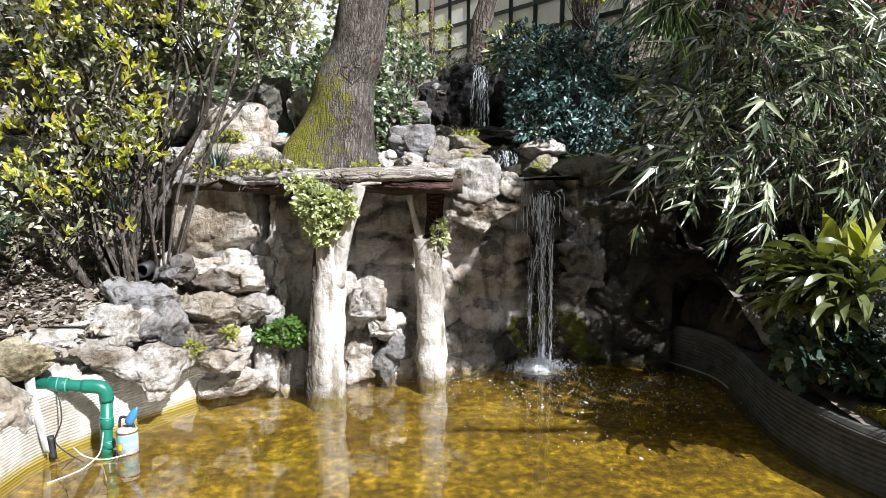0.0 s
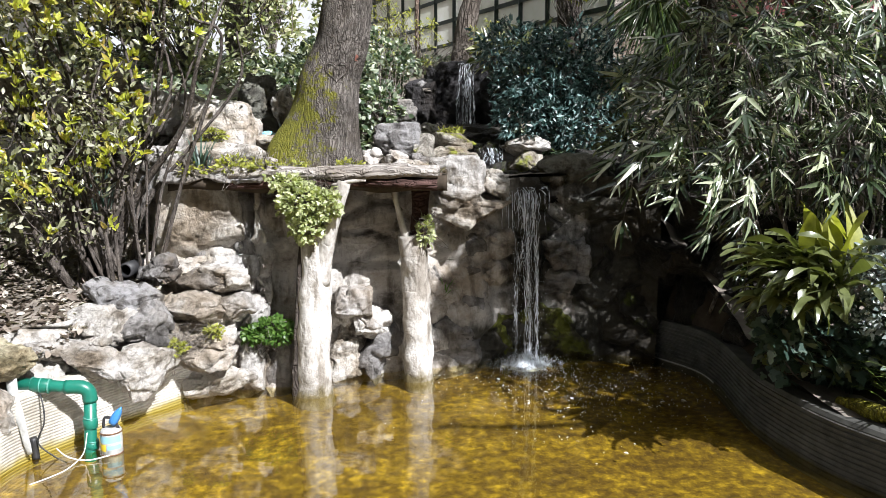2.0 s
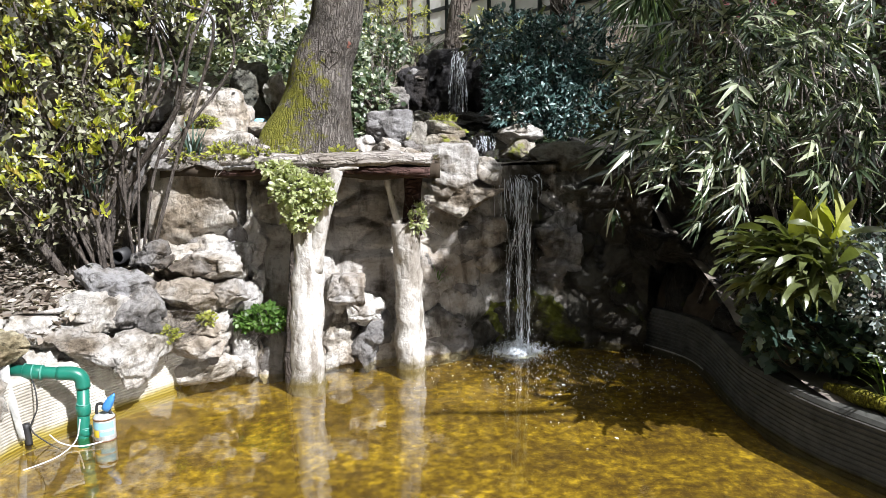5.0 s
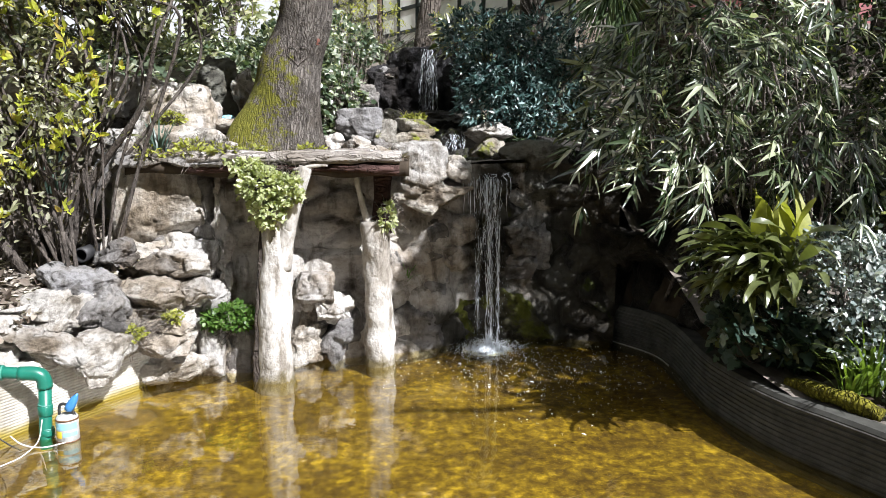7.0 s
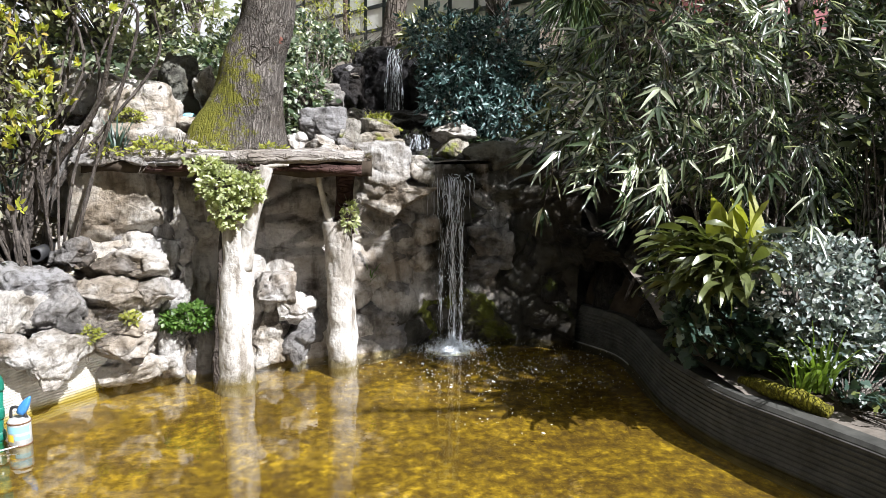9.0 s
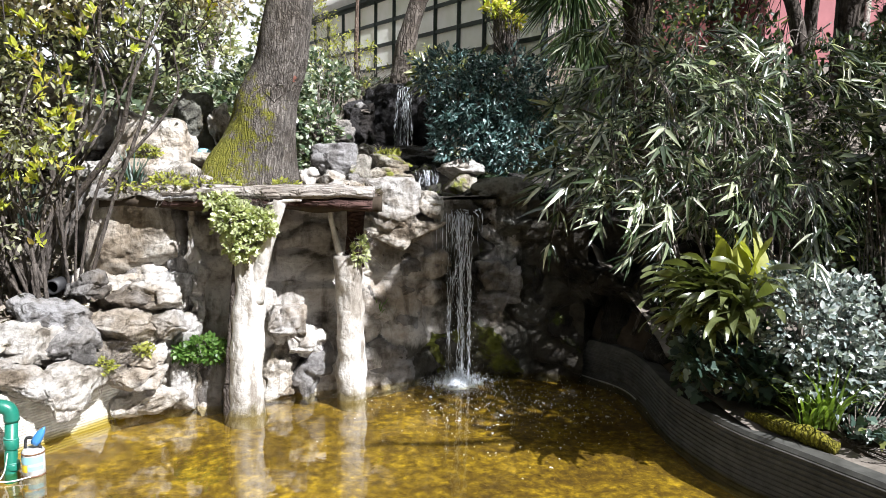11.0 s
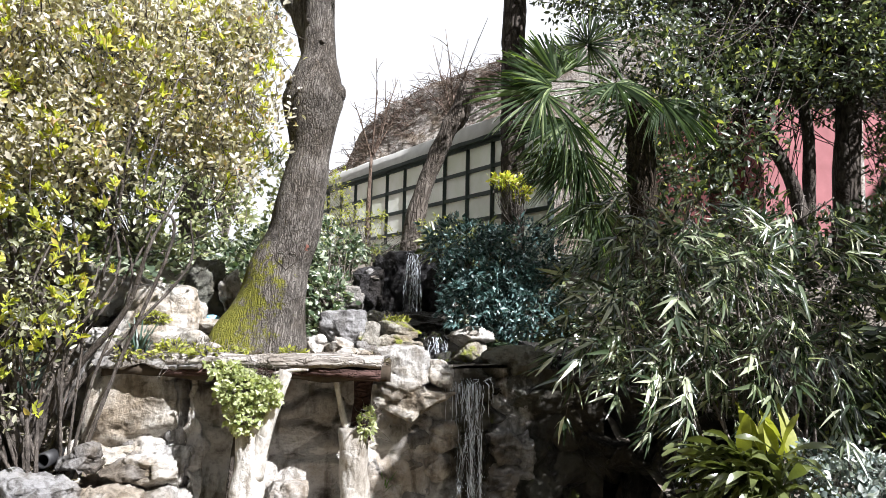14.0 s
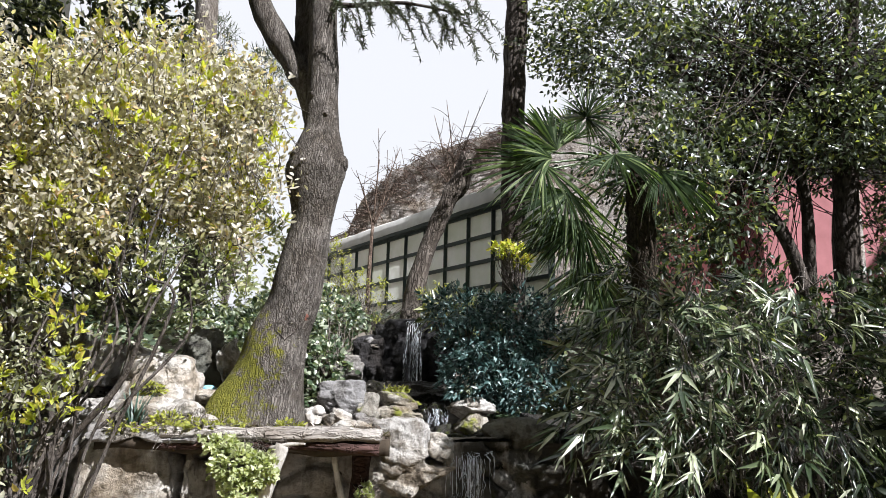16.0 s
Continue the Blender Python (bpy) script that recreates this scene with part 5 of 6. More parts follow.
def foliage(name, at, label, category, blobs, count, per, material, length, width, outline, seed, spread=0.8, tilt=(0, 0, 0), shell=0.5, lean=(0, 0, 0.2), stem=None, foot=None):
    """A leafy mass: leaves in clusters over blobs, with a few stems that carry them."""
    t = thing(name, at, label, category)
    rng = np.random.RandomState(seed)
    a, o = in_blobs(rng, blobs, count, shell)
    part("crown", mesh_of("crown", *clusters(rng, a, o + np.array(lean), per, spread, tilt, length, width, outline, length[0] * 0.4), material), t)
    tw = []
    for h in a[:: max(1, count // 120)]:
        foot = at if foot is None else foot
        tw.append(tube(spline([foot, (np.array(foot) + h) / 2 + rng.normal(size=3) * 0.06, h], 8), np.linspace(length[0] * 0.12, length[0] * 0.05, 8), 5, cap=False))
    tagged(part("twig", mesh_of("stems", *joined(tw), stem or "greybark"), t), kind="stuff")
    return t


foliage("ivy", (2.35, 4.25, 0.35), "dark trailing ivy spilling over the pond wall", "ivy", [(2.38, 4.42, 0.62, 0.3, 0.2, 0.2), (2.52, 4.42, 0.5, 0.26, 0.12, 0.14), (2.26, 4.66, 0.55, 0.17, 0.22, 0.2), (2.7, 4.3, 0.55, 0.24, 0.14, 0.16)], 420, 3, "ivy", (0.05, 0.085), (0.8, 1.0), IVY, 11, 0.7, (0, -0.3, -0.5), stem="darkbark", foot=(2.5, 4.55, 0.4))
foliage("pale_shrub", (2.75, 4.3, 0.5), "sunlit shrub with pale grey-green leaves", "shrub", [(2.65, 4.2, 0.9, 0.3, 0.25, 0.28), (2.8, 4.25, 0.72, 0.25, 0.22, 0.25), (2.55, 4.3, 1.05, 0.22, 0.2, 0.15), (2.75, 4.1, 0.62, 0.28, 0.16, 0.2), (2.95, 4.2, 0.85, 0.3, 0.25, 0.3)], 1150, 4, "paleivy", (0.028, 0.052), (0.45, 0.65), OVAL, 12, 0.7, (0, -0.15, -0.1))
foliage("dark_shrub", (1.25, 7.4, 1.55), "rounded dark blue-green shrub beside the upper cascade", "shrub", [(1.2, 7.25, 2.2, 0.5, 0.4, 0.38), (1.5, 7.2, 1.85, 0.45, 0.4, 0.35), (1.1, 7.1, 1.95, 0.4, 0.35, 0.3), (0.95, 7.5, 2.55, 0.35, 0.35, 0.2), (1.55, 7.4, 2.45, 0.4, 0.3, 0.28)], 1700, 6, "teal", (0.04, 0.075), (0.3, 0.42), LANCE, 13, 0.9, (0, -0.25, -0.15))
foliage("evergreen_shrub", (3.6, 6.2, 1.0), "dark evergreen undergrowth in deep shade", "shrub", [(3.5, 5.9, 1.7, 0.7, 0.4, 0.9), (4.4, 6.0, 1.9, 0.8, 0.5, 1.1), (2.8, 6.3, 1.7, 0.6, 0.4, 0.8), (3.8, 5.3, 1.0, 0.6, 0.5, 0.5), (3.1, 6.6, 2.5, 0.7, 0.4, 0.6), (4.2, 6.8, 2.35, 0.8, 0.4, 0.5), (5.2, 7.0, 2.5, 0.6, 0.5, 0.9), (2.5, 6.5, 1.3, 0.4, 0.3, 0.4), (2.0, 5.85, 1.75, 0.6, 0.35, 0.3), (2.6, 5.7, 1.2, 0.5, 0.3, 0.4)], 2700, 5, "laurel", (0.05, 0.1), (0.3, 0.45), OVAL, 14, 0.8)
foliage("slope_ivy", (-0.3, 8.4, 1.8), "ivy covering the slope behind the tree", "ivy", [(-0.42, 8.3, 2.0, 0.3, 0.3, 0.3), (-0.9, 8.0, 2.2, 0.5, 0.4, 0.5), (-0.45, 9.3, 2.6, 0.42, 0.35, 0.35)], 1000, 4, "slopeivy", (0.045, 0.08), (0.5, 0.7), OVAL, 15, 0.7, (0, -0.2, -0.2))
foliage("hillside_shrub", (-2.5, 9.0, 2.4), "sunlit mixed shrubs on the hillside", "shrub", [(-1.8, 8.6, 2.8, 0.7, 0.5, 0.6), (-3.0, 8.8, 3.0, 0.9, 0.6, 0.8), (-4.2, 8.8, 3.2, 0.9, 0.6, 1.0), (-1.5, 9.8, 3.4, 0.6, 0.5, 0.8), (-2.8, 10, 4.0, 0.8, 0.6, 0.9), (-3.1, 9.2, 5.4, 0.6, 0.5, 1.3), (-4.4, 9, 5.2, 0.9, 0.6, 1.4)], 2600, 5, "hillside", (0.06, 0.11), (0.35, 0.5), OVAL, 16, 0.8)


def build_palm():
    t = thing("fan_palm", (2.5, 6.75, 1.3), "fan palm with a dark fibrous trunk and wide split fronds", "palm")
    log("trunk", [(2.5, 6.75, 1.1), (2.5, 6.75, 2.2), (2.45, 6.72, 3.2), (2.4, 6.7, 3.75)], [0.11, 0.12, 0.12, 0.08], "palmfibre", t, "dark fibrous trunk", 0.35, 2, 18, 30, 12)
    rng = np.random.RandomState(4)

    def frond(hub, way, size, droop, spread=150, face=(0.0, -0.8, 0.55), n=60):
        hub, way = np.array(hub), unit(np.array(way, float))
        side = unit(np.cross(way, face))
        up = np.cross(side, way)
        P = []
        for k in range(n):
            a = radians(-spread + 2 * spread * k / (n - 1))
            d = way * math.cos(a) + side * math.sin(a)
            L = size * (0.75 + 0.25 * math.cos(a / 1.6)) * rng.uniform(0.85, 1.1)
            d = unit(d + rng.normal(size=3) * 0.09)
            w = 0.0085 * size / 0.5
            c = []
            for s in (0.02, 0.35, 0.62, 0.85, 1.0):
                pt = hub + d * L * s + np.array((0, 0, -1)) * droop * L * max(0, s - 0.3) ** 2 + up * 0.05 * (1 - s)
                q = unit(np.cross(d, up)) * w * (1.0 if s < 0.7 else 1.6 * (1.02 - s) + 0.05) * (0.35 + 0.65 * min(1, s * 3))
                c += [pt - q, pt + up * 0.012, pt + q]
            f = []
            for i in range(4):
                b = i * 3
                f += [(b, b + 1, b + 4), (b, b + 4, b + 3), (b + 1, b + 2, b + 5), (b + 1, b + 5, b + 4)]
            P.append((np.array(c), np.array(f)))
        ob = part("frond", mesh_of("frond", *joined(P), "palm", False), t)
        crown = np.array((2.4, 6.7, 3.7))
        stalk = part("stalk", mesh_of("stalk", *tube(spline([crown, (crown + hub) / 2 + (0, 0, 0.08), hub], 10), np.linspace(0.014, 0.008, 10), 6), "palm"), ob)

    frond((1.5, 6.38, 3.6), (-0.8, -0.35, -0.25), 0.62, 0.3, 130)
    frond((1.55, 6.42, 3.68), (-0.6, -0.3, 0.4), 0.52, 0.3, 80, (0.2, -0.7, 0.7))
    frond((1.62, 6.5, 3.8), (-0.55, -0.2, 0.65), 0.5, 0.25, 80)
    frond((1.9, 6.4, 4.1), (0.25, -0.4, 0.5), 0.34, 0.2, 150, (0.0, -0.9, 0.3))
    frond((1.78, 6.62, 3.45), (-0.6, -0.3, -0.6), 0.58, 0.3, 85, (-0.3, -0.8, 0.5))
    frond((1.9, 6.66, 3.22), (-0.35, -0.3, -0.85), 0.6, 0.2, 75, (-0.2, -0.9, 0.3))
    frond((1.78, 6.8, 3.3), (-0.25, -0.2, -0.9), 0.5, 0.2, 60)
    frond((2.0, 6.85, 2.92), (-0.02, -0.15, -1), 0.62, 0.1, 50, (0.1, -0.9, 0.2))
    frond((2.15, 6.88, 2.78), (0.1, -0.15, -1), 0.6, 0.1, 45, (0.2, -0.9, 0.2))
    frond((2.15, 6.5, 3.75), (0.25, -0.5, -0.4), 0.42, 0.5, 120, (0, -0.6, 0.8))
    frond((2.55, 6.55, 3.65), (0.5, -0.5, -0.6), 0.5, 0.5, 80, (0, -0.7, 0.7))
    frond((1.85, 6.75, 4.0), (-0.4, 0.0, 0.8), 0.4, 0.3, 90)


build_palm()


def build_evergreen():
    t = thing("evergreen_tree", (4.7, 8.2, 2.2), "dark evergreen trees arching over the garden, sky showing between leaves", "tree")
    rng = np.random.RandomState(31)
    blobs = [(2.9, 8.6, 5.9, 1.0, 0.7, 0.9), (4.2, 8.3, 5.6, 1.1, 0.8, 1.1), (5.5, 8.0, 5.6, 1.2, 0.8, 1.2), (3.6, 8.0, 4.6, 0.8, 0.6, 0.45), (5.0, 7.6, 4.6, 0.9, 0.6, 0.5), (6.6, 7.8, 4.9, 0.9, 0.8, 1.5), (2.4, 9.2, 6.6, 0.7, 0.6, 1.0), (5.0, 8, 7.0, 2.2, 0.8, 0.8), (2.9, 7.6, 3.3, 0.45, 0.4, 0.5), (3.6, 8.2, 3.6, 0.7, 0.4, 0.8), (6.1, 8.0, 4.2, 0.5, 0.5, 0.9), (4.1, 7.8, 4.4, 0.9, 0.5, 0.3),
             (3.2, 8.8, 4.4, 0.8, 0.4, 0.6), (2.75, 6.6, 3.75, 0.4, 0.3, 0.5), (3.3, 6.8, 3.6, 0.5, 0.3, 0.5), (2.6, 6.9, 4.6, 0.5, 0.3, 0.4), (5.2, 8.7, 4.95, 1.0, 0.4, 0.35), (4.6, 8.8, 2.7, 1.0, 0.4, 0.6), (4.55, 8.6, 4.3, 0.7, 0.3, 0.25), (6.4, 8.8, 4.4, 0.5, 0.3, 0.8), (3.0, 9.0, 2.9, 0.6, 0.4, 0.6)]
    blobs += [(3.9, 8.7, 3.6, 0.35, 0.3, 0.6), (5.6, 8.8, 4.5, 0.5, 0.3, 0.3), (6.3, 8.8, 3.7, 0.35, 0.3, 0.5), (2.75, 6.9, 5.4, 0.6, 0.4, 0.4)]
    a, o = in_blobs(rng, blobs, 8600, 0.2)
    part("crown", mesh_of("crown", *clusters(rng, a, o + (0, -0.1, 0.1), 6, 0.8, (0, 0, -0.1), (0.05, 0.092), (0.35, 0.5), OVAL, 0.05), "evergreen"), t, "small glossy dark leaves")
    for k, pts in enumerate(([(4.95, 8.3, 1.6), (4.85, 8.2, 2.8), (4.75, 8.0, 3.9), (4.55, 8.0, 5.0), (4.3, 8.2, 6.2)], [(5.0, 8.2, 1.8), (4.6, 8.0, 3.2), (4.25, 8.0, 3.9), (3.9, 8.1, 4.8), (3.4, 8.4, 5.8)], [(5.4, 8.4, 1.8), (5.3, 8.2, 3.4), (5.3, 8.0, 5.0), (5.5, 8, 6.4)])):
        log("trunk" if k == 0 else "limb", pts, [0.1, 0.075, 0.06, 0.05, 0.03] if k < 2 else [0.16, 0.14, 0.12, 0.06], "darkbark", t, seed=k + 3, n=40)
    tw = []
    for h in a[::14]:
        s = np.array((rng.uniform(3.6, 5.4), 8.1, rng.uniform(4.2, 6)))
        tw.append(tube(spline([s, (s + h) / 2 + rng.normal(size=3) * 0.1, h], 7), np.linspace(0.008, 0.003, 7), 5, cap=False))
    tagged(part("twig", mesh_of("twigs", *joined(tw), "darkbark"), t), kind="stuff")


build_evergreen()


def bare_tree(name, label, pts, radii, material, seed, category="tree"):
    t = thing(name, pts[0], label, category)
    log("trunk", pts, radii, material, t, seed=seed, n=40, sides=18)
    return t


bare_tree("conifer_trunk", "straight dark trunk behind the palm", [(1.78, 9.3, 2.2), (1.75, 9.3, 3.5), (1.74, 9.3, 4.8), (1.77, 9.3, 6.8), (1.8, 9.3, 9)], [0.15, 0.14, 0.15, 0.14, 0.1], "darkbark", 3)
lean = bare_tree("leaning_tree", "leaning pollarded trunk with bare twigs before the glasshouse", [(0.53, 9.6, 2.4), (0.55, 9.6, 2.9), (0.7, 9.6, 3.5), (0.95, 9.6, 4.15), (1.1, 9.6, 4.4), (1.2, 9.6, 4.8)], [0.14, 0.12, 0.11, 0.11, 0.13, 0.08], "ashbark", 6)
bare_tree("background_tree", "grey trunk far behind the shrubs", [(-2.5, 11, 2.6), (-2.56, 11, 5.0), (-2.7, 11, 7.5), (-2.75, 11, 10)], [0.2, 0.17, 0.16, 0.1], "greybark", 7)


# ---- buildings ----
def bar(a, b, w, d, up=(0, 0, 1)):
    """A squared bar from a to b."""
    a, b = np.array(a, float), np.array(b, float)
    z = unit(b - a)
    x = unit(np.cross(z, up)) if abs(np.dot(z, up)) < 0.95 else unit(np.cross(z, (1, 0, 0)))
    y = np.cross(x, z)
    V = np.array([p + x * sx * w / 2 + y * sy * d / 2 for p in (a, b) for sx, sy in ((-1, -1), (1, -1), (1, 1), (-1, 1))])
    F = [(0, 1, 2, 3), (7, 6, 5, 4), (0, 4, 5, 1), (1, 5, 6, 2), (2, 6, 7, 3), (3, 7, 4, 0)]
    return V, np.array(F)


def build_glasshouse():
    t = thing("glasshouse", (1.0, 11, 2.5), "old glasshouse with dark iron glazing bars and pale panes", "glasshouse")
    A, B = np.array((2.16, 9.0)), np.array((-1.2, 14.8))
    d = unit(B - A)
    L = float(np.linalg.norm(B - A))
    n, rows, z0, dz = 12, 5, 2.45, 0.345
    w = L / n
    nor = np.array((-d[1], d[0]))
    at = lambda s, z, off=0.0: np.array((*(A + d * s + nor * off), z))
    pane = mesh_of("pane", np.array([(0, 0, 0), (w - 0.05, 0, 0), (w - 0.05, 0, dz - 0.05), (0, 0, dz - 0.05)]) @ np.array([[d[0], d[1], 0], [-d[1], d[0], 0], [0, 0, 1]]), [(0, 1, 2, 3)], "pane")
    for i in range(n):
        for j in range(rows):
            p = at(i * w + 0.025, z0 + j * dz + 0.025)
            part("pane", pane, t, m=Matrix.Translation(p))
    for i in range(n + 1):
        part("mullion", mesh_of("mullion", *bar(at(i * w, z0), at(i * w, z0 + rows * dz), 0.055, 0.07), "frame", False), t)
    for j in range(rows + 1):
        part("rail", mesh_of("rail", *bar(at(0, z0 + j * dz, 0.004), at(L, z0 + j * dz, 0.004), 0.05, 0.05), "frame", False), t)
    part("wall", mesh_of("wall", *bar(at(0, z0 - 0.5, -0.06), at(L, z0 - 0.5, -0.06), 0.2, 1.0), "oldwall", False), t)
    part("gutter", mesh_of("gutter", *bar(at(0, z0 + rows * dz + 0.05, 0.06), at(L, z0 + rows * dz + 0.05, 0.06), 0.1, 0.06), "frame", False), t)
    V = []
    F = []
    for k, s in enumerate(np.linspace(0, L, 40)):
        for off, z in ((0.12, 0.06), (0.1, 0.26), (-0.1, 0.36), (-0.16, 0.3)):
            q = at(s, z0 + rows * dz + z + 0.02 * noise.noise((s * 2, off, 0)), off)
            V.append(tuple(q))
    for k in range(39):
        for i in range(3):
            F.append((k * 4 + i, k * 4 + i + 1, k * 4 + i + 5, k * 4 + i + 4))
    part("roof", mesh_of("roof", V, F, "roofwhite"), t, "whitewashed roof edge")


build_glasshouse()


def build_old_wall():
    t = thing("old_building", (1, 17, 3), "high grey wall overgrown with dry brown creeper", "building")
    V, F = [], []
    xs = np.linspace(-2.2, 6, 60)
    for z0 in (0, 1):
        for x in xs:
            top = np.interp(x, (-2.2, -0.8, -0.5, 0.24, 1.0, 2.6, 6), (4.6, 5.4, 6.15, 6.8, 7.15, 7.65, 8.3)) + 0.06 * noise.noise((x * 3, 0, 0))
            V += [(x, 17 - x * 0.3, 2.5 if z0 == 0 else top), (x, 17.5 - x * 0.3, 2.5 if z0 == 0 else top)]
    n = len(xs) * 2
    for k in range(len(xs) - 1):
        a = 2 * k
        F += [(a, a + 2, n + a + 2, n + a), (a + 1, n + a + 1, n + a + 3, a + 3), (n + a, n + a + 2, n + a + 3, n + a + 1)]
    part("wall", mesh_of("wall", V, F, "oldwall", False), t)
    rng = np.random.RandomState(6)
    tw = []
    for k in range(420):
        x = rng.uniform(-1.2, 3.0)
        top = np.interp(x, (-2.2, -0.8, -0.5, 0.24, 1.0, 2.6, 6), (4.6, 5.4, 6.15, 6.8, 7.15, 7.65, 8.3))
        p = np.array((x, 16.9 - x * 0.3, top - abs(rng.normal()) * 0.5))
        tw.append(tube(spline([p, p + rng.normal(size=3) * (0.15, 0.05, 0.1) + (0, -0.08, 0.05), p + rng.normal(size=3) * (0.3, 0.05, 0.12) + (0, -0.1, 0.06)], 5), np.linspace(0.012, 0.004, 5), 3, cap=False))
    part("creeper", mesh_of("creeper", *joined(tw), "redbark"), t, "dry brown creeper stems")


build_old_wall()


def build_pink_house():
    t = thing("pink_house", (6.5, 11.2, 2.5), "pink rendered house glimpsed between the trees", "house")
    part("wall", mesh_of("wall", *bar((6.1, 11.3, 2.0), (6.1, 11.3, 5.3), 0.5, 0.6, (0, 1, 0)), "pink", False), t)
    part("wall", mesh_of("wall", *bar((5.2, 11.75, 2.0), (5.2, 11.75, 5.3), 1.6, 0.3, (0, 1, 0)), "maroon", False), t)
    part("wall", mesh_of("wall", *bar((8.3, 11.6, 2.0), (8.3, 11.6, 5.3), 4.0, 0.3, (0, 1, 0)), "pink", False), t)
    part("downpipe", mesh_of("downpipe", *tube([(7.62, 11.35, 2.2), (7.62, 11.35, 5.25)], [0.05, 0.05], 10), "oldwall"), t)


build_pink_house()


# ---- water falling ----
def build_fall(name, label, x0, x1, y0, z0, z1, reach, count, seed, thick, streams):
    """Water that leaves a lip between x0 and x1 and gathers into streams as it falls."""
    t = thing(name, ((x0 + x1) / 2, y0, z1), label, "waterfall")
    rng = np.random.RandomState(seed)
    for k in range(count):
        c = streams[k % len(streams)] + rng.normal() * 0.012
        x = c + (rng.uniform(x0, x1) - c) * rng.uniform(0.25, 0.85)
        begin = 0.0 if k % 3 else rng.uniform(0, 0.5)
        stop = 1.0 if rng.uniform() < 0.7 else rng.uniform(0.4, 0.9)
        p = []
        for s in np.linspace(begin, stop, 30):
            p.append((x + (c - x) * min(1, s * 1.5) ** 0.7 + rng.normal() * 0.005, y0 - reach * s**0.55 + 0.012 * (k % 3) + rng.normal() * 0.004, z0 + (z1 - z0) * s))
        r = rng.uniform(*thick) * np.abs(0.7 + 0.9 * rng.normal(size=30)).clip(0.12, 2.4)
        part("strand", mesh_of("strand", *tube(p, r, 6), "foam" if k % 2 else "fall"), t)
    return t


fall = build_fall("waterfall", "thin broken strands of water falling into the pond", 0.78, 1.12, 6.2, 1.28, 0.0, 0.22, 60, 1, (0.0005, 0.0017), (0.835, 0.93, 0.94, 1.0))
build_fall("upper_waterfall", "small cascade dropping over the upper lip", 0.45, 0.68, 9.1, 2.56, 1.84, 0.12, 34, 2, (0.001, 0.0026), (0.47, 0.52, 0.56, 0.6, 0.65))
build_fall("middle_cascade", "thin water sheet between the middle boulders", 0.58, 0.84, 6.92, 1.62, 1.36, 0.05, 22, 3, (0.0008, 0.002), (0.64, 0.72, 0.8))


def build_lip_water():
    """Broken threads of water sliding over the lip stone."""
    rng = np.random.RandomState(23)
    P = []
    for k in range(30):
        x = rng.uniform(0.76, 1.12)
        y0 = rng.uniform(6.3, 6.6)
        p = [(x + rng.normal() * 0.01, y0 - (y0 - 6.2) * s + rng.normal() * 0.004, 1.325 - 0.05 * s**3 + rng.normal() * 0.004) for s in np.linspace(0, 1, 9)]
        drop = rng.uniform(0.03, 0.3)
        p += [(p[-1][0] + rng.normal() * 0.004, 6.185 - 0.03 * s, 1.275 - drop * s) for s in (0.2, 0.5, 0.8, 1.0)]
        P.append(tube(p, np.abs(rng.normal(0.0016, 0.0012, 13)).clip(0.0005), 5))
    tagged(part("lip_water", mesh_of("lip_water", *joined(P), "foam"), fall, "thin white water sliding over the lip"), kind="stuff")


build_lip_water()


def build_drops():
    """Loose drops flying beside the strands."""
    rng = np.random.RandomState(19)
    drop = np.array([(1, 0, 0), (-1, 0, 0), (0, 1, 0), (0, -1, 0), (0, 0, 2.2), (0, 0, -2.2)], float)
    faces = np.array([(0, 2, 4), (2, 1, 4), (1, 3, 4), (3, 0, 4), (2, 0, 5), (1, 2, 5), (3, 1, 5), (0, 3, 5)])
    P = []
    for k in range(320):
        s = rng.uniform() ** 0.6
        c = np.array((rng.uniform(0.79, 1.07) + rng.normal() * 0.015, 6.2 - 0.2 * s**0.55 + rng.normal() * 0.02, 1.27 * (1 - s)))
        P.append((c + rng.uniform(0.0009, 0.0026) * drop, faces))
    tagged(part("drops", mesh_of("drops", *joined(P), "foam"), fall, "loose white drops"), kind="stuff")


build_drops()


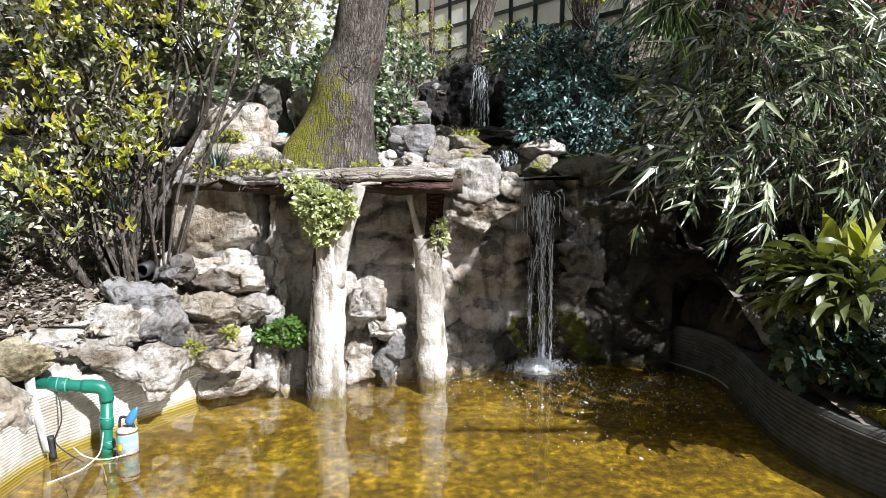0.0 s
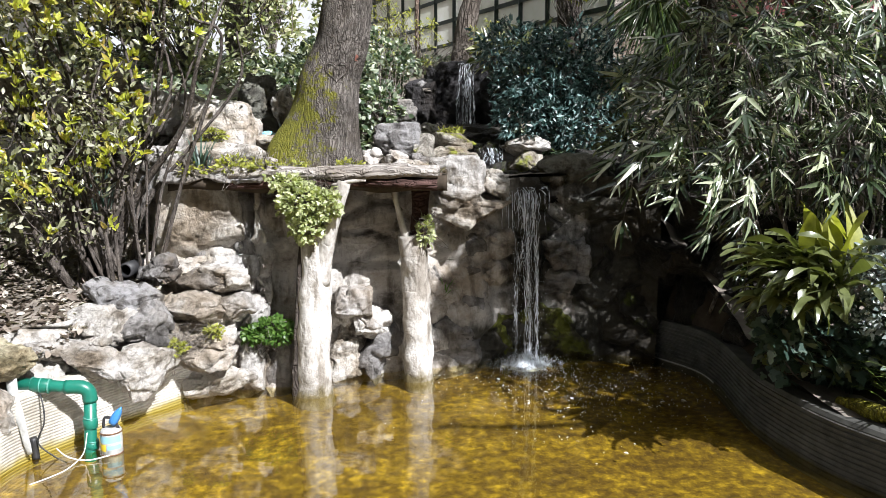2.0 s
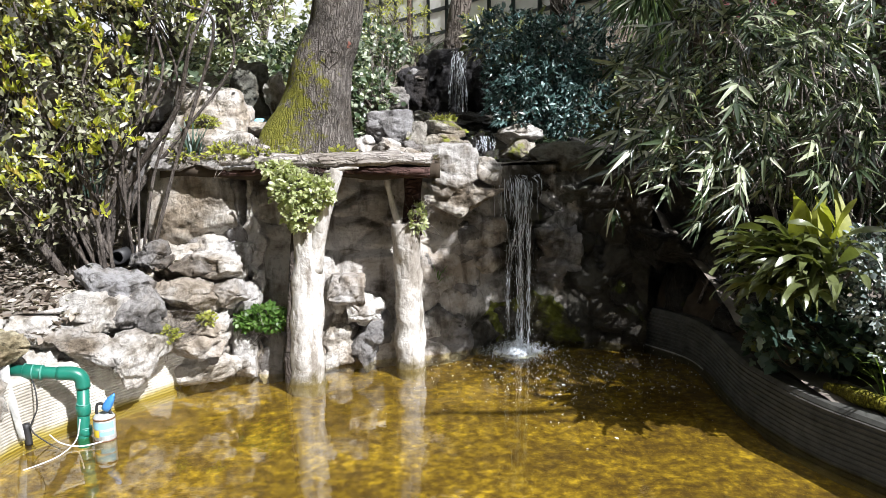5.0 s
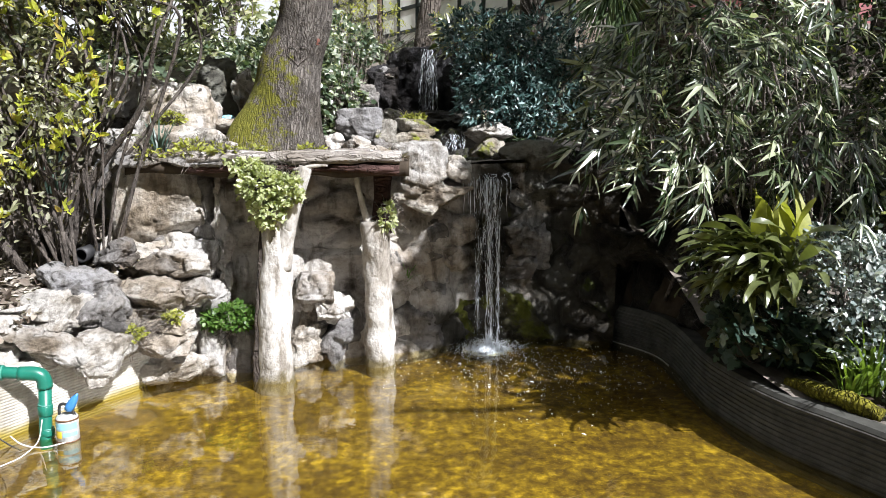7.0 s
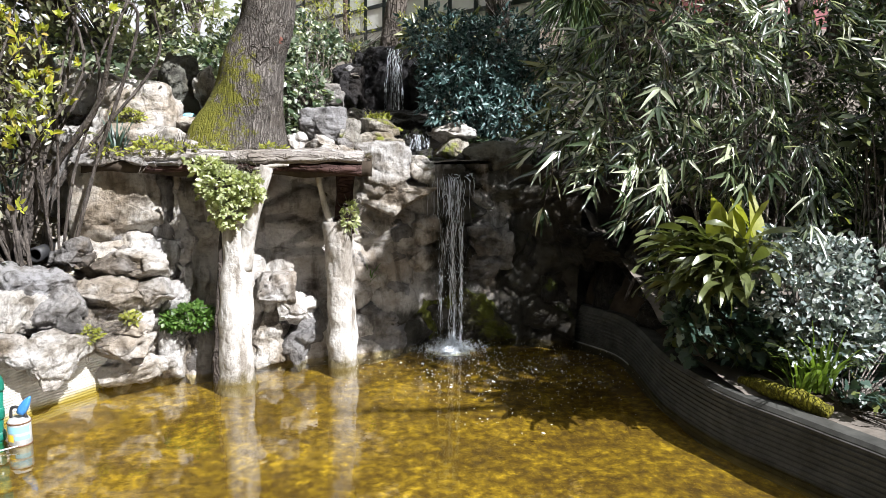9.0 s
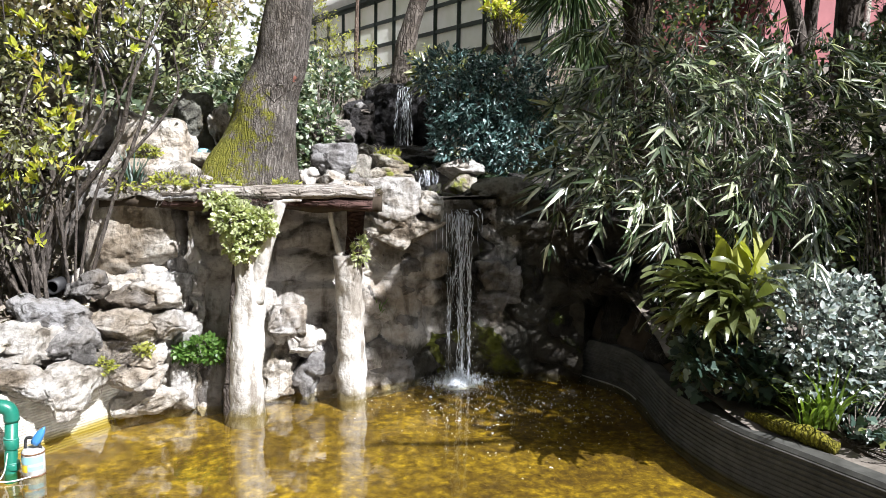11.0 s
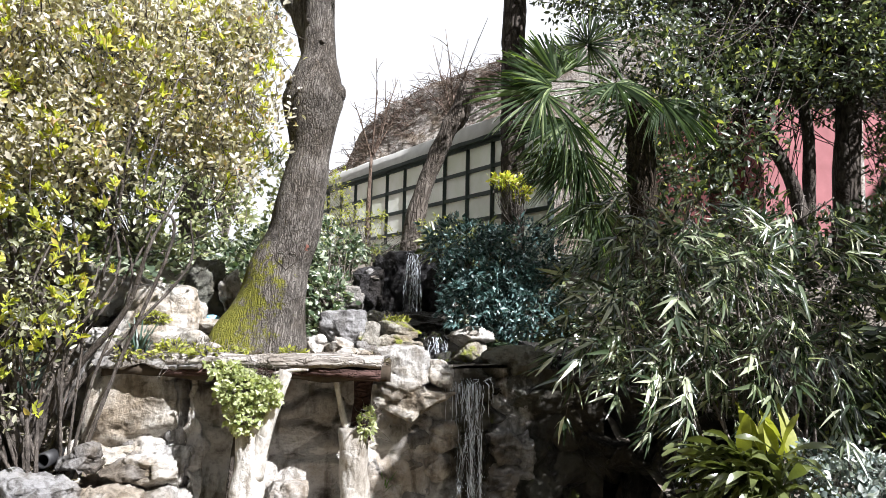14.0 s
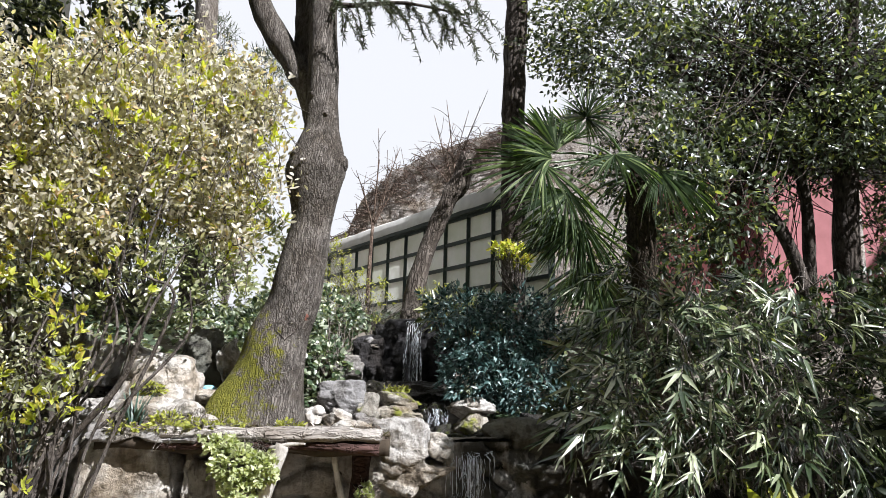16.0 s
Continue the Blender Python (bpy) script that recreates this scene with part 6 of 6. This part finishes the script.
def build_splash():
    rng = np.random.RandomState(9)
    P = []
    drop = np.array([(1, 0, 0), (-1, 0, 0), (0, 1, 0), (0, -1, 0), (0, 0, 1), (0, 0, -1)], float)
    faces = np.array([(0, 2, 4), (2, 1, 4), (1, 3, 4), (3, 0, 4), (2, 0, 5), (1, 2, 5), (3, 1, 5), (0, 3, 5)])
    for k in range(5200):
        r, a = abs(rng.normal()) * 0.075, rng.uniform(0, 6.28)
        s = rng.uniform(0.001, 0.0036)
        c = np.array((0.92 + r * math.cos(a) * 1.7, 5.96 + r * math.sin(a) * 1.2, abs(rng.normal()) * 0.06 * math.exp(-r * 9)))
        P.append((c + s * drop, faces))
    # froth heaped where the strands strike
    n = 26
    for cx, cy, R, h in ((0.92, 5.95, 0.09, 0.045), (0.82, 5.98, 0.06, 0.025), (1.02, 5.98, 0.06, 0.025), (0.9, 5.88, 0.06, 0.015)):
        V = []
        for i in range(n):
            for j in range(n):
                u, v = 2 * i / (n - 1) - 1, 2 * j / (n - 1) - 1
                q = max(0, 1 - u * u - v * v)
                V.append((cx + u * R * 1.5, cy + v * R, -0.006 + h * q * (0.6 + 1.2 * abs(noise.noise((u * 5 + cx * 9, v * 5, 0)))) + 0.012 * q * noise.noise((u * 14, v * 14, cx))))
        F = []
        for i in range(n - 1):
            for j in range(n - 1):
                b = i * n + j
                F += [(b, b + n, b + n + 1), (b, b + n + 1, b + 1)]
        P.append((np.array(V), np.array(F)))
    tagged(new("splash", mesh_of("splash", *joined(P), "foam")), "white splash where the water strikes the pond", "splash", kind="stuff")


build_splash()


# ---- pipe, float and hose ----
def build_pipe():
    t = thing("drain_pipe", (-1.66, 4.45, 0), "green plastic pipe with elbow dropping into the pond", "pipe")
    run = part("run", mesh_of("run", *tube([(-2.04, 4.40, 0.405), (-1.75, 4.44, 0.368), (-1.70, 4.45, 0.362)], [0.032] * 3, 20), "green"), t)
    part("elbow", mesh_of("elbow", *tube(spline([(-1.76, 4.44, 0.368), (-1.68, 4.452, 0.362), (-1.645, 4.458, 0.335), (-1.64, 4.46, 0.28)], 14), [0.038] * 14, 20), "green"), t)
    riser = part("riser", mesh_of("riser", *tube([(-1.64, 4.46, 0.3), (-1.655, 4.45, 0.0), (-1.67, 4.44, -0.35)], [0.032] * 3, 20), "green"), t)
    for z0, z1 in ((0.13, 0.185), (0.015, 0.05)):
        part("sleeve", mesh_of("sleeve", *tube([(-1.649, 4.455, z0), (-1.648, 4.455, z0 + 0.004), (-1.647, 4.456, z1 - 0.004), (-1.647, 4.456, z1)], [0.034, 0.038, 0.038, 0.034], 20), "green"), riser)
    for z in (0.19, 0.056):
        part("ring", mesh_of("ring", *tube([(-1.648, 4.456, z - 0.003), (-1.647, 4.456, z + 0.003)], [0.0355] * 2, 20), "palegreen"), riser, "pale worn sealing ring")
    part("sleeve", mesh_of("sleeve", *tube([(-1.93, 4.415, 0.391), (-1.925, 4.416, 0.39), (-1.835, 4.428, 0.379), (-1.83, 4.429, 0.378)], [0.034, 0.039, 0.039, 0.034], 20), "green"), run)
    for x in (-1.925, -1.88, -1.835):
        part("ring", mesh_of("ring", *tube([(x - 0.003, 4.42, 0.3905 - 0.122 * (x + 1.925)), (x + 0.003, 4.421, 0.39 - 0.122 * (x + 1.925))], [0.0405] * 2, 20), "palegreen"), run)


build_pipe()


def build_float():
    t = thing("pump_can", (-1.52, 4.42, 0), "small battered pump can with a striped label standing in the water", "pump")
    body = part("body", mesh_of("body", *tube([(-1.52, 4.42, -0.08), (-1.52, 4.42, 0.13), (-1.52, 4.42, 0.145)], [0.055, 0.055, 0.045], 24), "scuffed"), t)
    for a0, a1, z0, z1, m, look_of in ((190, 345, 0.075, 0.112, "cyan", "faded blue label stripe"), (190, 262, 0.03, 0.068, "yellow", "yellow label patch"), (268, 345, 0.038, 0.06, "cyan", "faded blue label stripe")):
        V = [(-1.52 + 0.0565 * math.cos(radians(a)), 4.42 + 0.0565 * math.sin(radians(a)), z) for z in (z0, z1) for a in np.linspace(a0, a1, 14)]
        part("label_patch", mesh_of("label_patch", V, [(i, i + 1, i + 15, i + 14) for i in range(13)], m), body, look_of)
    for z in (0.005, 0.125):
        part("rim", mesh_of("rim", *tube([(-1.52, 4.42, z - 0.004), (-1.52, 4.42, z + 0.004)], [0.0575] * 2, 24), "rust"), body, "rusty rim")
    part("handle", mesh_of("handle", *tube(spline([(-1.56, 4.42, 0.14), (-1.55, 4.42, 0.2), (-1.5, 4.42, 0.19), (-1.48, 4.42, 0.14)], 12), [0.008] * 12, 8), "black"), t)
    part("cap", mesh_of("cap", *tube(spline([(-1.51, 4.42, 0.17), (-1.48, 4.42, 0.22), (-1.455, 4.42, 0.26)], 8), [0.022, 0.024, 0.024, 0.022, 0.02, 0.016, 0.01, 0.004], 12), "blue"), t)


build_float()
hose = thing("hose", (-1.98, 4.45, 0.4), "flat white hose hanging over the pond wall", "hose")
flat_line = spline([(-2.06, 4.46, 0.45), (-2.0, 4.36, 0.445), (-1.95, 4.3, 0.33), (-1.91, 4.28, 0.18), (-1.9, 4.3, 0.05)], 24)
hose_v, hose_f = tube(flat_line, np.linspace(0.034, 0.016, 24), 14, 0.3, 3, freq=9.0)
turn_in = np.repeat(flat_line, 14, 0)
hose_v[:24 * 14] = turn_in + (hose_v[:24 * 14] - turn_in) * (1.0, 0.35, 1.0)
part("hose_body", mesh_of("hose_body", hose_v, hose_f, "scuffed"), hose)
part("hose_end", mesh_of("hose_end", *tube(spline([(-1.903, 4.345, 0.12), (-1.90, 4.35, 0.05), (-1.90, 4.352, 0.0)], 8), [0.019] * 8, 10), "black"), hose, "dark rubber hose end")
cable = thing("cable", (-1.62, 4.4, 0.03), "thin white cable trailing into the water", "cable")
part("cord", mesh_of("cord", *tube(spline([(-1.62, 4.36, 0.14), (-1.64, 4.34, 0.03), (-1.66, 4.22, 0.005), (-1.7, 4.12, 0.005), (-1.76, 4.04, 0.004)], 24), [0.003] * 24, 7), "white"), cable)
part("cord", mesh_of("cord", *tube(spline([(-1.5, 4.34, 0.02), (-1.6, 4.3, 0.012), (-1.7, 4.3, 0.03), (-1.78, 4.34, 0.06)], 20), [0.0035] * 20, 7), "white"), cable)


# ---- ivy on the posts, herbs, grass ----
foliage("post_ivy", (-0.6, 5.4, 1.42), "pale sunlit ivy clump hanging from the beam", "ivy", [(-0.6, 5.25, 1.3, 0.17, 0.12, 0.13), (-0.58, 5.25, 1.15, 0.12, 0.1, 0.12), (-0.44, 5.25, 1.28, 0.1, 0.09, 0.1), (-0.7, 5.28, 1.42, 0.12, 0.1, 0.06)], 760, 3, "postivy", (0.018, 0.038), (0.75, 1.0), IVY, 41, 0.7, (0, -0.4, -0.2))
foliage("post_ivy", (0.16, 5.6, 1.1), "small ivy sprig beside the log post", "ivy", [(0.17, 5.56, 1.08, 0.05, 0.05, 0.1)], 40, 3, "postivy", (0.025, 0.045), (0.75, 1.0), IVY, 42, 0.7, (0, -0.4, -0.2))
foliage("herb", (-0.88, 5.55, 0.33), "bright green herb growing on the rock", "plant", [(-0.87, 5.42, 0.42, 0.19, 0.1, 0.085), (-0.98, 5.4, 0.4, 0.08, 0.08, 0.06)], 380, 4, "fern", (0.02, 0.04), (0.5, 0.8), OVAL, 43, 0.8)
foliage("weed", (-1.37, 5.05, 0.4), "yellow-green weeds between the stones", "plant", [(-1.37, 5.0, 0.42, 0.08, 0.05, 0.05), (-1.15, 5.1, 0.5, 0.06, 0.04, 0.04)], 110, 4, "weed", (0.015, 0.03), (0.4, 0.7), OVAL, 44, 0.8)


def tuft(name, at, label, count, length, width, material, seed, spread=0.7, r=0.05):
    t = thing(name, at, label, "plant")
    rng = np.random.RandomState(seed)
    a = rng.uniform(0, 6.283, count)
    P = []
    for k in range(count):
        d = np.array((math.cos(a[k]), math.sin(a[k]), 0))
        L, w = rng.uniform(*length), width * rng.uniform(0.7, 1.2)
        lean = rng.uniform(0.15, spread)
        side = np.array((-d[1], d[0], 0))
        c, p = [], np.array(at) + d * rng.uniform(0, r)
        for i, s in enumerate(np.linspace(0, 1, 7)):
            q = p + d * L * lean * s**1.4 + np.array((0, 0, 1)) * L * (s - 0.55 * lean * s**2.2)
            ww = w * (1 - s) ** 0.5 * (0.6 + 0.4 * min(1, s * 4)) + 0.0006
            c += [q - side * ww / 2, q + side * ww / 2]
        part("blade", mesh_of("blade", c, [(2 * i, 2 * i + 1, 2 * i + 3, 2 * i + 2) for i in range(6)], material), t)


tuft("spider_plant", (2.68, 4.08, 0.34), "tuft of arching bright green blades on the pond wall", 80, (0.25, 0.48), 0.02, "grass", 51, 0.9, 0.08)
tuft("spider_plant", (2.55, 4.05, 0.33), "tuft of arching bright green blades on the pond wall", 30, (0.2, 0.35), 0.015, "grass", 52, 0.9, 0.05)
tuft("iris", (-1.45, 5.9, 1.45), "tuft of dark sword-shaped leaves on the ledge", 26, (0.2, 0.36), 0.018, "ivy", 53, 0.7, 0.06)
tuft("iris", (-2.2, 5.9, 1.2), "tuft of dark sword-shaped leaves on the ledge", 30, (0.25, 0.45), 0.02, "ivy", 54, 0.7, 0.1)
tuft("grass_tuft", (0.3, 5.98, 0.52), "grass tuft sprouting from the rock face", 16, (0.1, 0.2), 0.012, "fern", 55, 1.0, 0.02)


def litter():
    rng = np.random.RandomState(61)
    n = 17000
    x = np.where(rng.uniform(size=n) < 0.8, rng.uniform(-3.6, -1.2, n), rng.uniform(-1.4, 0.3, n))
    y = np.where(x < -1.3, np.where(rng.uniform(size=n) < 0.55, rng.uniform(4.2, 5.6, n), rng.uniform(5.4, 7.5, n)), rng.uniform(5.45, 7.2, n))
    keep = [not inside(a, b, POOL + outward(POOL) * 0.1) or (b > 5.4 and a > -1.45) for a, b in zip(x, y)]
    x, y = x[keep], y[keep]
    z = np.array([max(ground_z(a, b), 1.47 if (-1.45 < a < 0.3 and 5.4 < b < 6.3) else -9) + 0.006 for a, b in zip(x, y)])
    d = rng.normal(size=(len(x), 3)) * (1, 1, 0.35)
    L = rng.uniform(0.03, 0.075, len(x))
    tagged(new("leaf_litter", mesh_of("leaf_litter", *leaves(np.stack([x, y, z], 1), d, rng.normal(size=(len(x), 3)) * 0.35 + (0, 0, 1), L, L * rng.uniform(0.35, 0.6, len(x)), OVAL), "litter")),
           "dry brown fallen leaves scattered over the bank", "leaf litter", kind="stuff")


litter()


def ground_cover():
    """Ivy and low leaves over the slopes behind."""
    rng = np.random.RandomState(71)
    n = 15000
    x, y = rng.uniform(-5, 4.5, n), rng.uniform(6.9, 11.5, n)
    keep = ~((x > 0.3) & (x < 1.0) & (y < 9.5)) & ~((x > -1.6) & (x < 1.2) & (y < 7.9)) & ~((x < -1) & (y < 7.4) & (rng.uniform(size=n) < 0.7))
    x, y = x[keep], y[keep]
    z = np.array([ground_z(a, b) for a, b in zip(x, y)]) + rng.uniform(0.0, 0.16, len(x))
    L = rng.uniform(0.05, 0.1, len(x))
    d = rng.normal(size=(len(x), 3)) * (1, 1, 0.4) + (0, -0.3, 0)
    tagged(new("ivy_carpet", mesh_of("ivy_carpet", *leaves(np.stack([x, y, z], 1), d, rng.normal(size=(len(x), 3)) * 0.4 + (0, -0.3, 1), L, L * rng.uniform(0.5, 0.8, len(x)), IVY), "slopeivy")),
           "ivy and low leaves carpeting the slope", "ground cover", kind="stuff")


ground_cover()


def flecks():
    """Petals and bubbles afloat."""
    rng = np.random.RandomState(81)
    n = 900
    x, y = rng.normal(1.25, 0.5, n), rng.normal(5.45, 0.4, n)
    k = np.array([inside(a, b, POOL) for a, b in zip(x, y)])
    p = np.stack([x, y, np.full(n, 0.004)], 1)[k]
    L = rng.uniform(0.005, 0.016, len(p)) * np.where(rng.uniform(size=len(p)) < 0.05, 2.4, 1.0)
    tagged(new("floating_petals", mesh_of("floating_petals", *leaves(p, rng.normal(size=p.shape) * (1, 1, 0), np.tile((0, 0, 1.0), (len(p), 1)), L, L * 0.6, OVAL), "white")),
           "small pale petals drifting on the pond", "petals", kind="stuff")


flecks()
foliage("herb", (-2.95, 5.3, 0.95), "low leafy herbs at the foot of the shrub", "plant", [(-3.0, 5.2, 1.35, 0.35, 0.3, 0.25), (-2.75, 5.2, 1.15, 0.2, 0.2, 0.15)], 170, 5, "ivy", (0.05, 0.1), (0.3, 0.5), OVAL, 45, 0.8)
tuft("iris", (-2.75, 5.3, 1.0), "tuft of bright sword-shaped leaves on the bank", 40, (0.2, 0.4), 0.016, "fern", 56, 0.7, 0.1)
foliage("pond_edge_ivy", (2.7, 3.9, 0.3), "low leaves crowding the rim of the pond wall", "ivy", [(3.0, 3.95, 0.36, 0.3, 0.25, 0.1), (3.2, 4.3, 0.5, 0.45, 0.4, 0.2), (2.65, 4.5, 0.4, 0.18, 0.2, 0.1), (3.05, 3.6, 0.3, 0.25, 0.25, 0.07), (3.2, 3.3, 0.28, 0.25, 0.3, 0.06)], 760, 3, "ivy", (0.04, 0.07), (0.7, 0.9), IVY, 46, 0.8)


# shrub at the edge of view, placed to shade the back of the pond
foliage("evergreen_shrub", (3.2, 4.3, 0.4), "dark evergreen shrub placed by the pond bank for shade", "shrub", [(3.1, 4.2, 1.7, 0.24, 0.2, 0.34), (3.2, 4.3, 1.2, 0.2, 0.2, 0.3)], 230, 5, "laurel", (0.06, 0.1), (0.35, 0.5), OVAL, 24, 0.8)
mosslog = thing("mossy_log", (2.5, 4.0, 0.28), "short rotten log thick with yellow moss on the wall rim", "log")
log("wood", [(2.33, 4.26, 0.335), (2.4, 4.12, 0.345), (2.48, 3.96, 0.34), (2.57, 3.82, 0.32)], [0.025, 0.042, 0.05, 0.035], "mossbark", mosslog, rough=0.4, seed=3, freq=14)
# added out of view; its upper blobs keep sun off the right bank
foliage("evergreen_shrub", (4.6, 5.3, 0.8), "unseen evergreen thicket added to shade the right bank", "shrub", [(4.6, 5.2, 1.8, 0.7, 0.5, 0.9), (5.4, 5.6, 2.0, 0.7, 0.6, 1.0), (4.9, 5.2, 3.2, 0.6, 0.6, 0.6), (4.5, 4.05, 3.6, 0.4, 0.45, 0.4), (5.5, 4.6, 2.4, 0.6, 0.8, 0.7)], 2000, 5, "laurel", (0.06, 0.1), (0.35, 0.5), OVAL, 17, 0.8)
for n, (x, y, z) in enumerate(((-1.2, 5.85, 1.5), (-0.95, 5.6, 1.48), (-0.72, 5.45, 1.47), (-1.45, 6.2, 1.7), (-0.35, 5.7, 1.47), (0.36, 7.2, 1.72))):
    foliage("weed", (x, y, z), "yellow-green weeds on the ledge", "plant", [(x, y, z + 0.03, 0.11, 0.09, 0.04)], 70, 4, "weed", (0.02, 0.045), (0.35, 0.6), OVAL, 90 + n, 0.9)


def bare_shoots(parent, base, tips, seed, r=0.012):
    rng = np.random.RandomState(seed)
    for tip in tips:
        base_, tip_ = np.array(base, float), np.array(tip, float)
        q = spline([base_, (base_ + tip_) / 2 + rng.normal(size=3) * 0.07, tip_], 14)
        part("shoot", mesh_of("shoot", *tube(q, np.linspace(r, 0.003, 14), 6), "redbark"), parent)
        for s in (6, 8, 10):
            e = q[s] + (rng.normal() * 0.14, rng.normal() * 0.08, rng.uniform(0.08, 0.3))
            part("shoot", mesh_of("shoot", *tube(spline([q[s], (q[s] + e) / 2 + rng.normal(size=3) * 0.02, e], 6), np.linspace(0.005, 0.002, 6), 5), "redbark"), parent)


bare_shoots(lean, (1.05, 9.6, 4.3), [(0.75, 9.6, 5.3), (0.9, 9.55, 5.5), (1.0, 9.6, 5.2), (1.2, 9.6, 5.4), (1.45, 9.6, 5.7), (0.5, 9.6, 4.9), (1.15, 9.5, 5.0), (0.85, 9.6, 4.9)], 4)
sapling = bare_tree("sapling", "slender bare sapling before the glasshouse", [(-0.02, 9.9, 2.5), (-0.02, 9.9, 3.2), (0.0, 9.9, 3.9)], [0.03, 0.028, 0.02], "redbark", 9)
bare_shoots(sapling, (0.0, 9.9, 3.85), [(0.02, 9.9, 5.2), (0.32, 9.9, 4.95), (-0.25, 9.9, 4.6), (0.45, 9.9, 4.6), (0.15, 9.9, 4.9)], 5, 0.014)
foliage("twiggy_shrub", (0.0, 9.7, 2.5), "thin yellowish shrub before the glasshouse panes", "shrub", [(-0.1, 9.7, 2.9, 0.4, 0.3, 0.35), (-0.5, 9.8, 3.2, 0.3, 0.3, 0.5), (0.9, 9.3, 2.85, 0.3, 0.2, 0.2)], 380, 4, "weed", (0.03, 0.07), (0.2, 0.35), LANCE, 18, 0.9)
foliage("broadleaf_clump", (1.0, 8.3, 2.2), "arching broad leaves above the upper cascade", "plant", [(0.95, 8.2, 2.55, 0.28, 0.25, 0.14), (1.25, 8.3, 2.6, 0.3, 0.25, 0.12)], 130, 4, "aspid", (0.12, 0.22), (0.2, 0.28), LANCE, 19, 0.8, (0, -0.2, -0.2))
foliage("ivy_tree", (-3.0, 9.0, 2.6), "ivy-clad tree behind the shrub", "tree", [(-2.75, 9.0, 5.7, 0.5, 0.5, 1.1), (-3.6, 9.0, 5.5, 0.7, 0.5, 1.4), (-2.5, 9.2, 4.5, 0.45, 0.4, 0.6), (-4.6, 8.8, 5.2, 0.7, 0.5, 1.4)], 1500, 5, "laurel", (0.06, 0.11), (0.45, 0.65), OVAL, 20, 0.8)
foliage("cedar", (-2.4, 12.5, 2.9), "blue-grey conifer foliage in the distance", "tree", [(-2.05, 12.4, 6.9, 0.35, 0.35, 0.6), (-2.3, 12.4, 6.1, 0.45, 0.35, 0.5), (-3.1, 12.4, 7.3, 0.5, 0.4, 0.9)], 700, 8, "conifer", (0.08, 0.16), (0.08, 0.12), BLADE, 21, 0.9)
# crown added out of view to shade the fall, its boulders and the water
shade_crown = foliage("evergreen_tree", (4.7, 3.0, 0.3), "unseen evergreen crown added to shade the fall and pond", "tree", [(3.42, 3.0, 4.7, 0.22, 0.3, 0.3), (3.38, 3.5, 4.72, 0.26, 0.42, 0.16), (3.55, 4.1, 4.75, 0.4, 0.24, 0.16), (4.85, 2.35, 4.75, 0.2, 0.24, 0.12)], 900, 6, "laurel", (0.06, 0.11), (0.4, 0.55), OVAL, 22, 0.8, stem="darkbark", foot=(3.6, 3.9, 4.75))
# limb placed to throw a strip of shadow across the pond
log("limb", [(4.35, 3.0, 3.1), (4.75, 2.3, 4.1), (4.7, 1.65, 4.6), (4.2, 1.5, 4.7), (3.45, 1.48, 4.75)], [0.05, 0.045, 0.04, 0.036, 0.02], "darkbark", shade_crown, seed=12)
log("trunk", [(4.7, 3.0, 0.1), (4.65, 3.0, 1.6), (4.3, 3.0, 3.2), (3.75, 3.0, 4.2), (3.45, 3.0, 4.8)], [0.09, 0.075, 0.055, 0.035, 0.015], "darkbark", shade_crown, seed=6)
cord = thing("power_cord", (-1.86, 4.36, 0.3), "thin black cord hanging down the pond wall", "cable")
part("cord", mesh_of("cord", *tube(spline([(-1.90, 4.42, 0.37), (-1.85, 4.37, 0.30), (-1.84, 4.35, 0.2), (-1.87, 4.33, 0.1), (-1.80, 4.34, 0.02), (-1.74, 4.36, -0.03)], 30), [0.004] * 30, 7), "black"), cord)
for n, (x, y, z) in enumerate(((-1.35, 5.38, 1.48), (-1.08, 5.36, 1.49), (-0.85, 5.36, 1.5))):
    foliage("weed", (x, y, z), "yellow-green weeds creeping over the ledge edge", "plant", [(x, y, z + 0.02, 0.1, 0.06, 0.03)], 22, 4, "weed", (0.02, 0.042), (0.35, 0.6), OVAL, 120 + n, 0.9)


def build_old_pipe():
    """A short length of black pipe left lying on the bank."""
    t = thing("old_pipe", (-1.78, 5.12, 0.8), "short black pipe lying among the stems on the bank", "pipe")
    V, F, n = [], [], 24
    for y, r in ((5.22, 0.036), (5.22, 0.047), (5.45, 0.047), (5.45, 0.036), (5.22, 0.036)):
        for k in range(n):
            a = 2 * math.pi * k / n
            V.append((-1.74 + r * math.cos(a), y, 0.87 + r * math.sin(a)))
    for i in range(4):
        for k in range(n):
            F.append((i * n + k, i * n + (k + 1) % n, (i + 1) * n + (k + 1) % n, (i + 1) * n + k))
    part("pipe_body", mesh_of("pipe_body", V, F, "black"), t)


build_old_pipe()
foliage("climber", (1.7, 8.95, 2.9), "bright lime leaves climbing the trunk before the glasshouse", "plant", [(1.62, 8.9, 3.42, 0.2, 0.12, 0.07), (1.78, 8.95, 3.3, 0.1, 0.1, 0.1)], 90, 5, "bushtip", (0.04, 0.075), (0.45, 0.65), OVAL, 25, 0.8)
